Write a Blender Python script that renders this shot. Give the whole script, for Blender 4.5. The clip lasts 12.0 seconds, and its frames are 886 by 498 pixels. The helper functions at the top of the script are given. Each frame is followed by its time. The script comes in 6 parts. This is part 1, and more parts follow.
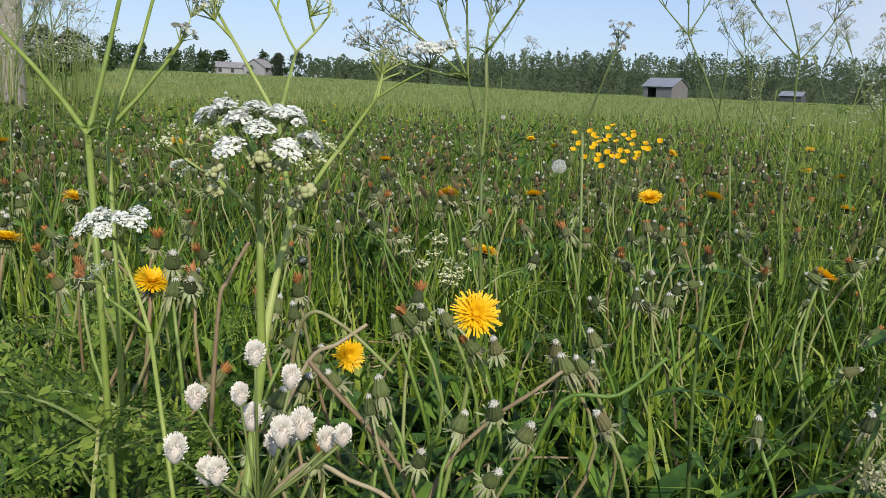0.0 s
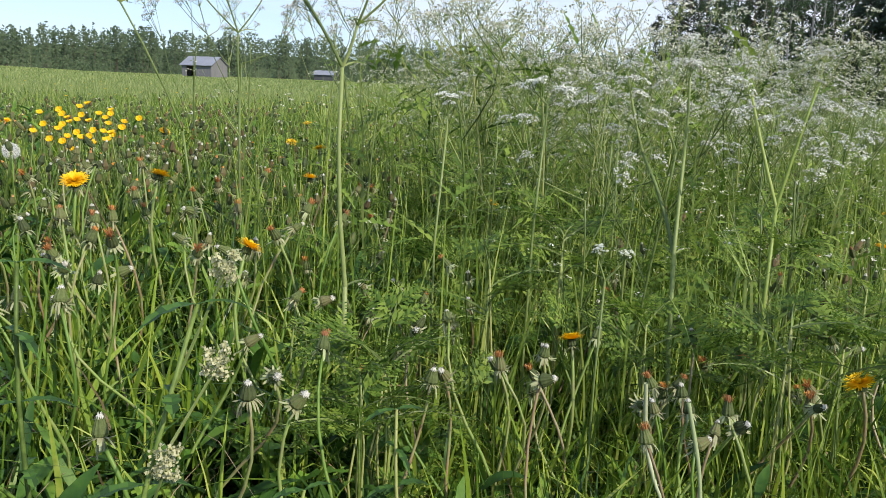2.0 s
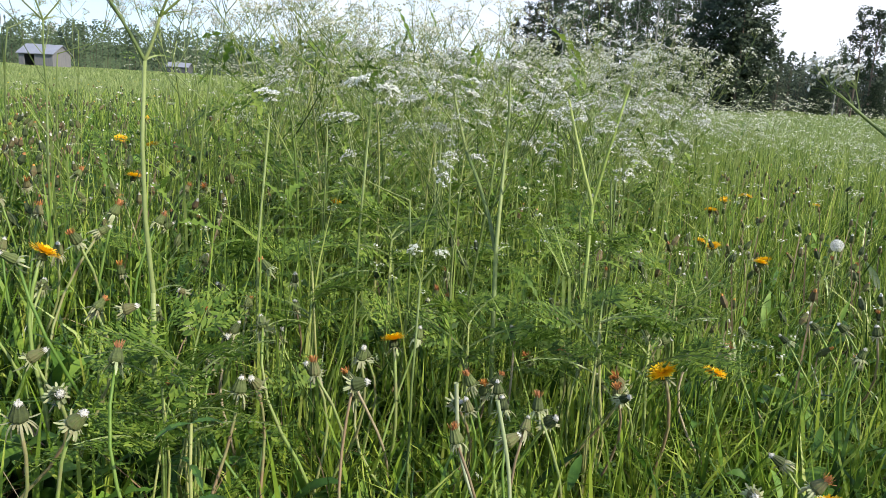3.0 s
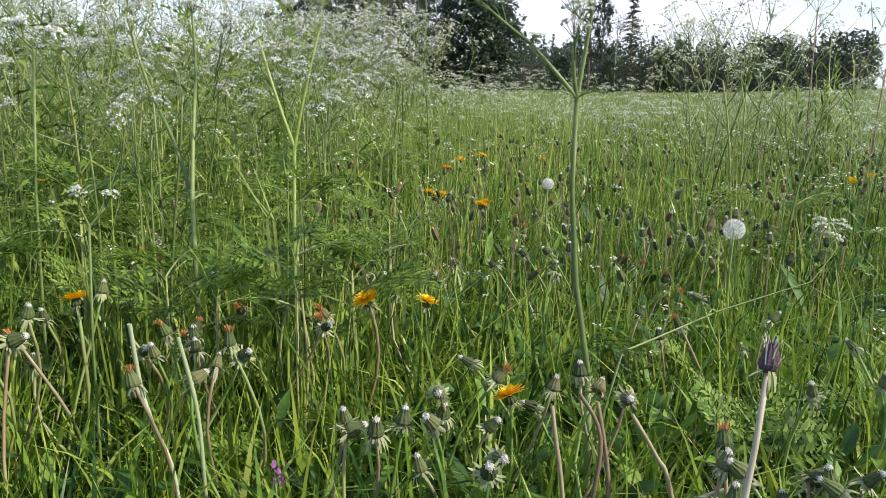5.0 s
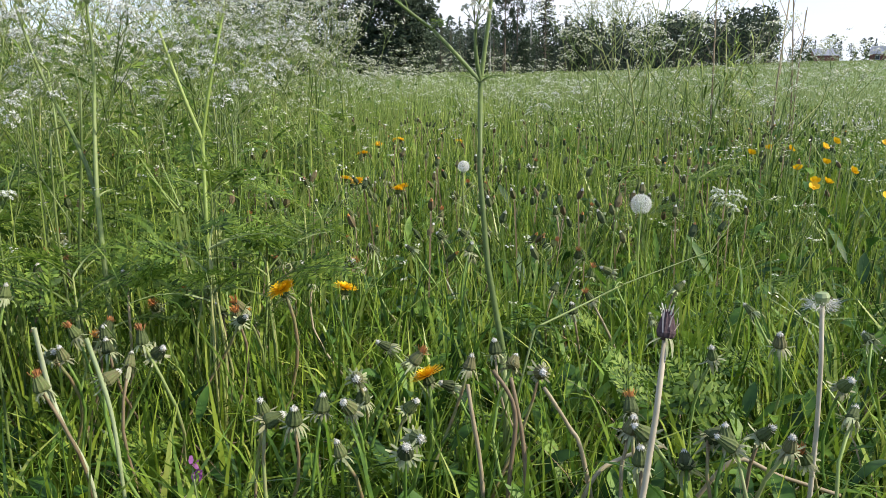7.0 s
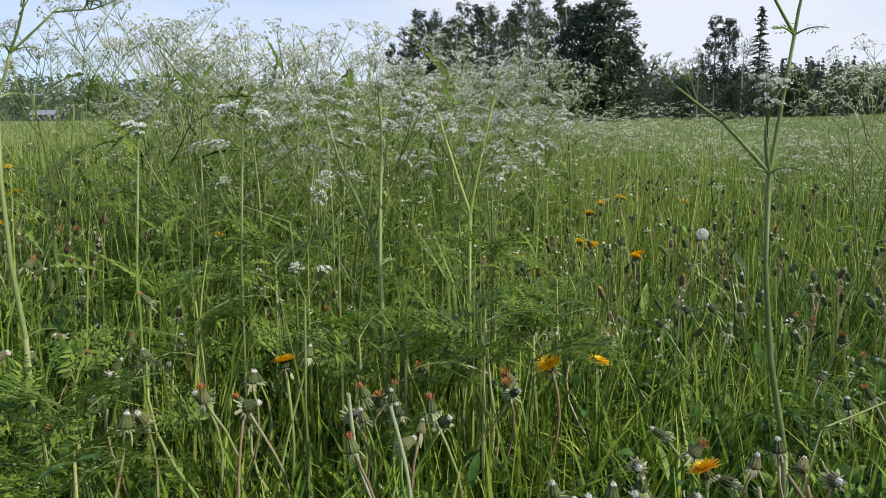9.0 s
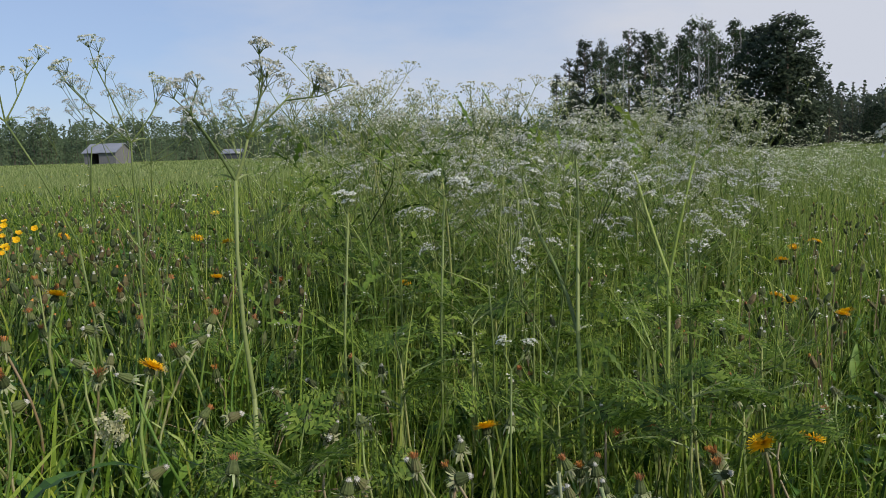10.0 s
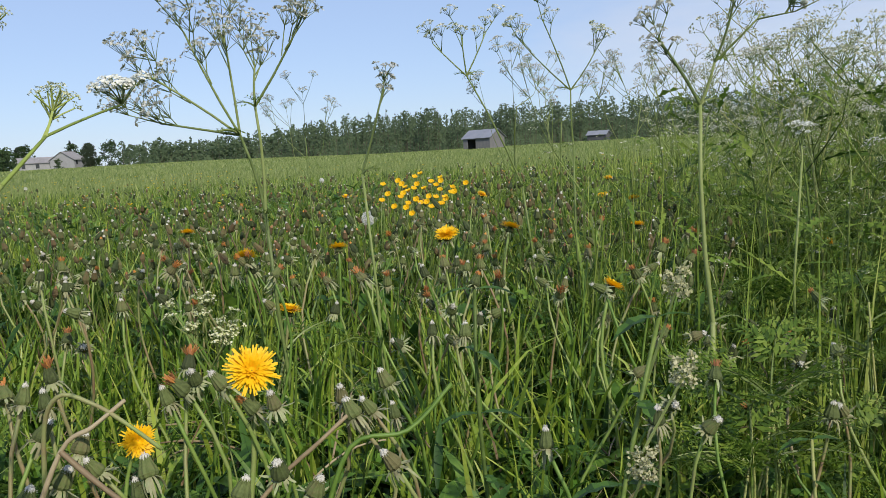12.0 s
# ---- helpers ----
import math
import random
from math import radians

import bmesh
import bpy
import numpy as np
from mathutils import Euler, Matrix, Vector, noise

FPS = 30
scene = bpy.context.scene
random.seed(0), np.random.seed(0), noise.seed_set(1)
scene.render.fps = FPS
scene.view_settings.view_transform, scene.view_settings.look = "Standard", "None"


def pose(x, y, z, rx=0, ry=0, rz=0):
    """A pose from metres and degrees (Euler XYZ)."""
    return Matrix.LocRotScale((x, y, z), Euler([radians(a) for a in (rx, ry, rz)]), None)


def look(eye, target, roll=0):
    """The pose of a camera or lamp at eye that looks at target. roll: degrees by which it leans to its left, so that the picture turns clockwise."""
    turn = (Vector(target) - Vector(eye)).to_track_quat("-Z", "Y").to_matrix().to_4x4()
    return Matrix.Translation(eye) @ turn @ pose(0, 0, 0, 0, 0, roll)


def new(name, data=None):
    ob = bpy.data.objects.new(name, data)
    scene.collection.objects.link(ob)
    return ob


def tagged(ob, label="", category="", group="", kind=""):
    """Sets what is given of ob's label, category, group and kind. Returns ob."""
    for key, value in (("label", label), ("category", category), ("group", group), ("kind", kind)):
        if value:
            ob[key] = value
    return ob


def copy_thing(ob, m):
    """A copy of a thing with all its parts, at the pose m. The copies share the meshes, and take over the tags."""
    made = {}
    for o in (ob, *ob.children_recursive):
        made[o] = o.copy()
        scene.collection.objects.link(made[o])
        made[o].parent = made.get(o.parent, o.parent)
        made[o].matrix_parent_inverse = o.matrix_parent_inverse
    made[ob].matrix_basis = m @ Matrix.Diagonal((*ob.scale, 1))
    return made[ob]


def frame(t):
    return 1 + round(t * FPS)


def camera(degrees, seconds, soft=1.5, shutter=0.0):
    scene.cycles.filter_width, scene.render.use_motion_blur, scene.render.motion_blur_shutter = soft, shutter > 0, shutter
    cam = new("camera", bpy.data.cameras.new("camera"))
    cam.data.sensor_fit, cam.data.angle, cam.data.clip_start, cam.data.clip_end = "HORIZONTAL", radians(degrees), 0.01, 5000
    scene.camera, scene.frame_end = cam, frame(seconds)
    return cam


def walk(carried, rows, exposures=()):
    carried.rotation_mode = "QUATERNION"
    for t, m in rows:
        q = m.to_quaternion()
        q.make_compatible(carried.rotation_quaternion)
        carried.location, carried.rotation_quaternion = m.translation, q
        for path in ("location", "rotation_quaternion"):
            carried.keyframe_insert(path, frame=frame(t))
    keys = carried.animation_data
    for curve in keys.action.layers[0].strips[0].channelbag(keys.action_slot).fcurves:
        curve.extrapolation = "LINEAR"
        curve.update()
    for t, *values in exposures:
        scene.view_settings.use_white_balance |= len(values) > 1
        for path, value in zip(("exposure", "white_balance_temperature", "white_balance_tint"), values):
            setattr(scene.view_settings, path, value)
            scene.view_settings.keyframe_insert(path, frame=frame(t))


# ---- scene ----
cam = camera(58.5, 12.0, 0.7)
METRES, EYE, TILT, LEAN, TURN = 1.0, 0.62, -11.5, -2.5, 0.0
EXPOSURES = [(0.0, -0.23), (0.5, -0.22), (1.0, -0.17), (1.5, 0.04), (2.0, 0.21), (2.5, 0.46), (4.5, 0.29), (5.0, 0.40), (5.5, 0.41), (6.7, 0.40), (8.5, 0.23), (9.5, -0.34), (10.0, -0.46), (11.0, -0.48), (11.6, -0.39), (12.0, -0.24)]
ROWS = [
    (0.0, 0.0, 0.0, 0.0, 0.0, 0.0, 0.0),
    (0.5, 0.0525, 0.0037, 0.0046, -3.9, -0.34, 2.52),
    (1.0, 0.1016, 0.0063, 0.0066, -9.04, -0.69, 5.28),
    (1.5, 0.1632, 0.0041, 0.005, -21.08, -1.79, 5.68),
    (2.0, 0.2311, 0.0145, -0.0118, -31.21, -3.07, 5.76),
    (2.5, 0.2769, 0.0002, -0.0036, -37.86, -3.9, 5.66),
    (4.5, 0.3643, -0.0646, -0.0954, -49.23, -5.69, 9.62),
    (5.0, 0.393, -0.0961, -0.1238, -57.58, -7.42, 9.95),
    (5.5, 0.4007, -0.1158, -0.128, -60.77, -8.22, 10.98),
    (6.0, 0.3968, -0.129, -0.1258, -62.69, -8.74, 11.92),
    (6.5, 0.3978, -0.1314, -0.1273, -64.51, -9.48, 12.01),
    (8.5, 0.3196, -0.048, -0.0695, -52.6, -7.64, 10.44),
    (9.0, 0.2986, -0.047, -0.0376, -49.0, -3.67, 10.75),
    (9.5, 0.2874, -0.0407, -0.0032, -45.65, -1.16, 10.85),
    (10.0, 0.2537, -0.0196, 0.0389, -37.0, 0.78, 10.65),
    (10.5, 0.2247, -0.0134, 0.0538, -30.41, 2.4, 10.41),
    (11.0, 0.2039, -0.0126, 0.0629, -28.15, 3.56, 10.34),
    (11.5, 0.1684, 0.0032, 0.036, -22.73, 4.77, 9.9),
    (12.0, 0.0823, 0.026, -0.0293, -11.06, 3.74, 8.16),
]
walk(cam, [(t, pose(0, 0, EYE, TILT, LEAN, TURN) @ pose(METRES * x, METRES * y, METRES * z, 90 + pitch, roll, yaw)) for t, x, y, z, yaw, pitch, roll in ROWS], EXPOSURES)
# ---------------------------------------------------------------- world, sun
SUN_AZ, SUN_EL = 166.0, 38.0
world = bpy.data.worlds.new("sky")
scene.world = world
world.use_nodes = True
wn, wl = world.node_tree.nodes, world.node_tree.links
wn.clear()
w_out = wn.new("ShaderNodeOutputWorld")
w_bg = wn.new("ShaderNodeBackground")
w_sky = wn.new("ShaderNodeTexSky")
w_sky.sky_type = "NISHITA"
w_sky.sun_disc = False
w_sky.sun_elevation = radians(SUN_EL)
w_sky.sun_rotation = radians(SUN_AZ)
w_sky.air_density, w_sky.dust_density, w_sky.ozone_density = 1.0, 0.3, 3.0
w_geo = wn.new("ShaderNodeTexCoord")
w_map = wn.new("ShaderNodeMapping")
w_map.inputs["Scale"].default_value = (1.0, 1.0, 3.2)
w_map.inputs["Rotation"].default_value = (0.12, -0.2, 0.5)
w_noise = wn.new("ShaderNodeTexNoise")
w_noise.inputs["Scale"].default_value = 1.7
w_noise.inputs["Detail"].default_value = 6.0
w_noise.inputs["Roughness"].default_value = 0.55
w_dot = wn.new("ShaderNodeVectorMath")
w_dot.operation = "DOT_PRODUCT"
w_dot.inputs[1].default_value = (math.sin(radians(102.0)), math.cos(radians(102.0)), -0.1)
w_add = wn.new("ShaderNodeMath")
w_add.operation = "MULTIPLY_ADD"
w_add.inputs[1].default_value = 0.55
w_ramp = wn.new("ShaderNodeValToRGB")
w_ramp.color_ramp.elements[0].position = 0.66
w_ramp.color_ramp.elements[0].color = (0.08, 0.08, 0.08, 1)
w_ramp.color_ramp.elements[1].position = 0.99
w_ramp.color_ramp.elements[1].color = (1, 1, 1, 1)
w_mix = wn.new("ShaderNodeMix")
w_mix.data_type = "RGBA"
w_mix.inputs[7].default_value = (6.6, 6.95, 7.9, 1)
wl.new(w_geo.outputs["Generated"], w_map.inputs["Vector"])
wl.new(w_map.outputs[0], w_noise.inputs["Vector"])
wl.new(w_geo.outputs["Generated"], w_dot.inputs[0])
wl.new(w_dot.outputs["Value"], w_add.inputs[0])
wl.new(w_noise.outputs["Fac"], w_add.inputs[2])
wl.new(w_add.outputs[0], w_ramp.inputs["Fac"])
wl.new(w_ramp.outputs["Color"], w_mix.inputs[0])
w_tint = wn.new("ShaderNodeMix")
w_tint.data_type, w_tint.blend_type = "RGBA", "MULTIPLY"
w_tint.inputs[0].default_value = 1.0
w_tint.inputs[7].default_value = (0.91, 0.97, 1.14, 1)
wl.new(w_sky.outputs[0], w_tint.inputs[6])
# a thin even veil of high cloud over the whole sky
w_veil = wn.new("ShaderNodeMix")
w_veil.data_type = "RGBA"
w_veil.inputs[0].default_value = 0.5
w_veil.inputs[7].default_value = (4.7, 6.1, 8.8, 1)
wl.new(w_tint.outputs[2], w_veil.inputs[6])
wl.new(w_veil.outputs[2], w_mix.inputs[6])
wl.new(w_mix.outputs[2], w_bg.inputs["Color"])
w_bg.inputs["Strength"].default_value = 0.127
wl.new(w_bg.outputs[0], w_out.inputs["Surface"])

sun_data = bpy.data.lights.new("sun", "SUN")
sun_data.energy, sun_data.angle, sun_data.color = 5.0, radians(0.7), (1.0, 0.92, 0.76)
sun = new("sun", sun_data)
a, e = radians(SUN_AZ), radians(SUN_EL)
sun.matrix_world = look((60 * math.sin(a) * math.cos(e), 60 * math.cos(a) * math.cos(e), 60 * math.sin(e)), (0, 0, 0))


# ---------------------------------------------------------------- materials
def plant(name, colours, through_light=0.35, rough=0.55, grain=120.0, per_object=False, relief=0.15):
    """A leaf, stalk or petal surface: colours vary from piece to piece and with fine grain; some light shines through."""
    m = bpy.data.materials.new(name)
    m.use_nodes = True
    n, l = m.node_tree.nodes, m.node_tree.links
    n.clear()
    out = n.new("ShaderNodeOutputMaterial")
    bsdf = n.new("ShaderNodeBsdfPrincipled")
    ramp = n.new("ShaderNodeValToRGB")
    for i, c in enumerate(colours):
        el = ramp.color_ramp.elements[i] if i < 2 else ramp.color_ramp.elements.new(1.0)
        el.position, el.color = i / (len(colours) - 1), (*c, 1)
    if per_object:
        src = n.new("ShaderNodeObjectInfo").outputs["Random"]
    else:
        src = n.new("ShaderNodeNewGeometry").outputs["Random Per Island"]
    tex = n.new("ShaderNodeTexNoise")
    tex.inputs["Scale"].default_value = grain
    tex.inputs["Detail"].default_value = 3.0
    pos = n.new("ShaderNodeNewGeometry")
    l.new(pos.outputs["Position"], tex.inputs["Vector"])
    mix = n.new("ShaderNodeMath")
    mix.operation = "MULTIPLY_ADD"
    mix.inputs[1].default_value = 0.85
    patch = n.new("ShaderNodeTexNoise")
    patch.inputs["Scale"].default_value = 9.0
    patch.inputs["Detail"].default_value = 3.0
    patch.inputs["Roughness"].default_value = 0.65
    l.new(pos.outputs["Position"], patch.inputs["Vector"])
    both = n.new("ShaderNodeMath")
    both.operation = "ADD"
    l.new(tex.outputs["Fac"], both.inputs[0])
    l.new(patch.outputs["Fac"], both.inputs[1])
    off = n.new("ShaderNodeMath")
    off.operation = "SUBTRACT"
    off.inputs[1].default_value = 1.0
    l.new(both.outputs[0], off.inputs[0])
    l.new(off.outputs[0], mix.inputs[0])
    l.new(src, mix.inputs[2])
    l.new(mix.outputs[0], ramp.inputs["Fac"])
    l.new(ramp.outputs["Color"], bsdf.inputs["Base Color"])
    bsdf.inputs["Roughness"].default_value = rough
    bsdf.inputs["Specular IOR Level"].default_value = 0.4
    if relief:
        bump = n.new("ShaderNodeBump")
        bump.inputs["Strength"].default_value = relief
        bump.inputs["Distance"].default_value = 0.002
        l.new(tex.outputs["Fac"], bump.inputs["Height"])
        l.new(bump.outputs[0], bsdf.inputs["Normal"])
    if through_light:
        tr = n.new("ShaderNodeBsdfTranslucent")
        sh = n.new("ShaderNodeMixShader")
        sh.inputs[0].default_value = through_light
        l.new(ramp.outputs["Color"], tr.inputs["Color"])
        l.new(bsdf.outputs[0], sh.inputs[1])
        l.new(tr.outputs[0], sh.inputs[2])
        l.new(sh.outputs[0], out.inputs["Surface"])
    else:
        l.new(bsdf.outputs[0], out.inputs["Surface"])
    return m


def solid(name, dark, light, scale=3.0, rough=0.8, metal=0.0, relief=0.3, distance=0.01, stretch=(1, 1, 1)):
    """A ground, wall, roof or bark surface with variation at two scales."""
    m = bpy.data.materials.new(name)
    m.use_nodes = True
    n, l = m.node_tree.nodes, m.node_tree.links
    bsdf = n["Principled BSDF"]
    pos = n.new("ShaderNodeNewGeometry")
    mp = n.new("ShaderNodeMapping")
    mp.inputs["Scale"].default_value = stretch
    l.new(pos.outputs["Position"], mp.inputs["Vector"])
    big, small = n.new("ShaderNodeTexNoise"), n.new("ShaderNodeTexNoise")
    for tex, s in ((big, scale), (small, scale * 14)):
        tex.inputs["Scale"].default_value = s
        tex.inputs["Detail"].default_value = 5.0
        l.new(mp.outputs[0], tex.inputs["Vector"])
    add = n.new("ShaderNodeMath")
    add.operation = "MULTIPLY_ADD"
    add.inputs[1].default_value = 0.5
    half = n.new("ShaderNodeMath")
    half.operation = "MULTIPLY"
    half.inputs[1].default_value = 0.5
    l.new(small.outputs["Fac"], half.inputs[0])
    l.new(big.outputs["Fac"], add.inputs[0])
    l.new(half.outputs[0], add.inputs[2])
    ramp = n.new("ShaderNodeValToRGB")
    ramp.color_ramp.elements[0].position, ramp.color_ramp.elements[0].color = 0.3, (*dark, 1)
    ramp.color_ramp.elements[1].position, ramp.color_ramp.elements[1].color = 0.7, (*light, 1)
    l.new(add.outputs[0], ramp.inputs["Fac"])
    l.new(ramp.outputs["Color"], bsdf.inputs["Base Color"])
    bump = n.new("ShaderNodeBump")
    bump.inputs["Strength"].default_value, bump.inputs["Distance"].default_value = relief, distance
    l.new(small.outputs["Fac"], bump.inputs["Height"])
    l.new(bump.outputs[0], bsdf.inputs["Normal"])
    bsdf.inputs["Roughness"].default_value, bsdf.inputs["Metallic"].default_value = rough, metal
    return m


M_GRASS = plant("grass_blade", [(0.020, 0.050, 0.009), (0.055, 0.120, 0.014), (0.120, 0.208, 0.022), (0.205, 0.295, 0.036), (0.32, 0.37, 0.075)], 0.22, 0.4, 60)
M_WIDE = plant("broad_grass_blade", [(0.095, 0.165, 0.018), (0.185, 0.28, 0.027), (0.315, 0.395, 0.048)], 0.4, 0.55, 40)
M_TALL = plant("tall_stem", [(0.046, 0.09, 0.015), (0.142, 0.222, 0.031), (0.275, 0.37, 0.058), (0.42, 0.47, 0.115)], 0.3, 0.5, 50)
M_FARGRASS = plant("far_grass", [(0.112, 0.172, 0.041), (0.186, 0.25, 0.068), (0.27, 0.325, 0.113), (0.375, 0.41, 0.178)], 0.35, 0.6, 8)
M_STRAW = plant("dry_straw", [(0.20, 0.13, 0.07), (0.30, 0.21, 0.12), (0.38, 0.30, 0.20)], 0.2, 0.7, 80)
M_BROAD = plant("broad_leaf", [(0.017, 0.048, 0.009), (0.035, 0.092, 0.014), (0.075, 0.16, 0.024)], 0.28, 0.6, 40)
M_HERB = plant("herb_leaf", [(0.022, 0.066, 0.011), (0.050, 0.125, 0.017), (0.105, 0.21, 0.027), (0.19, 0.31, 0.042)], 0.34, 0.55, 50)
M_FRESH = plant("fresh_leaf", [(0.055, 0.14, 0.016), (0.095, 0.215, 0.024), (0.155, 0.305, 0.038), (0.23, 0.37, 0.055)], 0.4, 0.5, 45)
M_FERN = plant("feathery_leaf", [(0.040, 0.085, 0.012), (0.105, 0.19, 0.025), (0.185, 0.285, 0.04), (0.28, 0.37, 0.065)], 0.45, 0.6, 60)
# one stalk green twice: M_STALK darkened as if shaded, M_SUNSTALK brightened as if sunlit
M_STALK = plant("green_stalk", [(0.11, 0.155, 0.045), (0.18, 0.24, 0.07), (0.28, 0.335, 0.12)], 0.25, 0.5, 90, True)
M_SUNSTALK = plant("sunlit_green_stalk", [(0.19, 0.27, 0.05), (0.29, 0.37, 0.085), (0.40, 0.46, 0.145)], 0.25, 0.45, 90, True)
M_PALESTALK = plant("dandelion_stalk", [(0.10, 0.19, 0.03), (0.15, 0.25, 0.045), (0.21, 0.31, 0.07), (0.26, 0.33, 0.10), (0.27, 0.28, 0.12), (0.28, 0.20, 0.11)], 0.2, 0.5, 45, True)
M_DRYSTALK = plant("dry_dandelion_stalk", [(0.17, 0.12, 0.07), (0.26, 0.20, 0.115), (0.37, 0.31, 0.20)], 0.1, 0.6, 70, True)
M_PALEDRY = plant("pale_stalk", [(0.42, 0.36, 0.26), (0.50, 0.44, 0.33), (0.56, 0.51, 0.40)], 0.1, 0.6, 60, True)
M_PALEGREEN = plant("whitish_green_stalk", [(0.25, 0.31, 0.14), (0.33, 0.38, 0.20), (0.42, 0.45, 0.28)], 0.15, 0.55, 60, True)
M_CLOCK = plant("seed_globe_white", [(0.66, 0.65, 0.60), (0.78, 0.77, 0.74), (0.85, 0.85, 0.83)], 0.3, 0.8, 400)
M_CALYX = plant("dandelion_calyx", [(0.042, 0.055, 0.020), (0.070, 0.092, 0.028), (0.112, 0.142, 0.044), (0.135, 0.125, 0.055)], 0.1, 0.85, 260, True, 0.4)
M_FARHEAD = plant("far_dandelion_head", [(0.038, 0.055, 0.021), (0.068, 0.092, 0.033), (0.105, 0.115, 0.042), (0.13, 0.09, 0.045)], 0.1, 0.85, 180, False, 0.3)
M_BRACT = plant("dandelion_bract", [(0.13, 0.19, 0.06), (0.22, 0.29, 0.11), (0.34, 0.39, 0.20), (0.26, 0.25, 0.14)], 0.2, 0.6, 100)
M_PAPPUS = plant("pappus_white", [(0.46, 0.44, 0.38), (0.62, 0.60, 0.54), (0.75, 0.74, 0.70)], 0.3, 0.8, 400)
M_WITHER = plant("withered_petal", [(0.30, 0.14, 0.08), (0.48, 0.21, 0.08), (0.70, 0.31, 0.04), (0.46, 0.27, 0.17)], 0.25, 0.7, 150)
M_PINKBASE = plant("pink_bud_base", [(0.62, 0.48, 0.43), (0.70, 0.60, 0.55), (0.76, 0.71, 0.67)], 0.2, 0.7, 300)
M_YELLOW = plant("yellow_petal", [(0.86, 0.51, 0.005), (0.88, 0.59, 0.008), (0.90, 0.66, 0.014)], 0.3, 0.55, 150)
M_BUTTER = plant("buttercup_petal", [(0.82, 0.44, 0.006), (0.86, 0.52, 0.01), (0.88, 0.58, 0.02)], 0.3, 0.35, 150)
M_WHITE = plant("parsley_floret", [(0.34, 0.40, 0.20), (0.62, 0.65, 0.50), (0.82, 0.82, 0.77), (0.86, 0.86, 0.83)], 0.5, 0.7, 200)
M_PINKWHITE = plant("pinkish_floret", [(0.70, 0.62, 0.55), (0.80, 0.76, 0.69), (0.86, 0.84, 0.79), (0.87, 0.86, 0.82)], 0.3, 0.7, 200)
M_CREAM = plant("cream_floret", [(0.36, 0.37, 0.19), (0.49, 0.48, 0.28), (0.62, 0.59, 0.40)], 0.3, 0.7, 200)
M_SEED = plant("parsley_seed", [(0.24, 0.25, 0.16), (0.50, 0.50, 0.43), (0.74, 0.74, 0.70), (0.85, 0.85, 0.83)], 0.5, 0.6, 200)
M_STANDSTALK = plant("stand_stalk", [(0.07, 0.115, 0.022), (0.16, 0.235, 0.05), (0.29, 0.35, 0.10), (0.36, 0.37, 0.14)], 0.25, 0.55, 90, True)
M_VETCH = plant("vetch_petal", [(0.20, 0.05, 0.20), (0.36, 0.13, 0.34), (0.42, 0.24, 0.40)], 0.3, 0.6, 100)
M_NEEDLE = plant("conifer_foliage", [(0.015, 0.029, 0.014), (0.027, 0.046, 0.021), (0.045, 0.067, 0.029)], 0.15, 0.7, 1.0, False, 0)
M_BIRCH = plant("birch_foliage", [(0.026, 0.052, 0.017), (0.038, 0.074, 0.022), (0.058, 0.10, 0.03)], 0.3, 0.6, 1.0, False, 0)
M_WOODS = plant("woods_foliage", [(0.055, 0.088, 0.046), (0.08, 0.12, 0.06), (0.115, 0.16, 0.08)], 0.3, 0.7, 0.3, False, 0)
M_BARK = solid("bark", (0.06, 0.045, 0.035), (0.17, 0.13, 0.10), 2.0, 0.9)
M_BIRCHBARK = solid("birch_bark", (0.10, 0.09, 0.08), (0.55, 0.53, 0.50), 1.2, 0.8)
M_BOARD = solid("weathered_boards", (0.10, 0.10, 0.115), (0.19, 0.185, 0.19), 0.8, 0.85, stretch=(6, 6, 0.6))
M_DARK = solid("dark_boards", (0.045, 0.05, 0.06), (0.09, 0.09, 0.10), 0.8, 0.9)
M_TIN = solid("grey_sheet_roof", (0.20, 0.21, 0.25), (0.30, 0.31, 0.36), 0.6, 0.45, 0.2)
M_RED = solid("red_boards", (0.12, 0.045, 0.042), (0.19, 0.065, 0.06), 0.8, 0.85)
M_PLASTER = solid("pale_boards", (0.22, 0.22, 0.24), (0.34, 0.34, 0.36), 0.5, 0.8)
M_ROOF = solid("house_roof", (0.18, 0.17, 0.18), (0.30, 0.29, 0.30), 0.5, 0.8)
M_GRAVEL = solid("gravel", (0.20, 0.195, 0.19), (0.36, 0.35, 0.34), 6.0, 0.9)
M_POLE = solid("grey_post_wood", (0.20, 0.18, 0.16), (0.36, 0.33, 0.30), 3.0, 0.85, stretch=(8, 8, 0.6))
M_WINDOW = solid("window_glass", (0.03, 0.035, 0.04), (0.05, 0.055, 0.06), 1.0, 0.1)


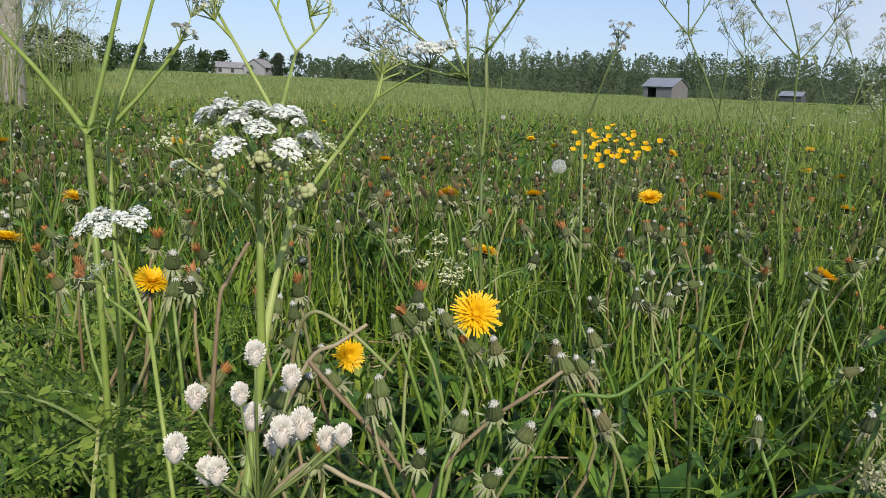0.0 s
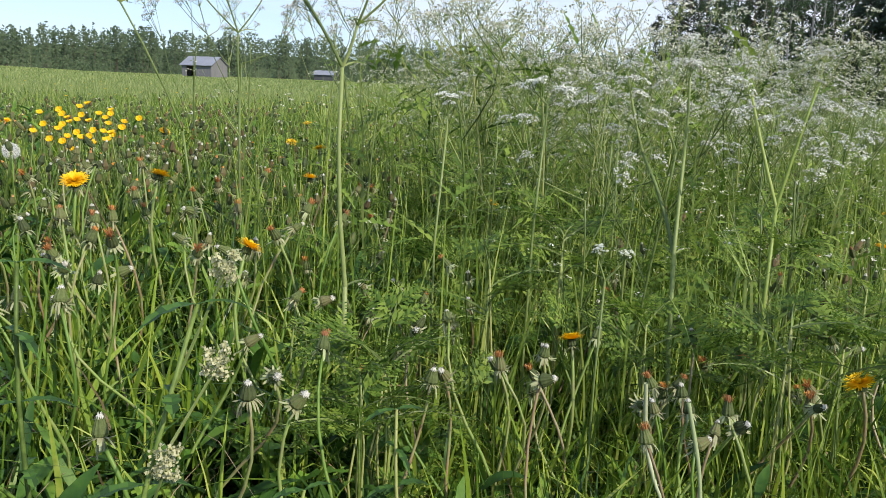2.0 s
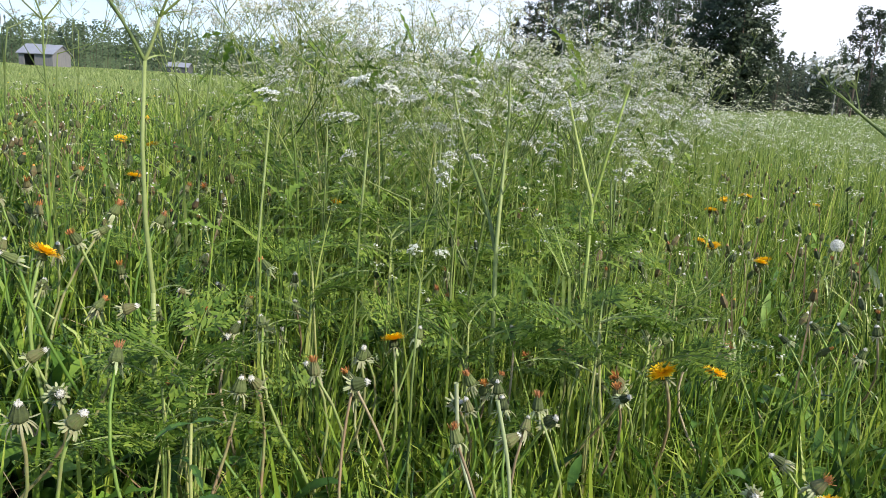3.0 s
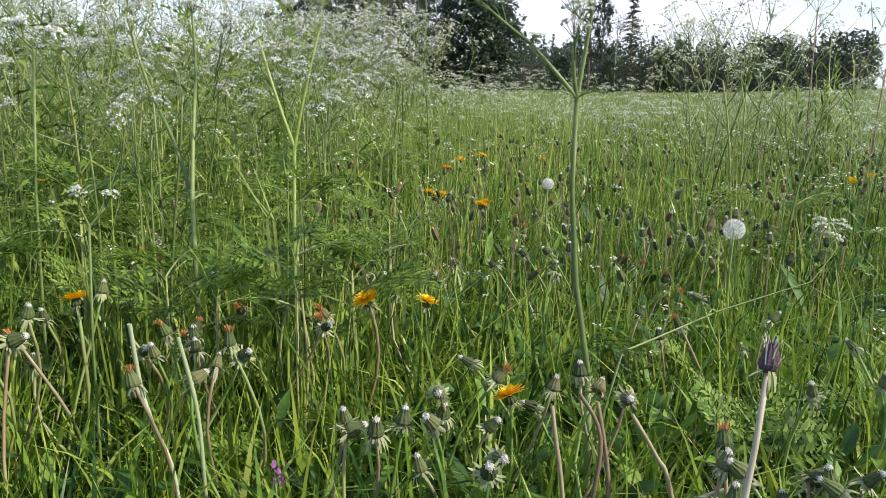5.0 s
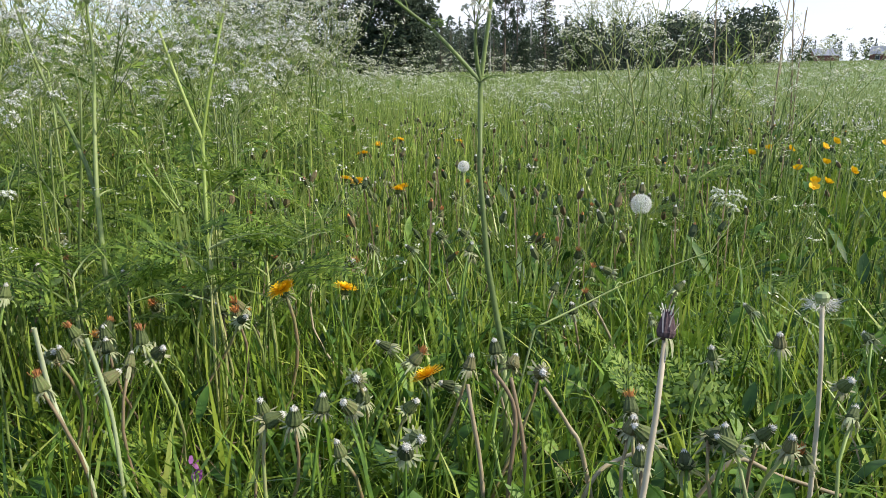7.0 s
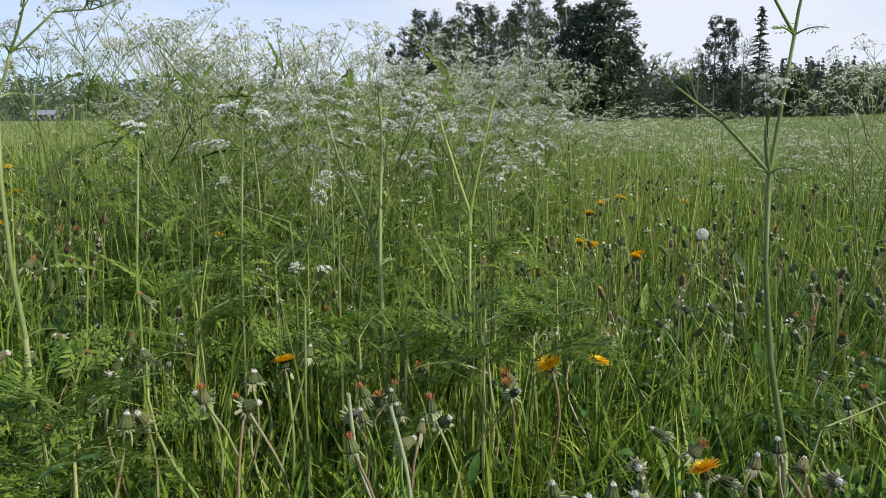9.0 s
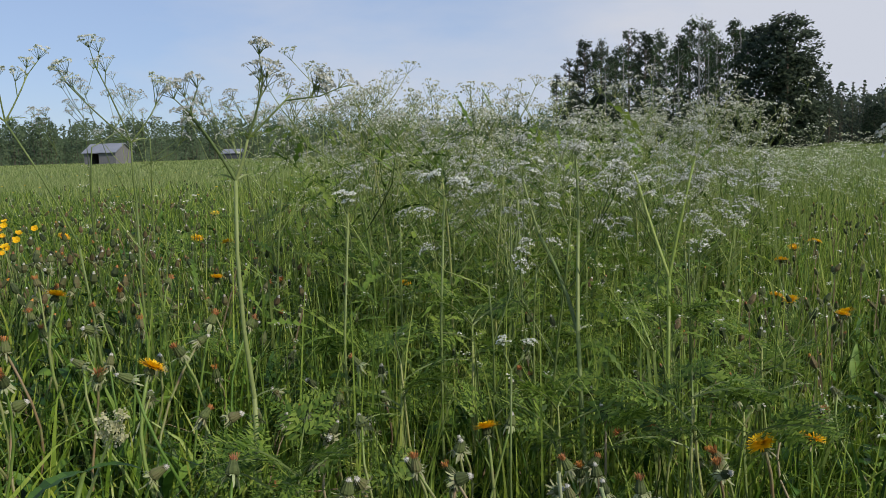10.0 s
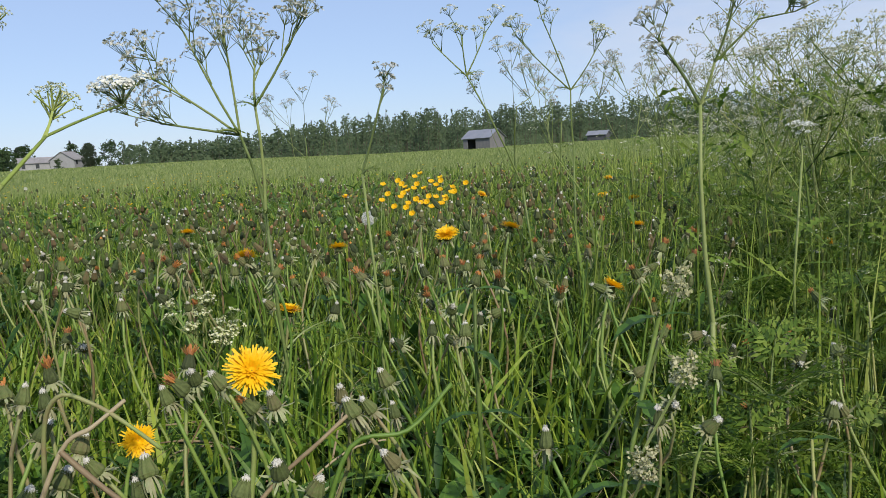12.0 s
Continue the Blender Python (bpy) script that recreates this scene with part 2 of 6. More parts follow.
# ---------------------------------------------------------------- mesh helpers
class Shape:
    """Collects vertices and faces, with a material slot for each face."""

    def __init__(self):
        self.v, self.f, self.m = [], [], []

    def face(self, pts, slot=0):
        k = len(self.v)
        self.v.extend([tuple(p) for p in pts])
        self.f.append(tuple(range(k, k + len(pts))))
        self.m.append(slot)

    def tube(self, pts, radii, sides=5, slot=0, cap=True):
        pts = [Vector(p) for p in pts]
        k = len(self.v)
        for i, p in enumerate(pts):
            d = (pts[min(i + 1, len(pts) - 1)] - pts[max(i - 1, 0)])
            d = d.normalized() if d.length > 1e-9 else Vector((0, 0, 1))
            u = d.cross(Vector((0.31, 0.95, 0.05))).normalized()
            w = d.cross(u)
            for j in range(sides):
                t = 2 * math.pi * j / sides
                self.v.append(tuple(p + radii[i] * (math.cos(t) * u + math.sin(t) * w)))
        for i in range(len(pts) - 1):
            for j in range(sides):
                q = (j + 1) % sides
                self.f.append((k + i * sides + j, k + i * sides + q, k + (i + 1) * sides + q, k + (i + 1) * sides + j))
                self.m.append(slot)
        if cap:
            self.f.append(tuple(k + (len(pts) - 1) * sides + j for j in range(sides)))
            self.m.append(slot)

    def lathe(self, profile, sides=10, rib=0.0, slot=0):
        """profile: (radius, height) from the bottom up."""
        k = len(self.v)
        for r, z in profile:
            for j in range(sides):
                t = 2 * math.pi * j / sides
                rr = r * (1 + (rib if j % 2 else -rib))
                self.v.append((rr * math.cos(t), rr * math.sin(t), z))
        for i in range(len(profile) - 1):
            for j in range(sides):
                q = (j + 1) % sides
                self.f.append((k + i * sides + j, k + i * sides + q, k + (i + 1) * sides + q, k + (i + 1) * sides + j))
                self.m.append(slot)
        self.f.append(tuple(k + (len(profile) - 1) * sides + j for j in range(sides)))
        self.m.append(slot)

    def box(self, x0, y0, z0, x1, y1, z1, slot=0):
        p = [(x, y, z) for z in (z0, z1) for y in (y0, y1) for x in (x0, x1)]
        for q in ((0, 2, 3, 1), (4, 5, 7, 6), (0, 1, 5, 4), (1, 3, 7, 5), (3, 2, 6, 7), (2, 0, 4, 6)):
            self.face([p[i] for i in q], slot)

    def strap(self, base, axis, side, length, width, curl=0.0, slot=0, steps=2):
        """A narrow leaf or petal with a rounded tip; curl bends it away from axis along the normal."""
        base, axis, side = Vector(base), Vector(axis), Vector(side)
        nrm = axis.cross(side)
        k = len(self.v)
        for i in range(steps + 1):
            s = i / steps
            c = base + axis * (length * s) + nrm * (curl * length * s * s)
            w = width * (0.55 + 0.9 * s * (1.25 - s)) * 0.5 if i < steps else width * 0.22
            self.v.append(tuple(c - side * w))
            self.v.append(tuple(c + side * w))
        for i in range(steps):
            self.f.append((k + 2 * i, k + 2 * i + 1, k + 2 * i + 3, k + 2 * i + 2))
            self.m.append(slot)
        return k

    def hub(self, centre, feet, slot=0):
        """Joins the feet of straps at one point."""
        c = len(self.v)
        self.v.append(tuple(centre))
        for k in feet:
            self.f.append((c, k, k + 1))
            self.m.append(slot)

    def mesh(self, name, *mats, smooth=False):
        me = bpy.data.meshes.new(name)
        me.from_pydata(self.v, [], self.f)
        for m in mats:
            me.materials.append(m)
        if len(mats) > 1:
            me.polygons.foreach_set("material_index", self.m)
        if smooth:
            me.polygons.foreach_set("use_smooth", [True] * len(self.f))
        me.update()
        return me


def part(name, me, parent, label="", m=None):
    ob = new(name, me)
    ob.parent = parent
    if m is not None:
        ob.matrix_basis = m
    if label:
        ob["label"] = label
    return ob


def thing(name, label, category, group=""):
    return tagged(new(name), label, category, group)


def big_mesh(name, verts, tris, *mats, slots=None):
    """One mesh from arrays of vertices and triangles."""
    me = bpy.data.meshes.new(name)
    me.vertices.add(len(verts))
    me.vertices.foreach_set("co", np.asarray(verts, np.float32).ravel())
    me.loops.add(3 * len(tris))
    me.loops.foreach_set("vertex_index", np.asarray(tris, np.int32).ravel())
    me.polygons.add(len(tris))
    me.polygons.foreach_set("loop_start", np.arange(0, 3 * len(tris), 3, dtype=np.int32))
    for m in mats:
        me.materials.append(m)
    if slots is not None:
        me.polygons.foreach_set("material_index", np.asarray(slots, np.int32))
    me.update(calc_edges=True)
    return me


def step(a0, a1, v):
    v = np.clip((v - a0) / (a1 - a0), 0, 1)
    return v * v * (3 - 2 * v)


def ground_z(x, y):
    """The meadow falls a little towards the track on its east side; the far field rises gently."""
    x, y = np.asarray(x, float), np.asarray(y, float)
    az = np.degrees(np.arctan2(x, y))
    rise = np.interp(az, [-180, -60, -30, -4, 8, 24, 60, 76, 88, 110, 180], [1.0, 1.6, 1.6, 1.5, 0.7, 0.8, 0.7, 0.9, 2.6, 2.6, 1.0])
    return -0.17 * step(-0.5, 0.6, 0.8 * x - 0.5 * y) + rise * step(25, 200, np.hypot(x, y))


rng = np.random.default_rng(7)
rnd = random.Random(11)


def sector(n, r0, r1, az0=-42.0, az1=112.0):
    """n places spread evenly over a ring segment of the plan."""
    r = np.sqrt(rng.uniform(r0 * r0, r1 * r1, n))
    az = np.radians(rng.uniform(az0, az1, n))
    return r * np.sin(az), r * np.cos(az)


def clear_of_path(x, y, gap):
    """Keeps a gap free along the way of the camera."""
    px, py = np.linspace(-0.05, 0.45, 12), np.linspace(0.03, -0.14, 12)
    d = np.min(np.hypot(x[:, None] - px, y[:, None] - py), axis=1)
    return d > gap


def blades(x, y, height, width, lean, segs):
    """Vertices and triangles of grass blades at x, y: each a bent, tapering strip."""
    n = len(x)
    z = ground_z(x, y)
    phi, face_a = rng.uniform(0, 2 * np.pi, n), rng.uniform(0, 2 * np.pi, n)
    bend = lean * rng.uniform(0.2, 1.0, n)
    dx, dy = np.cos(phi), np.sin(phi)
    sx, sy = np.cos(face_a), np.sin(face_a)
    rows = []
    for k in range(segs + 1):
        s = k / segs
        out = height * bend * s * s
        up = height * (s - 0.45 * bend * s ** 3)
        cx, cy, cz = x + dx * out, y + dy * out, z + up - 0.01
        w = width * (1 - s ** 1.7) * 0.5
        if k < segs:
            rows.append(np.stack([cx - sx * w, cy - sy * w, cz], 1))
            rows.append(np.stack([cx + sx * w, cy + sy * w, cz], 1))
        else:
            rows.append(np.stack([cx, cy, cz], 1))
    per = len(rows)
    v = np.stack(rows, 1).reshape(-1, 3)
    t = []
    for k in range(segs - 1):
        t += [(2 * k, 2 * k + 1, 2 * k + 3), (2 * k, 2 * k + 3, 2 * k + 2)]
    t.append((2 * segs - 2, 2 * segs - 1, 2 * segs))
    t = (np.array(t)[None] + per * np.arange(n)[:, None, None]).reshape(-1, 3)
    return v, t


def leaves_at(x, y, z, length, width, rise, droop, rows, tooth=0.0, fold=0.3):
    """Vertices and triangles of folded leaves that start at x, y, z: each climbs by rise and droops towards its tip."""
    n = len(x)
    phi = rng.uniform(0, 2 * np.pi, n)
    ox, oy, sx, sy = np.cos(phi), np.sin(phi), -np.sin(phi), np.cos(phi)
    roll = rng.uniform(-0.7, 0.7, n)
    grid = []
    for k in range(rows + 1):
        u = k / rows
        cx, cy = x + ox * length * u, y + oy * length * u
        cz = z + length * (rise * u - droop * u * u)
        w = width * 0.5 * math.sin(math.pi * min(0.97, 0.08 + 0.9 * u ** 0.85)) * ((1 - tooth) if k % 2 else 1.0)
        for sg in (-1, 0, 1):
            grid.append(np.stack([cx + sg * sx * w, cy + sg * sy * w, cz + (sg * roll + fold * abs(sg)) * w], 1))
    v = np.stack(grid, 1).reshape(-1, 3)
    t = []
    for k in range(rows):
        a, b = 3 * k, 3 * k + 3
        t += [(a, a + 1, b + 1), (a, b + 1, b), (a + 1, a + 2, b + 2), (a + 1, b + 2, b + 1)]
    t = (np.array(t)[None] + 3 * (rows + 1) * np.arange(n)[:, None, None]).reshape(-1, 3)
    return v, t


def join(pieces):
    vs, ts, k = [], [], 0
    for v, t in pieces:
        vs.append(v)
        ts.append(t + k)
        k += len(v)
    return np.concatenate(vs), np.concatenate(ts)


# ---------------------------------------------------------------- ground
def make_ground():
    rings = [0.0, 0.3, 0.6, 0.9, 1.2, 1.6, 2.0, 2.6, 3.4, 4.5, 6, 8, 11, 16, 25, 40, 60, 80, 105, 130, 160, 200, 260, 400, 800, 1600, 3000]
    sides = 96
    v, f = [(0.0, 0.0, float(ground_z(0, 0)))], []
    for r in rings[1:]:
        for j in range(sides):
            t = 2 * math.pi * j / sides
            x, y = r * math.sin(t), r * math.cos(t)
            v.append((x, y, float(ground_z(x, y)) + 0.02 * noise.noise((x, y, 0)) * min(1, r)))
    for j in range(sides):
        f.append((0, 1 + (j + 1) % sides, 1 + j))
    for i in range(len(rings) - 2):
        for j in range(sides):
            q = (j + 1) % sides
            f.append((1 + i * sides + j, 1 + i * sides + q, 1 + (i + 1) * sides + q, 1 + (i + 1) * sides + j))
    me = bpy.data.meshes.new("ground")
    me.from_pydata(v, [], f)
    me.materials.append(solid("meadow_ground", (0.02, 0.025, 0.010), (0.06, 0.075, 0.024), 0.8, 0.95))
    me.materials.append(solid("field_turf", (0.075, 0.12, 0.028), (0.14, 0.19, 0.055), 0.25, 0.95))
    # soil and thatch under the meadow, short turf on the open field
    me.polygons.foreach_set("material_index", [1 if math.hypot(*p.center.xy) > 18 else 0 for p in me.polygons])
    tagged(new("ground", me), "flat meadow ground of soil, thatch and grass", "ground", kind="structure")


make_ground()


# ---------------------------------------------------------------- grass
def tufts(count, r0, r1, per, az0=-42.0, az1=112.0):
    """Places in small tufts."""
    x, y = sector(count // per, r0, r1, az0, az1)
    n = len(x) * per
    return np.repeat(x, per) + rng.normal(0, 0.021, n), np.repeat(y, per) + rng.normal(0, 0.021, n)


def make_grass():
    near, far = [], []
    for count, r0, r1, hmin, hmax, w, segs, gap in (
            (3300, 0.55, 1.0, 0.10, 0.24, 0.0075, 4, 0.42), (8500, 1.0, 1.7, 0.12, 0.32, 0.009, 4, 0.4), (24000, 1.6, 3.2, 0.18, 0.38, 0.0095, 3, 0.4), (40000, 3.2, 6.5, 0.22, 0.40, 0.012, 2, 0.4)):
        x, y = tufts(count, r0, r1, 14 if r1 < 3.3 else 9)
        # the blades stand thinner among the dandelion rosettes of the north-west side
        keep = clear_of_path(x, y, gap) & (rng.random(len(x)) > (0.72 if r1 < 1.8 else 0.44 if r1 < 3.3 else 0.12) * step(46, 30, np.degrees(np.arctan2(x, y))))
        x, y = x[keep], y[keep]
        patchy = np.array([noise.noise((px * 1.7, py * 1.7, 3.0)) for px, py in zip(x, y)])
        h = rng.uniform(hmin, hmax, len(x)) * (0.75 + 0.45 * rng.random(len(x))) * (1 + 0.3 * patchy)
        near.append(blades(x, y, h, w * rng.uniform(0.45, 1.6, len(x)), rng.choice([0.35, 0.9, 1.7], len(x), p=[0.45, 0.33, 0.22]), segs))
    # the same meadow goes on all round, coarser where the way never looks
    for count, r0, r1, w, segs in ((7000, 0.5, 2.5, 0.011, 3), (14000, 2.5, 7.0, 0.018, 2)):
        x, y = tufts(count, r0, r1, 5, 112, 318)
        near.append(blades(x, y, rng.uniform(0.15, 0.38, len(x)), w * rng.uniform(0.5, 1.5, len(x)), rng.choice([0.35, 0.8, 1.6], len(x)), segs))
    for count, r0, r1, hmin, hmax, w, segs in (
            (34000, 6.5, 10, 0.22, 0.40, 0.016, 2), (14000, 9.5, 13.5, 0.22, 0.40, 0.02, 2), (9000, 13, 17.5, 0.22, 0.4, 0.026, 2), (9000, 9.5, 14, 0.22, 0.4, 0.03, 1), (80000, 14, 34, 0.2, 0.4, 0.022, 1), (90000, 34, 90, 0.18, 0.36, 0.06, 1), (80000, 90, 185, 0.18, 0.34, 0.16, 1)):
        x, y = sector(count, r0, r1, -40, 108)
        # mown short towards the track
        h = rng.uniform(hmin, hmax, count) * (1 - 0.45 * step(80, 88, np.degrees(np.arctan2(x, y))) * (r0 > 6))
        (near if segs == 2 else far).append(blades(x, y, h, w * rng.uniform(0.6, 1.4, count), 0.6, segs))
    for count, r0, r1, w in ((14000, 7, 16, 0.045), (14000, 16, 40, 0.11), (14000, 40, 110, 0.3), (8000, 110, 200, 0.7)):
        x, y = sector(count, r0, r1, 108, 320)
        far.append(blades(x, y, rng.uniform(0.22, 0.42, count), w * rng.uniform(0.6, 1.4, count), 0.6, 1))
    v, t = join(near)
    tagged(new("meadow_grass", big_mesh("meadow_grass", v, t, M_GRASS)), "dense fresh green meadow grass blades", "grass", kind="stuff")
    v, t = join(far)
    tagged(new("field_grass", big_mesh("field_grass", v, t, M_FARGRASS)), "pale green grass of the open field beyond", "grass", kind="stuff")
    wide = []
    for count, r0, r1, az0, az1 in ((2000, 0.9, 2.2, 44, 98), (500, 1.15, 2.2, -36, 44), (3000, 2.0, 5.5, 50, 102)):
        x, y = tufts(count, r0, r1, 4, az0, az1)
        wide.append(blades(x, y, rng.uniform(0.2, 0.36, len(x)), rng.uniform(0.008, 0.015, len(x)), rng.choice([0.3, 0.8, 1.4], len(x)), 6))
    v, t = join(wide)
    tall = []
    for count, r0, r1, az0, az1, h0, h1, w in ((800, 1.4, 2.8, 24, 68, 0.38, 0.68, 0.0046), (1900, 2.8, 6.0, 26, 70, 0.42, 0.74, 0.006), (2600, 6.0, 11.0, 24, 72, 0.45, 0.7, 0.010), (500, 1.7, 3.0, 64, 100, 0.28, 0.46, 0.0045), (3000, 3.0, 7.5, 62, 84, 0.3, 0.5, 0.008)):
        x, y = tufts(count, r0, r1, 3, az0, az1)
        tall.append(blades(x, y, rng.uniform(h0, h1, len(x)), w * rng.uniform(0.6, 1.4, len(x)), rng.choice([0.12, 0.4, 0.9], len(x)), 4 if r1 < 4 else 2))
    tv, tt = join(tall)
    tagged(new("tall_grass", big_mesh("tall_grass", tv, tt, M_TALL)), "tall upright yellow-green grass and stems inside the stand", "grass", kind="stuff")
    tagged(new("broad_grass", big_mesh("broad_grass", v, t, M_WIDE)), "broad bright yellow-green grass blades in loose tufts", "grass", kind="stuff")
    x, y = np.concatenate([sector(600, 0.5, 3.6, -42, 36), sector(5200, 0.6, 4.2, 36, 112)], axis=1)
    keep = clear_of_path(x, y, 0.5)
    x, y = x[keep], y[keep]
    v, t = blades(x, y, rng.uniform(0.14, 0.34, len(x)), 0.004 * rng.uniform(0.6, 1.4, len(x)), 1.5, 4)
    tagged(new("dry_grass", big_mesh("dry_grass", v, t, M_STRAW)), "dry straw-coloured blades bent among the green grass", "grass", kind="stuff")


make_grass()


# ---------------------------------------------------------------- dandelions
def curved(top, sway, n=6):
    """Points of a stalk from the origin to top, bowed by sway."""
    top, sway = Vector(top), Vector(sway)
    twist = Vector((-sway.y, sway.x, 0)) * 0.45 + sway * 0.2
    return [top * (i / n) + sway * math.sin(math.pi * i / n) * (1 - 0.35 * i / n) + twist * math.sin(2 * math.pi * i / n) for i in range(n + 1)]


def stalk_mesh(top, sway, r0, r1, mat, n=8, sides=6):
    s = Shape()
    pts = curved(top, sway, n)
    s.tube(pts, [r0 + (r1 - r0) * i / n for i in range(n + 1)], sides)
    return s.mesh("stem", mat, smooth=True), pts


def head_pose(pts, tilt, turn):
    d = (pts[-1] - pts[-2]).normalized()
    q = Vector((0, 0, 1)).rotation_difference(d)
    return Matrix.Translation(pts[-1]) @ q.to_matrix().to_4x4() @ pose(0, 0, 0, tilt, 0, turn)


def calyx_mesh(r, length):
    """A bell of narrow green bracts, widest near its foot, drawn together at the top."""
    s = Shape()
    prof = [(r * 0.4, -0.002), (r * 0.98, length * 0.07), (r * 1.14, length * 0.22), (r * 1.04, length * 0.45), (r * 0.78, length * 0.74), (r * 0.54, length)]
    s.lathe(prof, 22, 0.05)
    for j in range(22):
        x, y, z = s.v[-22 + j]
        s.v[-22 + j] = (x, y, z + length * (0.13 if j % 2 else -0.03))
    return s.mesh("calyx", M_CALYX)


def bracts_mesh(r, count, length, droop, rr):
    """Outer bracts, curled back below the head."""
    s, feet = Shape(), []
    for i in range(count):
        t = 2 * math.pi * (i + rr.random() * 0.7) / count
        out = Vector((math.cos(t), math.sin(t), 0))
        side = Vector((-math.sin(t), math.cos(t), 0))
        axis = (out * rr.uniform(0.6, 1.0) + Vector((0, 0, -droop * rr.uniform(0.2, 1.2)))).normalized()
        feet.append(s.strap(out * r * 0.7 + Vector((0, 0, 0.001)), axis, side, length * rr.uniform(0.5, 1.4), 0.0032, rr.uniform(-1.3, 0.6), 0, 4))
    s.hub((0, 0, 0.001), feet)
    return s.mesh("bract_frill", M_BRACT)


def tuft_mesh(r, z, length, mat, rr, spread=0.5, count=26):
    s, feet = Shape(), []
    for i in range(count):
        t = rr.uniform(0, 2 * math.pi)
        q = r * math.sqrt(rr.random())
        out = Vector((math.cos(t), math.sin(t), 0))
        side = Vector((-math.sin(t), math.cos(t), 0))
        axis = (Vector((0, 0, 1)) + out * spread * q / r + 0.25 * Vector((rr.uniform(-1, 1), rr.uniform(-1, 1), 0))).normalized()
        feet.append(s.strap(out * q + Vector((0, 0, z)), axis, side, length * rr.uniform(0.6, 1.15), 0.0024, rr.uniform(-0.3, 0.3), 0, 1))
    s.hub((0, 0, z - 0.001), feet)
    return s.mesh("tuft", mat)


def dandelion_closed(height, seed, withered, stalk=None, tilts=(-85, -50, -22, -8, 0, 12, 28, 62)):
    rr = random.Random(seed)
    name = "withered_dandelion" if withered else "closed_dandelion"
    label = ("closed green dandelion head with withered orange-brown petals" if withered else "closed dark green dandelion head with white pappus tip")
    ob = thing(name, label, "dandelion", "dandelions in the meadow")
    top = (rr.uniform(-0.1, 0.1), rr.uniform(-0.1, 0.1), height)
    me, pts = stalk_mesh(top, (rr.choice((-1, 1)) * rr.uniform(0.0, 0.06), rr.uniform(-0.05, 0.05), 0), 0.0027, 0.0021, stalk or M_PALESTALK)
    part("stem", me, ob)
    m = head_pose(pts, rr.choice(tilts), rr.uniform(0, 360))
    r, ln = rr.uniform(0.0062, 0.0088), rr.uniform(0.0165, 0.0215)
    part("calyx", calyx_mesh(r, ln), ob, "", m)
    part("bract_frill", bracts_mesh(r, 20, 0.0115, 0.5, rr), ob, "", m)
    if withered:
        part("tuft", tuft_mesh(r * 0.52, ln * 0.9, rr.uniform(0.008, 0.014), M_WITHER, rr, 0.5, 48), ob, "orange-brown withered petals", m)
    else:
        s = Shape()
        q = r * rr.uniform(0.38, 0.52)
        s.lathe([(q * 0.95, ln * 0.93), (q * 1.12, ln * 0.95 + 0.0016), (q * 1.0, ln * 0.95 + 0.0036), (q * 0.6, ln * 0.95 + 0.0052)], 16, 0.08)
        s.v = [(x * rr.uniform(0.86, 1.14), y * rr.uniform(0.86, 1.14), z + rr.uniform(-0.0007, 0.0007)) for x, y, z in s.v]
        # fine silky bristles on the dome and down over the rim
        for k in range(90):
            t, lift = rr.uniform(0, 6.28), rr.random()
            out, side = Vector((math.cos(t), math.sin(t), 0)), Vector((-math.sin(t), math.cos(t), 0))
            s.strap(out * q * (1 - 0.75 * lift) + Vector((0, 0, ln * 0.95 + 0.0045 * lift)), (out * (1 - lift) + Vector((0, 0, 0.3 + lift)) + 0.3 * side * rr.uniform(-1, 1)).normalized(), side, rr.uniform(0.0015, 0.004), 0.0007, -0.2, 0, 1)
        part("tuft", s.mesh("tuft", M_PAPPUS), ob, "white pappus", m)
    return ob, pts[-1]


def dandelion_open(height, seed, tilt=25, size=1.0):
    rr = random.Random(seed)
    ob = thing("dandelion_flower", "open yellow dandelion flower on a hollow stalk", "dandelion", "dandelions in the meadow")
    top = (rr.uniform(-0.04, 0.04), rr.uniform(-0.04, 0.04), height)
    me, pts = stalk_mesh(top, (rr.uniform(-0.03, 0.03), rr.uniform(-0.03, 0.03), 0), 0.0036, 0.0028, M_PALESTALK)
    part("stem", me, ob)
    m = head_pose(pts, tilt, rr.uniform(-20, 20))
    part("calyx", calyx_mesh(0.008, 0.013), ob, "", m)
    part("bract_frill", bracts_mesh(0.008, 12, 0.013, 0.9, rr), ob, "", m)
    s, feet = Shape(), []
    for ring, (count, ln, up) in enumerate(((46, 0.022, 0.10), (44, 0.0195, 0.32), (36, 0.016, 0.6), (28, 0.012, 1.0), (18, 0.008, 1.9))):
        for i in range(count):
            t = 2 * math.pi * (i + rr.random() * 0.8) / count
            out, side = Vector((math.cos(t), math.sin(t), 0)), Vector((-math.sin(t), math.cos(t), 0))
            axis = (out + Vector((0, 0, up * rr.uniform(0.6, 1.3)))).normalized()
            feet.append(s.strap(out * 0.003 + Vector((0, 0, 0.0125 + 0.0006 * ring)), axis, side, size * ln * rr.uniform(0.8, 1.15), 0.0034, rr.uniform(-0.1, 0.12), 0, 2))
    s.hub((0, 0, 0.012), feet)
    part("petals", s.mesh("petals", M_YELLOW), ob, "bright yellow ray florets", m)
    return ob, pts[-1]


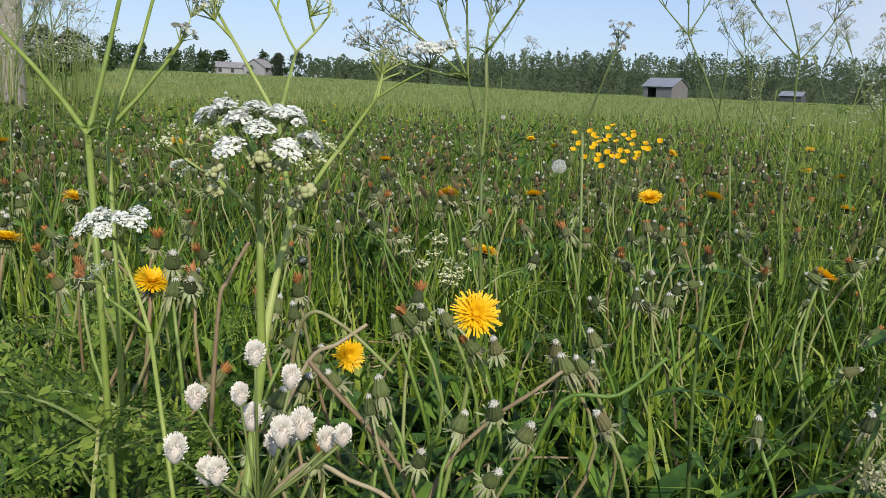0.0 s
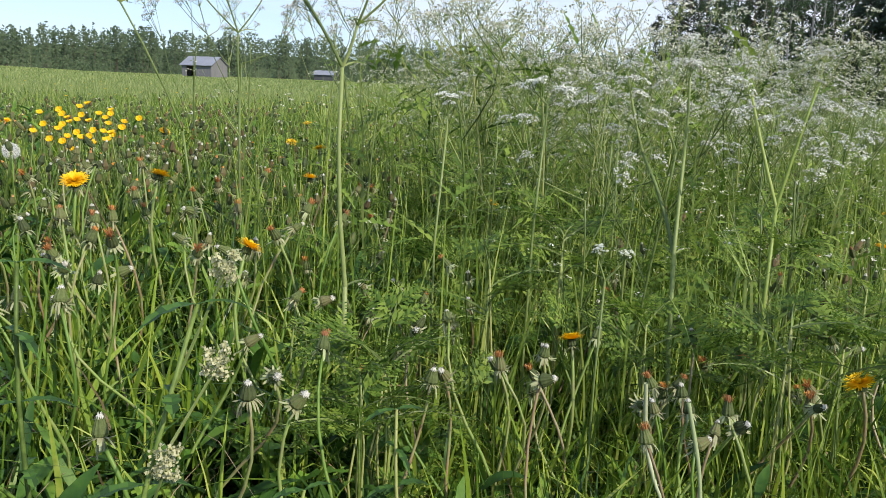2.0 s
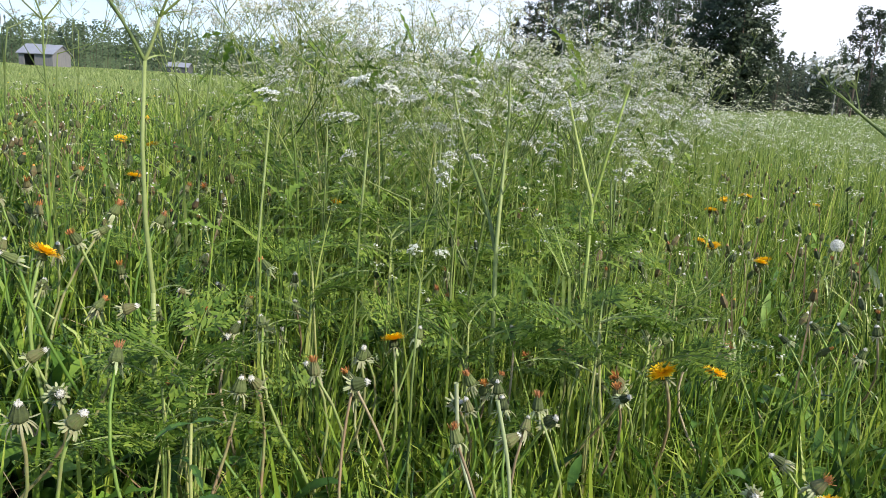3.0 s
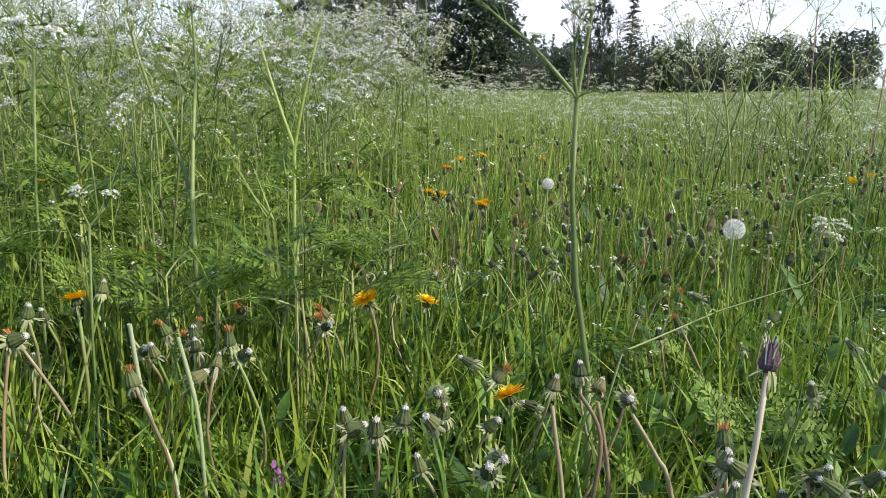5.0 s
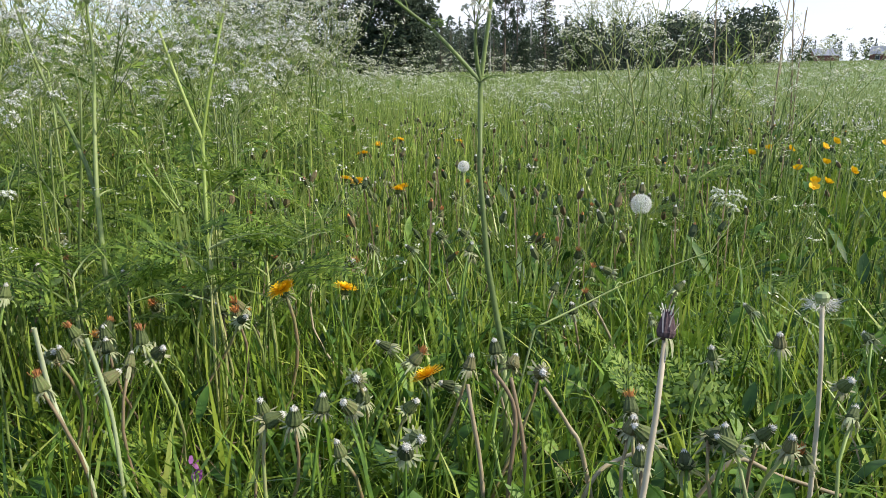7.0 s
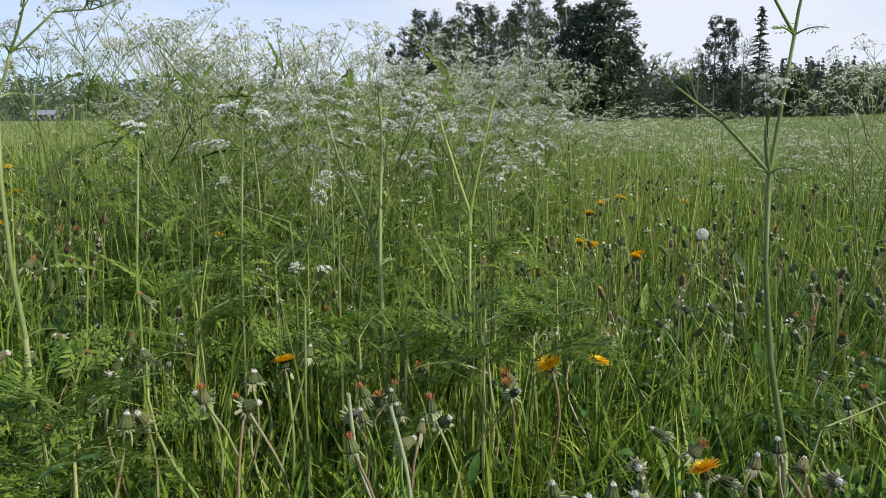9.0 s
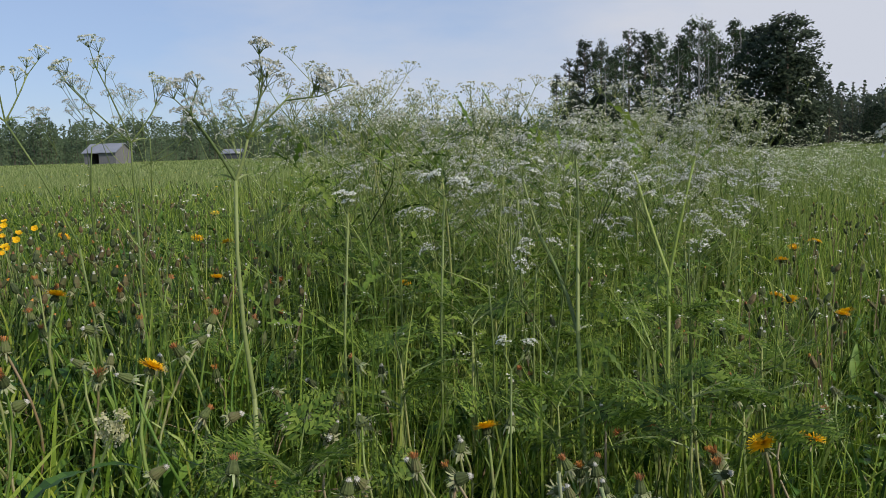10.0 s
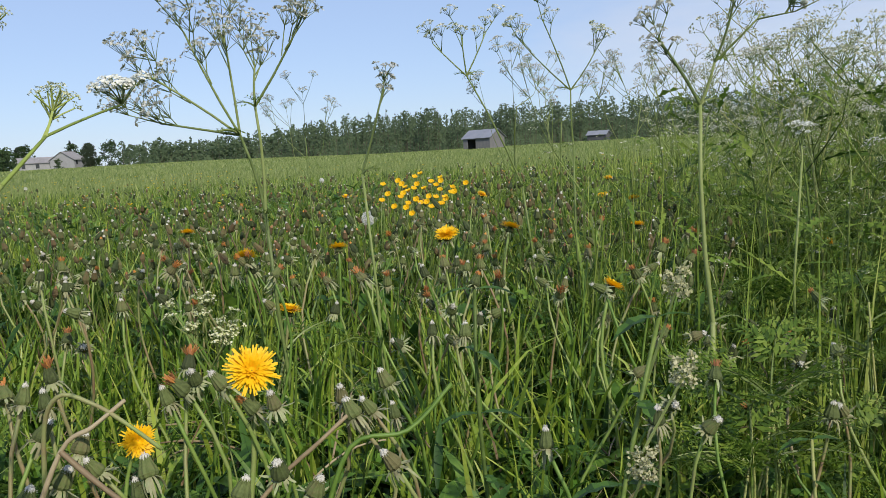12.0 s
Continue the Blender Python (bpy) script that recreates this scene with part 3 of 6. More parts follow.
def dandelion_clock(height, seed, radius=0.024):
    rr = random.Random(seed)
    ob = thing("dandelion_clock", "white round dandelion seed head on a pale stalk", "dandelion", "dandelion seed heads")
    me, pts = stalk_mesh((0.01, -0.01, height), (0.01, 0.0, 0), 0.0034, 0.0026, M_PALESTALK)
    part("stem", me, ob)
    s = Shape()
    s.lathe([(0.002, -0.003), (0.0055, 0.0), (0.006, 0.003), (0.003, 0.006)], 10)
    m = Matrix.Translation(pts[-1])
    part("receptacle", s.mesh("receptacle", M_BRACT), ob, "", m)
    s = Shape()
    for i in range(260):
        z = 1 - 1.85 * (i + 0.5) / 260
        t = i * 2.39996
        d = Vector((math.sqrt(max(0, 1 - z * z)) * math.cos(t), math.sqrt(max(0, 1 - z * z)) * math.sin(t), z))
        u = d.orthogonal().normalized()
        w = d.cross(u)
        tip = d * radius * 0.82
        s.face([d * 0.004 - u * 0.00012, d * 0.004 + u * 0.00012, tip])
        for j in range(6):
            q = math.pi * j / 3 + rr.random()
            h = (math.cos(q) * u + math.sin(q) * w)
            k = (-math.sin(q) * u + math.cos(q) * w) * 0.0004
            s.face([tip - k, tip + k, d * radius * rr.uniform(0.97, 1.05) + h * 0.0052])
    part("seed_globe", s.mesh("seed_globe", M_CLOCK), ob, "white globe of feathery seeds", m)
    return ob, pts[-1]


def set_heads(kinds, heads, spin=True):
    """Copies of the kinds with their heads at the given places and their feet on the ground."""
    for i, h in enumerate(heads):
        ob, top = kinds[i % len(kinds)]
        turn = rnd.uniform(0, 360) if spin else 0.0
        gz = float(ground_z(h[0], h[1]))
        k = (h[2] - gz) / top.z
        m = pose(0, 0, 0, 0, 0, turn) @ Matrix.Scale(k, 4)
        # the head keeps its true size by a copy whose stalk alone is stretched
        c = copy_thing(ob, Matrix.Identity(4))
        base = Vector(h) - (pose(0, 0, 0, 0, 0, turn) @ Matrix.Diagonal((1, 1, k, 1))) @ top
        c.matrix_basis = Matrix.Translation(base) @ pose(0, 0, 0, 0, 0, turn)
        for ch in c.children:
            if ch.name.startswith("stem"):
                ch.matrix_basis = Matrix.Diagonal((1, 1, k, 1))
            else:
                ch.matrix_basis = Matrix.Translation((0, 0, top.z * (k - 1))) @ ch.matrix_basis


def retire(kinds):
    """The first models go once their copies stand."""
    for ob, _ in kinds:
        for o in (*ob.children_recursive, ob):
            bpy.data.objects.remove(o)


CLOSED = [dandelion_closed(0.26 + 0.02 * (i % 5), 100 + i, False) for i in range(9)]
WITHERED = [dandelion_closed(0.26 + 0.02 * (i % 5), 200 + i, True) for i in range(6)]
UPRIGHT = [dandelion_closed(0.28, 230 + i, False, None, (-16, -6, 0, 8, 18)) for i in range(6)]
UPRIGHT_BROWN = [dandelion_closed(0.28, 240 + i, True, None, (-16, -6, 0, 8, 18)) for i in range(4)]
BROWN = [dandelion_closed(0.28 + 0.02 * i, 260 + i, i % 2 == 0, M_DRYSTALK) for i in range(4)]
OPEN = [dandelion_open(0.3, 300 + i, (12, 18, 28, 5, 8)[i]) for i in range(5)]
FACING = [dandelion_open(0.3, 350, 52, 1.15), dandelion_open(0.3, 351, 68, 1.0)]
CLOCKS = [dandelion_clock(0.36, 400), dandelion_clock(0.36, 401, 0.019)]

# heads whose places are known
FLOWER_HEADS = [
    (0.047, 0.868, 0.365), (-0.131, 1.166, 0.21), (0.022, 1.695, 0.385), (0.230, 1.896, 0.365), (0.421, 1.56, 0.413), (0.597, 1.714, 0.40), (0.097, 1.531, 0.295),
    (1.41, 0.645, 0.183), (1.65, 0.692, 0.117), (1.319, 0.333, 0.115), (1.10, 0.97, 0.197),
    (-0.17, 2.48, 0.38), (-0.96, 2.88, 0.38), (-0.67, 1.45, 0.38), (-0.35, 0.95, 0.36), (-1.39, 2.53, 0.38), (-0.59, 1.06, 0.38), (0.98, 3.38, 0.38), (1.89, 4.07, 0.38),
    (1.35, 2.92, 0.37), (1.41, 2.77, 0.36), (1.08, 2.07, 0.34), (0.64, 1.28, 0.33), (0.45, 3.98, 0.38), (0.50, 3.46, 0.38)]
FLOWER_HEADS_EAST = [
    (1.84, 2.26, 0.21), (4.79, 5.31, 0.19), (4.00, 1.87, 0.19), (3.70, 1.82, 0.19), (3.31, 1.66, 0.19), (2.47, 1.01, 0.19), (2.54, 1.21, 0.19),
    (4.03, 1.55, 0.19), (3.76, 1.86, 0.19), (4.02, 1.90, 0.19), (3.32, 1.68, 0.19), (2.57, 1.28, 0.19), (2.42, 1.00, 0.19)]
HEADS_EAST = [
    (1.08, 0.43, 0.15), (1.07, 0.38, 0.15), (1.13, 0.34, 0.15), (1.22, 0.39, 0.15), (1.34, 0.41, 0.15), (1.30, 0.35, 0.15), (1.38, 0.26, 0.15), (1.34, 0.22, 0.15),
    (1.34, 0.18, 0.15), (1.31, 0.27, 0.15), (1.91, 0.23, 0.15), (1.83, 0.09, 0.15), (1.49, -0.02, 0.15), (1.58, -0.10, 0.15), (1.45, -0.18, 0.15), (1.66, -0.22, 0.15),
    (1.35, -0.19, 0.15), (1.26, 0.04, 0.15), (1.21, 0.03, 0.15), (1.21, 0.01, 0.15), (1.23, -0.05, 0.15), (1.23, -0.07, 0.15), (1.22, -0.08, 0.15), (1.26, -0.10, 0.15),
    (1.24, -0.13, 0.15), (1.11, 0.37, 0.15), (1.06, 0.23, 0.15), (1.10, 0.24, 0.15), (1.74, -0.05, 0.15)]
HEADS_MIDDLE = [
    (1.66, 0.85, 0.16), (1.56, 0.70, 0.16), (1.32, 0.67, 0.16), (1.34, 0.72, 0.16), (1.40, 0.85, 0.16), (1.16, 0.84, 0.16), (1.19, 0.82, 0.16), (1.07, 0.78, 0.17),
    (1.13, 0.74, 0.16), (1.05, 0.66, 0.16), (2.28, 0.79, 0.16), (1.88, 0.52, 0.16), (2.09, 0.63, 0.16), (1.88, 0.66, 0.16), (1.85, 0.74, 0.16), (1.70, 0.69, 0.16),
    (0.92, 0.93, 0.20), (0.78, 0.90, 0.21), (1.06, 0.99, 0.18), (0.96, 0.89, 0.19), (1.17, 0.79, 0.16), (0.98, 0.68, 0.17), (1.10, 0.67, 0.16)]
HEADS_WEST = [
    (-0.31, 0.91, 0.40), (-0.30, 0.88, 0.37), (-0.28, 0.88, 0.38), (-0.18, 0.87, 0.36), (-0.16, 0.84, 0.33), (-0.16, 0.88, 0.35), (-0.16, 0.77, 0.29), (-0.05, 0.78, 0.30),
    (-0.01, 0.88, 0.36), (-0.04, 0.88, 0.34), (0.02, 0.85, 0.36), (0.07, 0.82, 0.34), (0.03, 0.77, 0.27), (0.07, 0.79, 0.28), (-0.10, 0.81, 0.30), (-0.06, 0.78, 0.28),
    (0.06, 0.70, 0.25), (-0.01, 0.75, 0.24), (0.10, 0.78, 0.26), (0.15, 0.82, 0.32), (0.17, 0.83, 0.32), (0.14, 0.85, 0.33), (0.18, 0.75, 0.29), (0.29, 1.10, 0.33), (0.20, 0.92, 0.32), (0.34, 1.11, 0.32)]
HEADS_WEST_BROWN = [
    (-0.35, 0.96, 0.41), (-0.28, 0.90, 0.38), (-0.20, 0.89, 0.36), (-0.16, 0.91, 0.37), (-0.02, 0.90, 0.37), (-0.02, 0.88, 0.35), (0.05, 0.85, 0.33), (-0.18, 0.74, 0.25),
    (-0.11, 0.72, 0.25), (-0.24, 0.82, 0.29), (-0.60, 1.19, 0.34), (-0.50, 1.08, 0.34), (-0.44, 0.96, 0.36), (-0.34, 1.14, 0.36), (-0.39, 0.88, 0.38)]
HEADS_NORTH = [
    (0.33, 0.74, 0.29), (0.50, 0.84, 0.26), (0.54, 0.80, 0.26), (0.63, 0.93, 0.27), (0.56, 0.92, 0.25), (0.83, 1.03, 0.24), (0.87, 1.00, 0.26), (0.98, 1.18, 0.30),
    (0.90, 0.90, 0.21), (0.91, 0.82, 0.22), (0.98, 0.90, 0.22), (0.55, 1.00, 0.27), (0.70, 1.29, 0.35), (0.78, 1.36, 0.38), (0.59, 1.39, 0.31), (0.63, 1.47, 0.31),
    (0.71, 1.44, 0.30), (1.37, 0.79, 0.17), (1.35, 0.69, 0.17), (1.62, 0.79, 0.17), (1.30, 0.65, 0.17), (1.68, 0.69, 0.17)]
set_heads(FACING, FLOWER_HEADS[:2], False)
set_heads(OPEN, FLOWER_HEADS[2:])
set_heads(OPEN[1:], FLOWER_HEADS_EAST)
MIXED = CLOSED[:3] + WITHERED[:1] + CLOSED[3:6] + WITHERED[1:3] + CLOSED[6:] + WITHERED[3:]
EASTERN = CLOSED[:5] + WITHERED[:1] + BROWN[1:2] + CLOSED[5:] + BROWN[3:]
set_heads(EASTERN, HEADS_EAST)
set_heads(BROWN + MIXED[::-1], HEADS_MIDDLE)
set_heads(UPRIGHT, HEADS_WEST)
set_heads(UPRIGHT_BROWN, HEADS_WEST_BROWN)
set_heads(MIXED, HEADS_NORTH)
for crowd, kinds in ((HEADS_WEST, UPRIGHT), (HEADS_EAST, EASTERN), (HEADS_MIDDLE, MIXED)):
    set_heads(kinds, [(x + rnd.uniform(-0.05, 0.05), y + rnd.uniform(-0.05, 0.06), z - rnd.uniform(0.0, 0.07)) for x, y, z in crowd if rnd.random() < 0.28 and y + x > 0.66])
set_heads(CLOCKS, [(2.16, 0.23, 0.25), (2.67, 0.90, 0.25), (0.377, 2.499, 0.393), (0.47, 6.15, 0.42), (-3.02, 11.24, 0.42)])


def scatter_heads():
    """More closed heads between the known ones: thick towards the north-west field, thinner under the cow parsley."""
    heads = []
    for count, r0, r1, az0, az1, lift in ((150, 1.25, 2.2, -36, 34, 0.37), (70, 2.2, 3.4, -34, 32, 0.38), (22, 1.2, 2.0, 34, 60, 0.34), (40, 1.7, 3.3, 55, 84, 0.34)):
        if az0 == 34:
            set_heads(MIXED, heads)
            heads = []
        x, y = sector(count, r0, r1, az0, az1)
        for px, py in zip(x, y):
            heads.append((px, py, float(ground_z(px, py)) + lift + rnd.uniform(-0.09, 0.04)))
    set_heads(BROWN + MIXED[::2], heads)


scatter_heads()


def far_heads():
    """Closed heads too far off to pick apart: stalk, dark head and pale or brown tip, in one mesh."""
    s = Shape()
    for count, r0, r1, az0, az1 in ((680, 2.0, 3.4, -38, 32), (960, 3.4, 6.5, -38, 32), (220, 6.5, 11, -38, 30), (130, 1.9, 3.3, 56, 88), (300, 3.3, 6.5, 54, 92), (90, 2.0, 6.0, 34, 52)):
        x, y = sector(count, r0, r1, az0, az1)
        for px, py in zip(x, y):
            g = float(ground_z(px, py))
            h = rnd.uniform(0.25, 0.43)
            bx, by = rnd.uniform(-0.09, 0.09), rnd.uniform(-0.09, 0.09)
            s.tube([(px, py, g), (px + bx * 0.2, py + by * 0.9, g + h * 0.55), (px + bx, py + by, g + h)], [0.0026, 0.0023, 0.0022], 3, 5 if rnd.random() < (0.45 if az0 > 50 else 0.12) else 0, False)
            tx, ty = rnd.gauss(0, 0.009), rnd.gauss(0, 0.009)
            s.tube([(px + bx, py + by, g + h), (px + bx + tx * 0.4, py + by + ty * 0.4, g + h + 0.009), (px + bx + tx, py + by + ty, g + h + 0.024)], [0.004, 0.0085, 0.005], 6, 1, False)
            for j in range(5):
                t = j * 1.2566 + rnd.random()
                out, side = Vector((math.cos(t), math.sin(t), -0.7)).normalized(), Vector((-math.sin(t), math.cos(t), 0))
                s.strap(Vector((px + bx, py + by, g + h + 0.002)), out, side, 0.016, 0.004, 0.0, 4, 1)
            tip = rnd.choice((2, 2, 2, 3, 3, 1, 1))
            s.tube([(px + bx + tx, py + by + ty, g + h + 0.023), (px + bx + tx * 1.2, py + by + ty * 1.2, g + h + 0.029)], [0.0042, 0.0018], 5, tip)
    tagged(new("distant_dandelions", s.mesh("distant_dandelions", M_STANDSTALK, M_FARHEAD, M_PAPPUS, M_WITHER, M_BRACT, M_DRYSTALK)), "countless closed dandelion heads further out in the meadow", "dandelion", kind="stuff")
    s = Shape()
    x, y = np.concatenate([sector(150, 5.0, 30, -38, 30), sector(300, 5.0, 28, -38, -2)], axis=1)
    for px, py in zip(x, y):
        g = float(ground_z(px, py)) + rnd.uniform(0.3, 0.4)
        for j in range(8):
            t = math.pi * j / 4 + rnd.random()
            out, side = Vector((math.cos(t), math.sin(t), 0)), Vector((-math.sin(t), math.cos(t), 0))
            s.strap(Vector((px, py, g)), (out + Vector((0, 0, 0.5))).normalized(), side, 0.02, 0.014, 0, 0, 1)
    tagged(new("distant_flowers", s.mesh("distant_flowers", M_YELLOW)), "scattered yellow flowers far out in the meadow", "flower", kind="stuff")


far_heads()
retire(CLOSED + WITHERED + UPRIGHT + UPRIGHT_BROWN + BROWN + OPEN + FACING + CLOCKS)


# ---------------------------------------------------------------- buttercups
def buttercup(height, seed, size=1.0):
    rr = random.Random(seed)
    ob = thing("buttercup", "yellow buttercup with rounded glossy petals", "buttercup", "buttercups in the meadow")
    top = (rr.uniform(-0.04, 0.04), rr.uniform(-0.04, 0.04), height)
    me, pts = stalk_mesh(top, (rr.uniform(-0.03, 0.03), rr.uniform(-0.03, 0.03), 0), 0.0016, 0.0011, M_STALK, 5, 5)
    part("stem", me, ob)
    m = head_pose(pts, rr.uniform(10, 55), rr.uniform(-30, 30)) @ Matrix.Scale(size, 4)
    for i in range(5):
        t = 2 * math.pi * i / 5
        out, side = Vector((math.cos(t), math.sin(t), 0)), Vector((-math.sin(t), math.cos(t), 0))
        s = Shape()
        rows = [(0.0, 0.0015, 0.0), (0.0035, 0.005, 0.0025), (0.007, 0.0065, 0.0055), (0.0098, 0.0052, 0.008), (0.0112, 0.002, 0.0092)]
        for a0, b0 in zip(rows[:-1], rows[1:]):
            s.face([out * a0[0] - side * a0[1] + Vector((0, 0, a0[2])), out * a0[0] + side * a0[1] + Vector((0, 0, a0[2])),
                    out * b0[0] + side * b0[1] + Vector((0, 0, b0[2])), out * b0[0] - side * b0[1] + Vector((0, 0, b0[2]))])
        part("petal", s.mesh("petal", M_BUTTER), ob, "", m)
    s = Shape()
    s.lathe([(0.0008, 0.0), (0.0032, 0.0015), (0.0032, 0.0035), (0.0014, 0.005)], 8)
    part("flower_centre", s.mesh("flower_centre", M_YELLOW), ob, "", m)
    return ob, pts[-1]


CUPS = [buttercup(0.36, 500 + i) for i in range(5)]
WIDE_CUPS = [buttercup(0.36, 510 + i, 1.2) for i in range(4)]
CLUMP = [(0.62, 2.98, 0.45), (0.67, 2.93, 0.43), (0.71, 2.95, 0.43), (0.56, 2.90, 0.43), (0.63, 2.86, 0.41), (0.72, 2.84, 0.39), (0.53, 2.76, 0.39), (0.58, 2.75, 0.38),
         (0.61, 2.72, 0.37), (0.68, 2.76, 0.38), (0.74, 2.9, 0.405), (0.5, 2.95, 0.43), (0.53, 2.66, 0.36), (0.5, 2.84, 0.4), (0.66, 2.66, 0.385), (0.46, 2.72, 0.385), (0.6, 2.6, 0.36),
         (0.78, 2.86, 0.42), (0.56, 2.98, 0.44), (0.65, 3.02, 0.46), (0.6, 2.9, 0.41), (0.69, 2.88, 0.40), (0.55, 2.82, 0.4), (0.63, 2.78, 0.385), (0.72, 3.0, 0.44), (0.58, 2.68, 0.37), (0.66, 2.72, 0.36), (0.7, 2.7, 0.40)]
CLUMP_EAST = [(3.0, 0.08, 0.29), (3.2, 0.04, 0.29), (3.2, -0.02, 0.29), (3.2, -0.12, 0.3), (2.9, -0.06, 0.26), (3.0, -0.13, 0.27), (2.9, -0.2, 0.26), (2.7, -0.11, 0.25),
              (2.58, -0.11, 0.25), (2.7, -0.14, 0.25), (3.3, -0.15, 0.31), (2.49, -0.27, 0.25), (3.4, -0.3, 0.3)]
CLUMP = [(0.62 + k * (x - 0.62), 2.82 + k * (y - 2.82), z - d) for k, d, every in ((1.05, -0.045, 1), (0.75, -0.02, 3)) for x, y, z in CLUMP[::every]]
set_heads(CUPS, CLUMP, False)
set_heads(WIDE_CUPS, CLUMP_EAST)
retire(CUPS + WIDE_CUPS)


# ---------------------------------------------------------------- dry stalks, vetch and weeds
def dry_stalks():
    for i in range(96):
        thick = i < 9
        x, y = sector(1, 0.66, 1.0, -8, 36) if thick else sector(1, 0.72, 1.9, -32, 96)
        x, y = float(x[0]), float(y[0])
        if 0.0 < x < 0.5 and y < 0.5:
            continue
        t, ln, wave = rnd.uniform(0, 6.28), rnd.uniform(0.2, 0.36) if thick else rnd.uniform(0.12, 0.26), rnd.uniform(-0.9, 0.9)
        s = Shape()
        rise = rnd.uniform(0.2, 1.1)
        foot = Vector((x, y, float(ground_z(x, y)) + 0.01))
        pts = [foot + Vector((math.cos(t + wave * math.sin(3 * u)), math.sin(t + wave * math.sin(3 * u)), 0)) * ln * u + Vector((0, 0, ln * rise * (1.5 * u - 0.9 * u * u))) for u in [0.1 * k for k in range(11)]]
        s.tube(pts, [(0.0031 if thick else 0.0024) - 0.0009 * k / 10 for k in range(11)], 6)
        tagged(new("dry_stalk", s.mesh("dry_stalk", M_DRYSTALK, smooth=True)), "bent reddish-brown dandelion stalk without a head", "stalk", "dry dandelion stalks")


dry_stalks()


def arching_stalk(pts, radius, mat, label):
    """A headless stalk along a bowed line, its foot pressed into the grass."""
    pts = [Vector(p) for p in pts]
    line = []
    for i in range(len(pts) - 1):
        a, b = pts[i], pts[i + 1]
        before, after = pts[max(i - 1, 0)], pts[min(i + 2, len(pts) - 1)]
        for k in range(5):
            u = k / 5
            line.append(0.5 * (2 * a + (b - before) * u + (2 * before - 5 * a + 4 * b - after) * u * u + (3 * a - before - 3 * b + after) * u ** 3))
    line.append(pts[-1])
    n = len(line) - 1
    s = Shape()
    s.tube(line, [radius * (1.05 - 0.25 * i / n + 0.06 * math.sin(5 * i)) for i in range(n + 1)], 8)
    tagged(new("bent_stalk", s.mesh("bent_stalk", mat, smooth=True)), label, "stalk", "bent dandelion stalks")


PINK = "bent pinkish-brown hollow dandelion stalk"
PALE = "arching pale green hollow dandelion stalk"
arching_stalk([(-0.16, 0.83, 0.16), (-0.15, 0.82, 0.33), (-0.13, 0.81, 0.38), (-0.10, 0.81, 0.37), (-0.07, 0.80, 0.35), (-0.04, 0.80, 0.32)], 0.0024, M_PALESTALK, PALE)
arching_stalk([(-0.17, 0.79, 0.24), (-0.13, 0.80, 0.33), (-0.10, 0.80, 0.35), (-0.07, 0.81, 0.37)], 0.0025, M_DRYSTALK, PINK)
arching_stalk([(-0.13, 0.80, 0.33), (-0.10, 0.79, 0.30), (-0.05, 0.78, 0.25), (-0.01, 0.77, 0.19), (0.02, 0.77, 0.06)], 0.0028, M_DRYSTALK, PINK)
arching_stalk([(-0.03, 0.76, 0.05), (0.01, 0.77, 0.21), (0.06, 0.79, 0.27), (0.11, 0.79, 0.31), (0.14, 0.80, 0.33)], 0.0025, M_DRYSTALK, PINK)
arching_stalk([(0.10, 0.79, 0.2), (0.14, 0.79, 0.30), (0.20, 0.79, 0.31), (0.25, 0.80, 0.35)], 0.0026, M_PALESTALK, PALE)
arching_stalk([(-0.19, 0.78, 0.15), (-0.13, 0.78, 0.22), (-0.08, 0.77, 0.21), (-0.03, 0.77, 0.18), (0.0, 0.77, 0.08)], 0.0028, M_DRYSTALK, PINK)
arching_stalk([(-0.25, 0.81, 0.05), (-0.23, 0.81, 0.36), (-0.22, 0.82, 0.41), (-0.20, 0.83, 0.45)], 0.0025, M_DRYSTALK, PINK)
for sweep in ([(1.21, 0.21, -0.13), (1.22, 0.21, 0.03), (1.23, 0.23, 0.13), (1.24, 0.24, 0.16)], [(1.22, 0.18, -0.13), (1.23, 0.18, 0.03), (1.25, 0.18, 0.13), (1.25, 0.21, 0.18)], [(1.24, 0.15, -0.13), (1.24, 0.16, 0.03), (1.25, 0.17, 0.10), (1.26, 0.19, 0.17)],
              [(1.28, 0.06, -0.12), (1.28, 0.10, 0.07), (1.28, 0.12, 0.11), (1.27, 0.15, 0.16)], [(1.25, 0.13, -0.10), (1.27, 0.09, 0.04), (1.30, 0.06, 0.07), (1.32, 0.01, 0.09)], [(1.34, -0.03, 0.02), (1.36, -0.07, 0.07), (1.38, -0.12, 0.05), (1.40, -0.19, 0.03)]):
    arching_stalk(sweep, 0.0030, M_DRYSTALK, PINK)
for sweep in ([(1.00, 0.71, 0.24), (1.01, 0.71, 0.16), (1.01, 0.69, 0.11), (1.01, 0.65, 0.04), (1.00, 0.62, -0.13)], [(1.04, 0.67, 0.22), (1.04, 0.64, 0.13), (1.03, 0.62, 0.04), (1.03, 0.61, -0.13)]):
    arching_stalk(sweep, 0.0029, M_PALEGREEN, PALE)


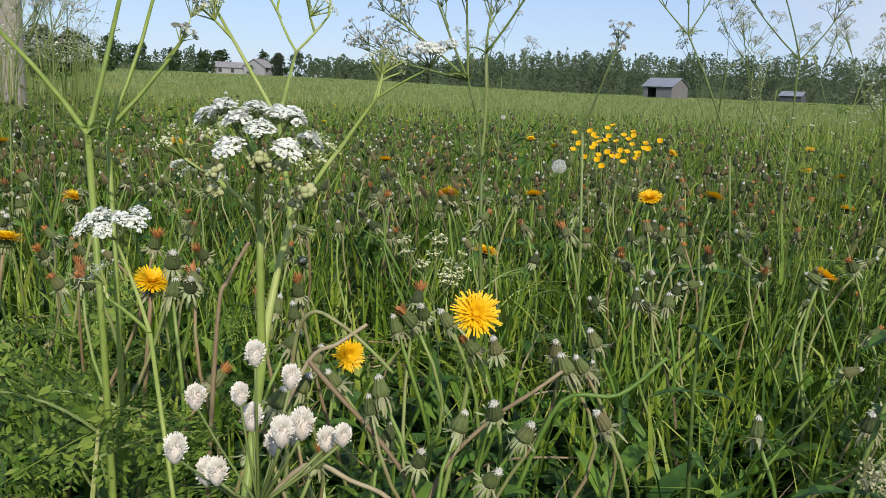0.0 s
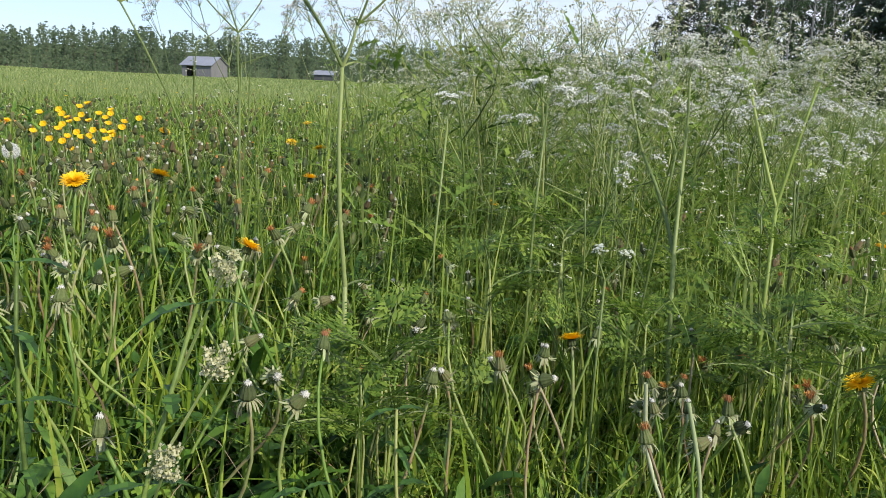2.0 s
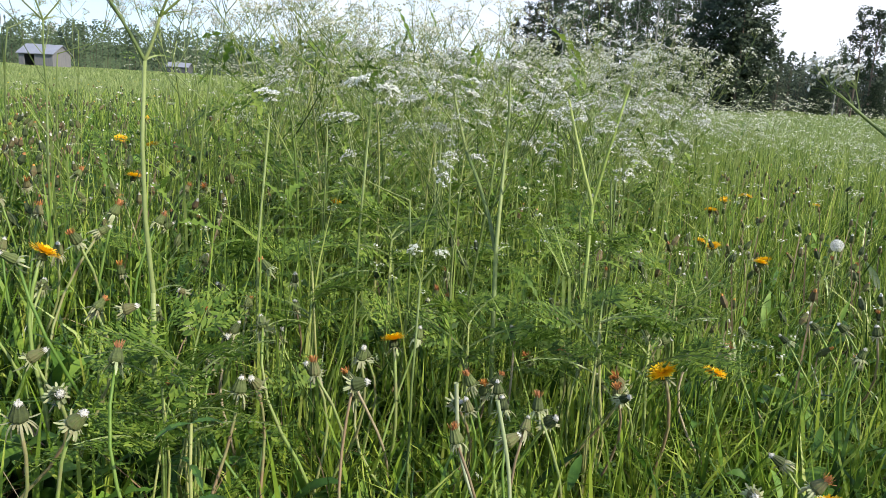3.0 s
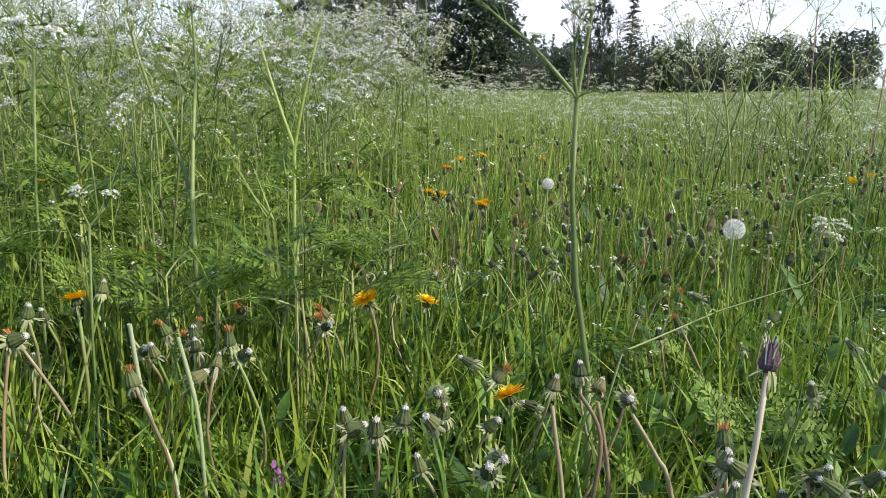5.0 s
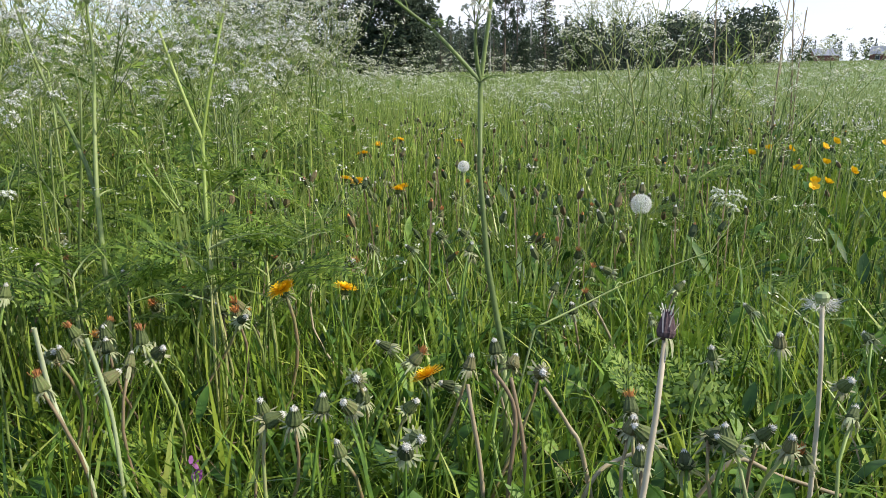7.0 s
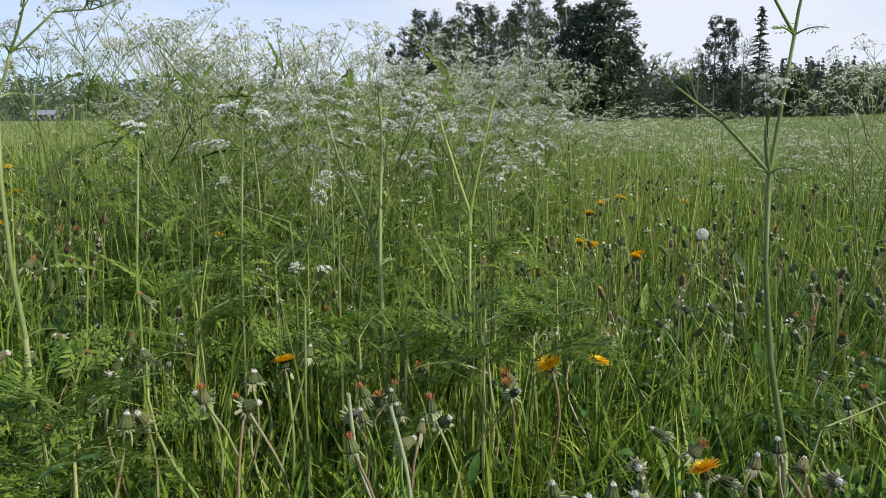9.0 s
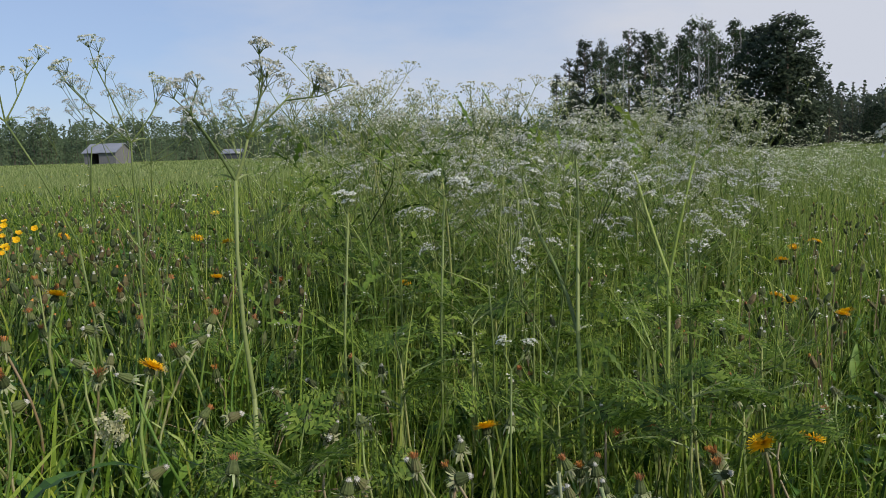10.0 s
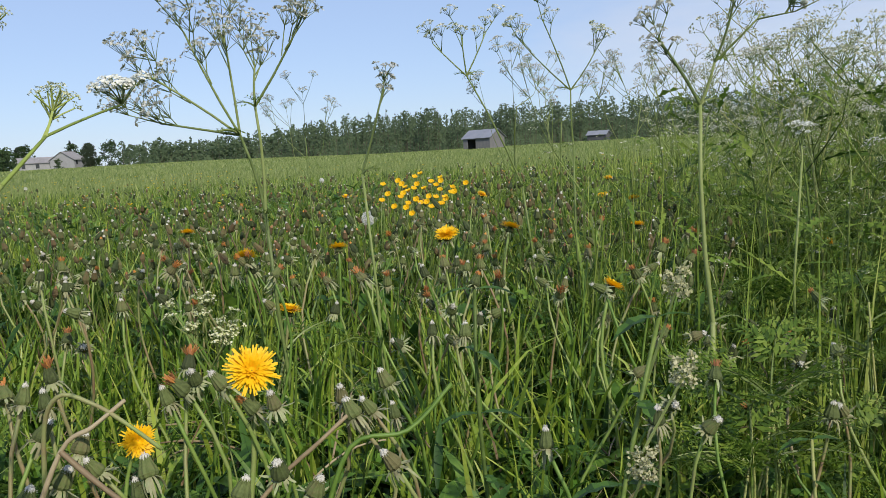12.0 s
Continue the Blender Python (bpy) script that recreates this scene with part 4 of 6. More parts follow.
def bare_stalk(foot, head, name, label, kind):
    """A thick pale stalk with what is left of its seed head."""
    ob = thing(name, label, "dandelion", "dandelion seed heads")
    ob.location = foot
    top = Vector(head) - Vector(foot)
    me, pts = stalk_mesh(top, (0.006, 0.004, 0), 0.0044 if kind == "closed" else 0.0036, 0.0031 if kind == "closed" else 0.0026, M_PALEDRY, 6, 8)
    part("stem", me, ob, "thick pale straw-coloured stalk")
    rr = random.Random(61)
    m = head_pose(pts, 0, 0)
    if kind == "closed":
        calyx = calyx_mesh(0.0085, 0.028)
        calyx.materials[0] = plant("purplish_calyx", [(0.03, 0.018, 0.022), (0.07, 0.042, 0.048), (0.17, 0.12, 0.12)], 0.1, 0.85, 300, False, 0.4)
        part("calyx", calyx, ob, "dark purplish closed bracts", m)
        part("bract_frill", bracts_mesh(0.008, 10, 0.016, 0.5, rr), ob, "", m)
        part("tuft", tuft_mesh(0.006, 0.024, 0.012, M_PAPPUS, rr, 0.5, 14), ob, "", m)
        part("streaks", tuft_mesh(0.0098, 0.006, 0.022, M_PINKBASE, rr, 0.05, 16), ob, "pinkish-white dry bract edges", m)
    else:
        s = Shape()
        s.lathe([(0.004, -0.004), (0.0075, 0.002), (0.0085, 0.006), (0.006, 0.010)], 10)
        part("receptacle", s.mesh("receptacle", M_BRACT), ob, "", m)
        s = Shape()
        for i in range(240):
            t = rr.uniform(0, 6.28)
            p = Vector((math.cos(t) * rr.uniform(0.006, 0.016), math.sin(t) * rr.uniform(0.006, 0.016), rr.uniform(-0.008, 0.002)))
            d = Vector((math.cos(t) + rr.uniform(-0.6, 0.6), math.sin(t) + rr.uniform(-0.6, 0.6), rr.uniform(-0.7, 0.7))).normalized()
            sd = d.orthogonal().normalized() * 0.0003
            s.face([p - sd, p + sd, p + d * rr.uniform(0.007, 0.013)])
        part("seed_tuft", s.mesh("seed_tuft", M_PAPPUS), ob, "loose white pappus hanging from the receptacle", m)


bare_stalk((1.05, 0.01, -0.17), (1.200, -0.004, 0.268), "closed_seed_head", "tall pale stalk with a closed purplish seed head", "closed")
bare_stalk((1.34, -0.17, -0.17), (1.350, -0.148, 0.286), "blown_seed_head", "pale stalk with a half-blown white seed head", "blown")


def leafy_weed(foot, top, seed, name, label, pairs=5, flower=None):
    """A weed with paired, toothed leaves up its stem, and cream flower clusters if asked."""
    rr = random.Random(seed)
    ob = thing(name, label, "weed")
    ob.location = foot
    top = Vector(top) - Vector(foot)
    me, pts = stalk_mesh(top, (0.012, -0.01, 0), 0.003, 0.0018, M_STANDSTALK, 8, 7)
    part("stem", me, ob)
    for i in range(pairs):
        p = pts[-1 - i]
        for k in range(2):
            t = i * 1.57 + k * math.pi + rr.uniform(-0.3, 0.3)
            ln, w = rr.uniform(0.03, 0.055), rr.uniform(0.005, 0.009)
            out, side = Vector((math.cos(t), math.sin(t), 0)), Vector((-math.sin(t), math.cos(t), 0))
            s = Shape()
            prev = None
            for j in range(9):
                u = j / 8
                c = out * ln * u + Vector((0, 0, ln * (0.35 * u - 0.6 * u * u)))
                ww = w * math.sin(math.pi * min(0.98, 0.08 + 0.9 * u)) * (0.62 if j % 2 else 1.0)
                row = (c - side * ww, c + Vector((0, 0, -0.2 * ww)), c + side * ww)
                if prev:
                    s.face([prev[0], prev[1], row[1], row[0]])
                    s.face([prev[1], prev[2], row[2], row[1]])
                prev = row
            part("leaf", s.mesh("leaf", M_BROAD), ob, "", Matrix.Translation(p))
    if flower:
        for q in range(flower):
            s = Shape()
            c0 = pts[-1 - (q % 3)] + Vector((rr.uniform(-0.03, 0.03), rr.uniform(-0.02, 0.02), 0.012 + 0.008 * rr.random()))
            s.tube([pts[-2 - (q % 3)], c0], [0.0014, 0.001], 4)
            for k in range(360):
                g = k % 7
                d = Vector((0.007 * math.sin(g * 2.4), 0.007 * math.cos(g * 2.4), 0.0035 * g - 0.006)) + Vector((rr.gauss(0, 0.0026), rr.gauss(0, 0.0026), rr.gauss(0, 0.0026)))
                n = Vector((rr.uniform(-1, 1), rr.uniform(-1, 1), rr.uniform(-0.2, 1))).normalized()
                a = n.orthogonal().normalized() * rr.uniform(0.0011, 0.0019)
                b = n.cross(a)
                s.face([c0 + d - a, c0 + d - b, c0 + d + a, c0 + d + b], 1)
            part("flower_head", s.mesh("flower_head", M_STALK, M_CREAM), ob, "dense cream flower cluster")


leafy_weed((0.20, 0.53, -0.06), (0.385, 0.605, 0.445), 71, "cream_flowered_weed", "leaning pale-stemmed weed with cream flower clusters", 4, 3)
leafy_weed((0.25, 0.74, -0.04), (0.275, 0.78, 0.45), 72, "leafy_weed", "upright green weed with toothed paired leaves", 6)
leafy_weed((0.62, 0.72, -0.1), (0.66, 0.78, 0.24), 73, "leafy_weed", "upright green weed with toothed paired leaves", 6)
leafy_weed((0.40, 0.62, -0.09), (0.52, 0.72, 0.2), 74, "leafy_weed", "leaning green weed with toothed paired leaves", 5)


def vetch():
    rr = random.Random(9)
    ob = thing("purple_vetch", "purple vetch flower on a thin leafy stem", "vetch")
    ob.location = (0.95, 0.43, -0.14)
    me, pts = stalk_mesh((0.02, 0.01, 0.27), (0.01, 0, 0), 0.0016, 0.001, M_STALK)
    part("stem", me, ob)
    for k in range(6):
        s = Shape()
        p = pts[-1] + Vector((rr.uniform(-0.008, 0.008), rr.uniform(-0.008, 0.008), -0.014 + 0.0045 * k))
        t = rr.uniform(0, 6.28)
        out, side = Vector((math.cos(t), math.sin(t), 0.3)).normalized(), Vector((-math.sin(t), math.cos(t), 0))
        f = [s.strap(p, out, side, 0.008, 0.006, 0.5, 0, 2), s.strap(p, (out + Vector((0, 0, -0.7))).normalized(), side, 0.007, 0.004, -0.3, 0, 2)]
        s.hub(p, f)
        part("petal", s.mesh("petal", M_VETCH), ob)
    for k in range(14):
        p = pts[1 + k % 4]
        t = k * 2.4
        out, side = Vector((math.cos(t), math.sin(t), 0.35)).normalized(), Vector((-math.sin(t), math.cos(t), 0))
        s = Shape()
        f = [s.strap(p + out * 0.008 * j, (out * 0.6 + side * (1 if j % 2 else -1)).normalized(), out, 0.02, 0.006, 0.1, 0, 2) for j in range(8)]
        s.hub(p, f)
        part("leaf", s.mesh("leaf", M_BROAD), ob)


vetch()


# ---------------------------------------------------------------- cow parsley
def feather_leaf(length, seed, pairs=8):
    """A flat, twice-divided leaf along +x, drooping at the tip."""
    rr = random.Random(seed)
    s = Shape()

    def spine(u):
        return Vector((length * u * (1 - 0.12 * u), 0, length * (0.25 * u - 0.42 * u * u)))

    pts = [spine(i / 8) for i in range(9)]
    s.tube(pts, [0.0016 * (1 - 0.8 * i / 8) + 0.0003 for i in range(9)], 3, 1, False)
    for i in range(pairs):
        u = 0.28 + 0.7 * i / pairs
        p = spine(u)
        ln = length * 0.42 * (1 - 0.82 * (u - 0.28) / 0.72) * rr.uniform(0.65, 1.15)
        for sg in (-1, 1):
            d = Vector((rr.uniform(0.4, 0.8), sg * 1.0, rr.uniform(-0.5, 0.3))).normalized()
            cross = d.cross(Vector((0, 0, 1))).normalized()
            n = max(3, int(ln / 0.0072))
            for k in range(n):
                q = (k + 0.6) / n
                b = p + d * ln * q
                sl = (ln * 0.34 * (1 - 0.7 * q) + 0.003) * rr.uniform(0.7, 1.2)
                for s2 in (-1, 1):
                    ax = (d * rr.uniform(0.5, 1.1) + cross * s2 + Vector((0, 0, rr.uniform(-0.5, 0.4)))).normalized()
                    sd = ax.cross(Vector((0, 0, 1))).normalized() * (sl * 0.18)
                    s.face([b, b + ax * sl * 0.5 - sd, b + ax * sl, b + ax * sl * 0.5 + sd])
    return s.mesh("leaf", M_FERN, M_STALK)


def umbel_shape(s, foot, axis, size, rr, rays=9, florets=10, floret=0.0027, stalk_slot=0, flower_slot=1, clump=0.3):
    """A compound umbel: rays fan out from the foot, each with a small head of florets."""
    axis = axis.normalized()
    u = axis.orthogonal().normalized()
    w = axis.cross(u)
    for i in range(rays):
        t = 2 * math.pi * (i + rr.random() * 0.6) / rays
        spread = rr.uniform(0.3, 1.5) if i else 0.1
        d = (axis + spread * (math.cos(t) * u + math.sin(t) * w)).normalized()
        ln = size * rr.uniform(0.75, 1.1)
        end = foot + d * ln
        s.tube([foot, foot + d * ln * 0.5 + axis * ln * 0.03, end], [0.0007, 0.0006, 0.0005], 3, stalk_slot, False)
        e2 = (d + axis).normalized()
        a = e2.orthogonal().normalized()
        b = e2.cross(a)
        r = size * clump
        for k in range(florets):
            q, z = rr.uniform(0, 2 * math.pi), math.sqrt(rr.random())
            c = end + (a * math.cos(q) + b * math.sin(q)) * r * z + e2 * (r * 0.75 * (1 - 0.5 * z * z) + rr.uniform(0, 0.001))
            n = (e2 + 1.1 * Vector((rr.uniform(-1, 1), rr.uniform(-1, 1), rr.uniform(-1, 1)))).normalized()
            x = n.orthogonal().normalized()
            y = n.cross(x)
            g = floret * rr.uniform(0.7, 1.25)
            o = rr.random()
            s.face([c + (x * math.cos(o + j * 1.5708) + y * math.sin(o + j * 1.5708)) * g * (1.0 if j % 2 else 0.7) for j in range(4)], flower_slot)
            if k % 4 == 0:
                s.face([end - a * 0.0003, end + a * 0.0003, c], stalk_slot)


M_STAND = plant("stand_floret", [(0.22, 0.27, 0.12), (0.42, 0.45, 0.27), (0.68, 0.67, 0.56), (0.84, 0.83, 0.78)], 0.5, 0.7, 200)


def grow_parsley(seed, height, forks, spread, white, detail=1.0, leaves=3, umbels_each=3):
    """One cow parsley: an upright ribbed stem that forks near the top, every fork ending in a few umbels."""
    rr = random.Random(seed)
    ob = thing("cow_parsley", "tall cow parsley with lacy white umbels and feathery leaves" if white > 0.5 else "tall cow parsley going to seed with thin forked stalks", "cow parsley", "cow parsley plants")
    lean = Vector((rr.uniform(-0.12, 0.12), rr.uniform(-0.12, 0.12), 0))
    bend = rr.uniform(0.008, 0.024)

    def axis_at(u):
        return Vector((0, 0, height * u)) + lean * (u * u) + Vector((bend * math.sin(6 * u + seed), bend * math.cos(5 * u + seed), 0)) * u

    s = Shape()
    n = 9
    s.tube([axis_at(i / n * 0.8) for i in range(n + 1)], [0.0046 - 0.0022 * i / n for i in range(n + 1)], 6)
    mat, green = (M_STAND, M_STANDSTALK) if white > 0.5 else (M_SEED, M_STALK)
    big = 1.45 if white > 0.5 else 1.0
    part("stem", s.mesh("stem", green, smooth=True), ob)
    for i in range(forks):
        u = 0.5 + 0.3 * i / max(1, forks - 1) if forks > 1 else 0.8
        t = i * 2.4 + rr.uniform(-0.4, 0.4)
        p0 = axis_at(u)
        out = Vector((math.cos(t), math.sin(t), 0)) * spread * rr.uniform(0.6, 1.1)
        top_z = height * (rr.uniform(0.86, 1.02) if i else rr.uniform(0.82, 0.95))
        p3 = Vector((p0.x, p0.y, top_z)) + out
        mid = p0.lerp(p3, 0.5) + out * rr.uniform(0.1, 0.3)
        b = Shape()
        b.tube([p0, p0.lerp(mid, 0.5) + out * 0.03, mid, mid.lerp(p3, 0.5), p3], [0.0018, 0.0016, 0.0013, 0.001, 0.0008], 4)
        for k in range(umbels_each - 1):
            q = mid.lerp(p3, rr.uniform(0.4, 0.8))
            ang = t + (1 if k % 2 else -1) * rr.uniform(0.6, 1.3)
            e = q + Vector((math.cos(ang), math.sin(ang), 0)) * spread * rr.uniform(0.35, 0.6) + Vector((0, 0, rr.uniform(0.05, 0.13)))
            b.tube([q, q.lerp(e, 0.5) + Vector((0, 0, -0.006)), e], [0.0014, 0.0012, 0.0009], 4)
            us = Shape()
            umbel_shape(us, e, (e - q).normalized() + Vector((0, 0, 0.8)), rr.uniform(0.022, 0.034) * big, rr, int(8 * detail), int(12 * detail), 0.0028 * big)
            part("umbel", us.mesh("umbel", green, mat), ob)
        part("branch", b.mesh("branch", green, smooth=True), ob)
        us = Shape()
        umbel_shape(us, p3, (p3 - mid).normalized() + Vector((0, 0, 0.5)), rr.uniform(0.026, 0.038) * big, rr, int(11 * detail), int(11 * detail), 0.0028 * big)
        part("umbel", us.mesh("umbel", M_STALK, mat), ob)
    for i in range(leaves):
        u = rr.uniform(0.12, 0.5)
        part("leaf", feather_leaf(rr.uniform(0.16, 0.25), seed * 31 + i, 5), ob, "", Matrix.Translation(axis_at(u)) @ pose(0, 0, 0, 0, -rr.uniform(0, 30), rr.uniform(0, 360)))
    return ob, Vector(axis_at(0.8))


def set_plants(kinds, places):
    """Copies of the kinds: places are x, y, height factor and turn."""
    for i, (x, y, k, turn) in enumerate(places):
        ob, _ = kinds[i % len(kinds)]
        copy_thing(ob, Matrix.Translation((x, y, float(ground_z(x, y)) - 0.01)) @ pose(0, 0, 0, rnd.uniform(-4, 4), rnd.uniform(-4, 4), turn) @ Matrix.Scale(k, 4))


TALL = [grow_parsley(600 + i, 1.0, 5 + i % 2, 0.2, 1.0, 0.74, 3, 2) for i in range(7)]
SEEDY = [grow_parsley(620 + i, 1.0, 3 + i % 2, 0.16, 0.0, 1.0, 2, 4) for i in range(4)]


def forked_plant(foot, nodes, tips, seed, mat, label, size=0.03, spray=3, radius=0.0036, leaves=2, floret=0.0031, thick=10, rays=8, clump=0.22, green=M_STALK):
    """A cow parsley with its own forks. nodes: (number of the node below, place); tips: numbers of the nodes that end in sprays of umbels."""
    rr = random.Random(seed)
    ob = thing("cow_parsley", label, "cow parsley", "cow parsley plants")
    ob.location = foot
    foot = Vector(foot)
    places = [Vector((0, 0, 0))] + [Vector(p) - foot for _, p in nodes]
    depth = [0]
    for k, _ in nodes:
        depth.append(depth[k] + 1)
    for i, (k, _) in enumerate(nodes):
        a, b = places[k], places[i + 1]
        r0, r1 = radius * 0.72 ** depth[k], radius * 0.72 ** depth[i + 1]
        bow = Vector((rr.uniform(-1, 1), rr.uniform(-1, 1), 0)) * 0.03 * (b - a).length
        s = Shape()
        s.tube([a, a.lerp(b, 0.33) + bow, a.lerp(b, 0.67) + bow, b], [r0, r0 * 0.7 + r1 * 0.3, r0 * 0.3 + r1 * 0.7, r1], 7)
        part("stem" if k == 0 else "branch", s.mesh("branch", green, smooth=True), ob)
        if leaves and depth[k] >= 1 and r0 > 0.0012:
            part("leaf", feather_leaf(0.05, seed + i, 4), ob, "", Matrix.Translation(a) @ pose(0, 0, 0, 0, -20, rr.uniform(0, 360)))
    for i in tips:
        below = places[nodes[i - 1][0]]
        e = places[i]
        d = (e - below).normalized()
        for k in range(spray):
            s = Shape()
            if spray > 1:
                side = Vector((rr.uniform(-1, 1), rr.uniform(-1, 1), rr.uniform(-0.3, 0.5)))
                q = e - d * rr.uniform(0.0, 0.5) * (e - below).length * (0 if k == 0 else 1)
                p = q + (d * 0.6 + side * 0.6 + Vector((0, 0, 0.4))) * size * rr.uniform(1.0, 2.0)
                s.tube([q, p], [0.0011, 0.0008], 4)
            else:
                p = e
            umbel_shape(s, p, d + Vector((0, 0, 0.8)), size * rr.uniform(1.0, 1.6), rr, rays, thick, floret, clump=clump)
            part("umbel", s.mesh("umbel", green, mat), ob)
    for i in range(leaves):
        u = rr.uniform(0.15, 0.6)
        part("leaf", feather_leaf(rr.uniform(0.09, 0.15), seed * 3 + i, 7), ob, "", Matrix.Translation(places[1] * u) @ pose(0, 0, 0, 0, -rr.uniform(0, 30), rr.uniform(0, 360)))
    return ob


M_CREAMY = plant("fading_floret", [(0.42, 0.46, 0.20), (0.62, 0.62, 0.36), (0.80, 0.80, 0.66)], 0.3, 0.7, 200)
M_NEARWHITE = plant("fresh_white_petal", [(0.74, 0.76, 0.68), (0.83, 0.83, 0.79), (0.87, 0.87, 0.85)], 0.35, 0.7, 300)
SEEDING = "cow parsley going to seed with thin forked stalks"
BLOOM = "cow parsley with lacy white umbels on pale green stalks"
# beside the first standpoint: a tall forked plant in bloom, a small one, and two stout stalks behind them
A_FOOT = (-0.09, 0.36, -0.02)
PLANT_IN_BLOOM = forked_plant(A_FOOT, [(0, (-0.092, 0.409, 0.47)), (1, (-0.094, 0.415, 0.549)), (2, (-0.084, 0.37, 0.579)), (2, (-0.113, 0.409, 0.567)), (1, (-0.085, 0.454, 0.541)), (5, (-0.100, 0.491, 0.596)), (6, (-0.144, 0.520, 0.660)), (6, (-0.102, 0.560, 0.640)),
                      (8, (-0.118, 0.575, 0.668)), (8, (-0.082, 0.575, 0.666)), (5, (-0.059, 0.493, 0.585)), (11, (-0.043, 0.530, 0.612)), (12, (-0.010, 0.600, 0.634)), (5, (-0.076, 0.447, 0.556))],
             (4, 7, 9, 10, 12, 14), 31, M_CREAMY, BLOOM, 0.0105, 2, 0.0036, 0, 0.0010, 16, 9, 0.26, M_SUNSTALK)
forked_plant((-0.13, 0.46, -0.02), [(0, (-0.207, 0.556, 0.435)), (1, (-0.251, 0.609, 0.492)), (1, (-0.25, 0.585, 0.452))], (3,), 33, M_WHITE, BLOOM, 0.010, 2, 0.0022, 0, 0.0010, 14, 8, 0.26, M_SUNSTALK)
forked_plant((-0.29, 0.68, -0.02), [(0, (-0.321, 0.726, 0.564)), (1, (-0.405, 0.745, 0.653)), (1, (-0.314, 0.792, 0.689)), (3, (-0.308, 0.800, 0.76)), (2, (-0.45, 0.75, 0.69))], (4, 5), 34, M_SEED, SEEDING, 0.016, 2, 0.0040, 1, green=M_SUNSTALK)
forked_plant((-0.335, 0.79, -0.02), [(0, (-0.337, 0.808, 0.564)), (1, (-0.308, 0.865, 0.697)), (1, (-0.278, 0.879, 0.665)), (2, (-0.30, 0.87, 0.76))], (3, 4), 35, M_SEED, SEEDING, 0.014, 2, 0.0034, 1, green=M_SUNSTALK)


def bud_cluster(ob, place, size, seed):
    """A tight cluster of round cream-green buds at the end of a fork."""
    rr = random.Random(seed)
    place = Vector(place) - ob.location
    s = Shape()
    for i in range(9):
        d = Vector((rr.uniform(-1, 1), rr.uniform(-1, 1), rr.uniform(-0.7, 0.8))).normalized()
        c = place + d * size * rr.uniform(0.6, 1.0)
        r = size * rr.uniform(0.34, 0.5)
        s.tube([c + d * r * q for q in (-1, -0.7, 0, 0.7, 1)], [r * 0.2, r * 0.72, r, r * 0.72, r * 0.2], 7)
        s.tube([place - Vector((0, 0, size)), c], [0.0004, 0.0004], 3, 0, False)
    part("bud_cluster", s.mesh("bud_cluster", M_BUD, smooth=True), ob)


M_BUD = plant("cream_bud", [(0.36, 0.40, 0.17), (0.48, 0.50, 0.25), (0.58, 0.58, 0.36)], 0.25, 0.7, 500)
for i, (place, size) in enumerate((((-0.079, 0.357, 0.584), 0.0042), ((-0.071, 0.358, 0.583), 0.0032), ((-0.086, 0.361, 0.583), 0.003), ((-0.066, 0.387, 0.567), 0.0052), ((-0.070, 0.390, 0.561), 0.004), ((-0.110, 0.390, 0.574), 0.0042), ((-0.112, 0.395, 0.565), 0.0036))):
    bud_cluster(PLANT_IN_BLOOM, place, size, 90 + i)


def lace_umbel(name, label, hub, up, radius, heads, head_r, florets, petal, seed):
    """A broad umbel in full bloom: rays from the hub, each with a fluffy dome of small five-petalled flowers. heads: a number of them, or their places."""
    rr = random.Random(seed)
    ob = thing(name, label, "cow parsley", "white umbels of cow parsley")
    ob.location = hub
    up = Vector(up).normalized()
    u = up.orthogonal().normalized()
    w = up.cross(u)
    if isinstance(heads, int):
        ends = []
        for i in range(heads):
            t = 2.4 * i + rr.uniform(-0.3, 0.3)
            q = radius * math.sqrt((i + 0.4) / heads) * rr.uniform(0.9, 1.1)
            ends.append((u * math.cos(t) + w * math.sin(t)) * q + up * radius * (0.7 - 0.1 * (q / radius) ** 2 + rr.uniform(-0.22, 0.16)))
    else:
        ends = [Vector(p) - Vector(hub) for p in heads]
    for end in ends:
        s = Shape()
        s.tube([Vector((0, 0, 0)), end * 0.5 + up * 0.001, end], [0.0006, 0.0005, 0.0005], 5, 0, False)
        d = (end.normalized() + up).normalized()
        a = d.orthogonal().normalized()
        b = d.cross(a)
        for k in range(florets):
            o, z = rr.uniform(0, 6.28), math.sqrt(rr.random())
            c = end + (a * math.cos(o) + b * math.sin(o)) * head_r * z * rr.uniform(0.8, 1.2) + d * head_r * (0.6 - 0.7 * z * z + rr.uniform(-0.15, 0.25))
            if k % 6 == 0:
                s.tube([end - d * head_r * 0.6, c], [0.00022, 0.00018], 3, 0, False)
            n = (d + (c - end) / head_r * 0.6 + 0.7 * Vector((rr.uniform(-1, 1), rr.uniform(-1, 1), rr.uniform(-1, 1)))).normalized()
            x = n.orthogonal().normalized()
            y = n.cross(x)
            turn = rr.random() * 6.28
            for p in range(5):
                e = x * math.cos(turn + p * 1.2566) + y * math.sin(turn + p * 1.2566)
                f = n.cross(e)
                ln = petal * rr.uniform(0.8, 1.2)
                s.face([c, c + e * ln * 0.6 - f * ln * 0.42 + n * ln * 0.1, c + e * ln + n * ln * 0.05, c + e * ln * 0.6 + f * ln * 0.42 + n * ln * 0.1], 1)
        part("umbellet", s.mesh("umbellet", M_STALK, M_NEARWHITE), ob)


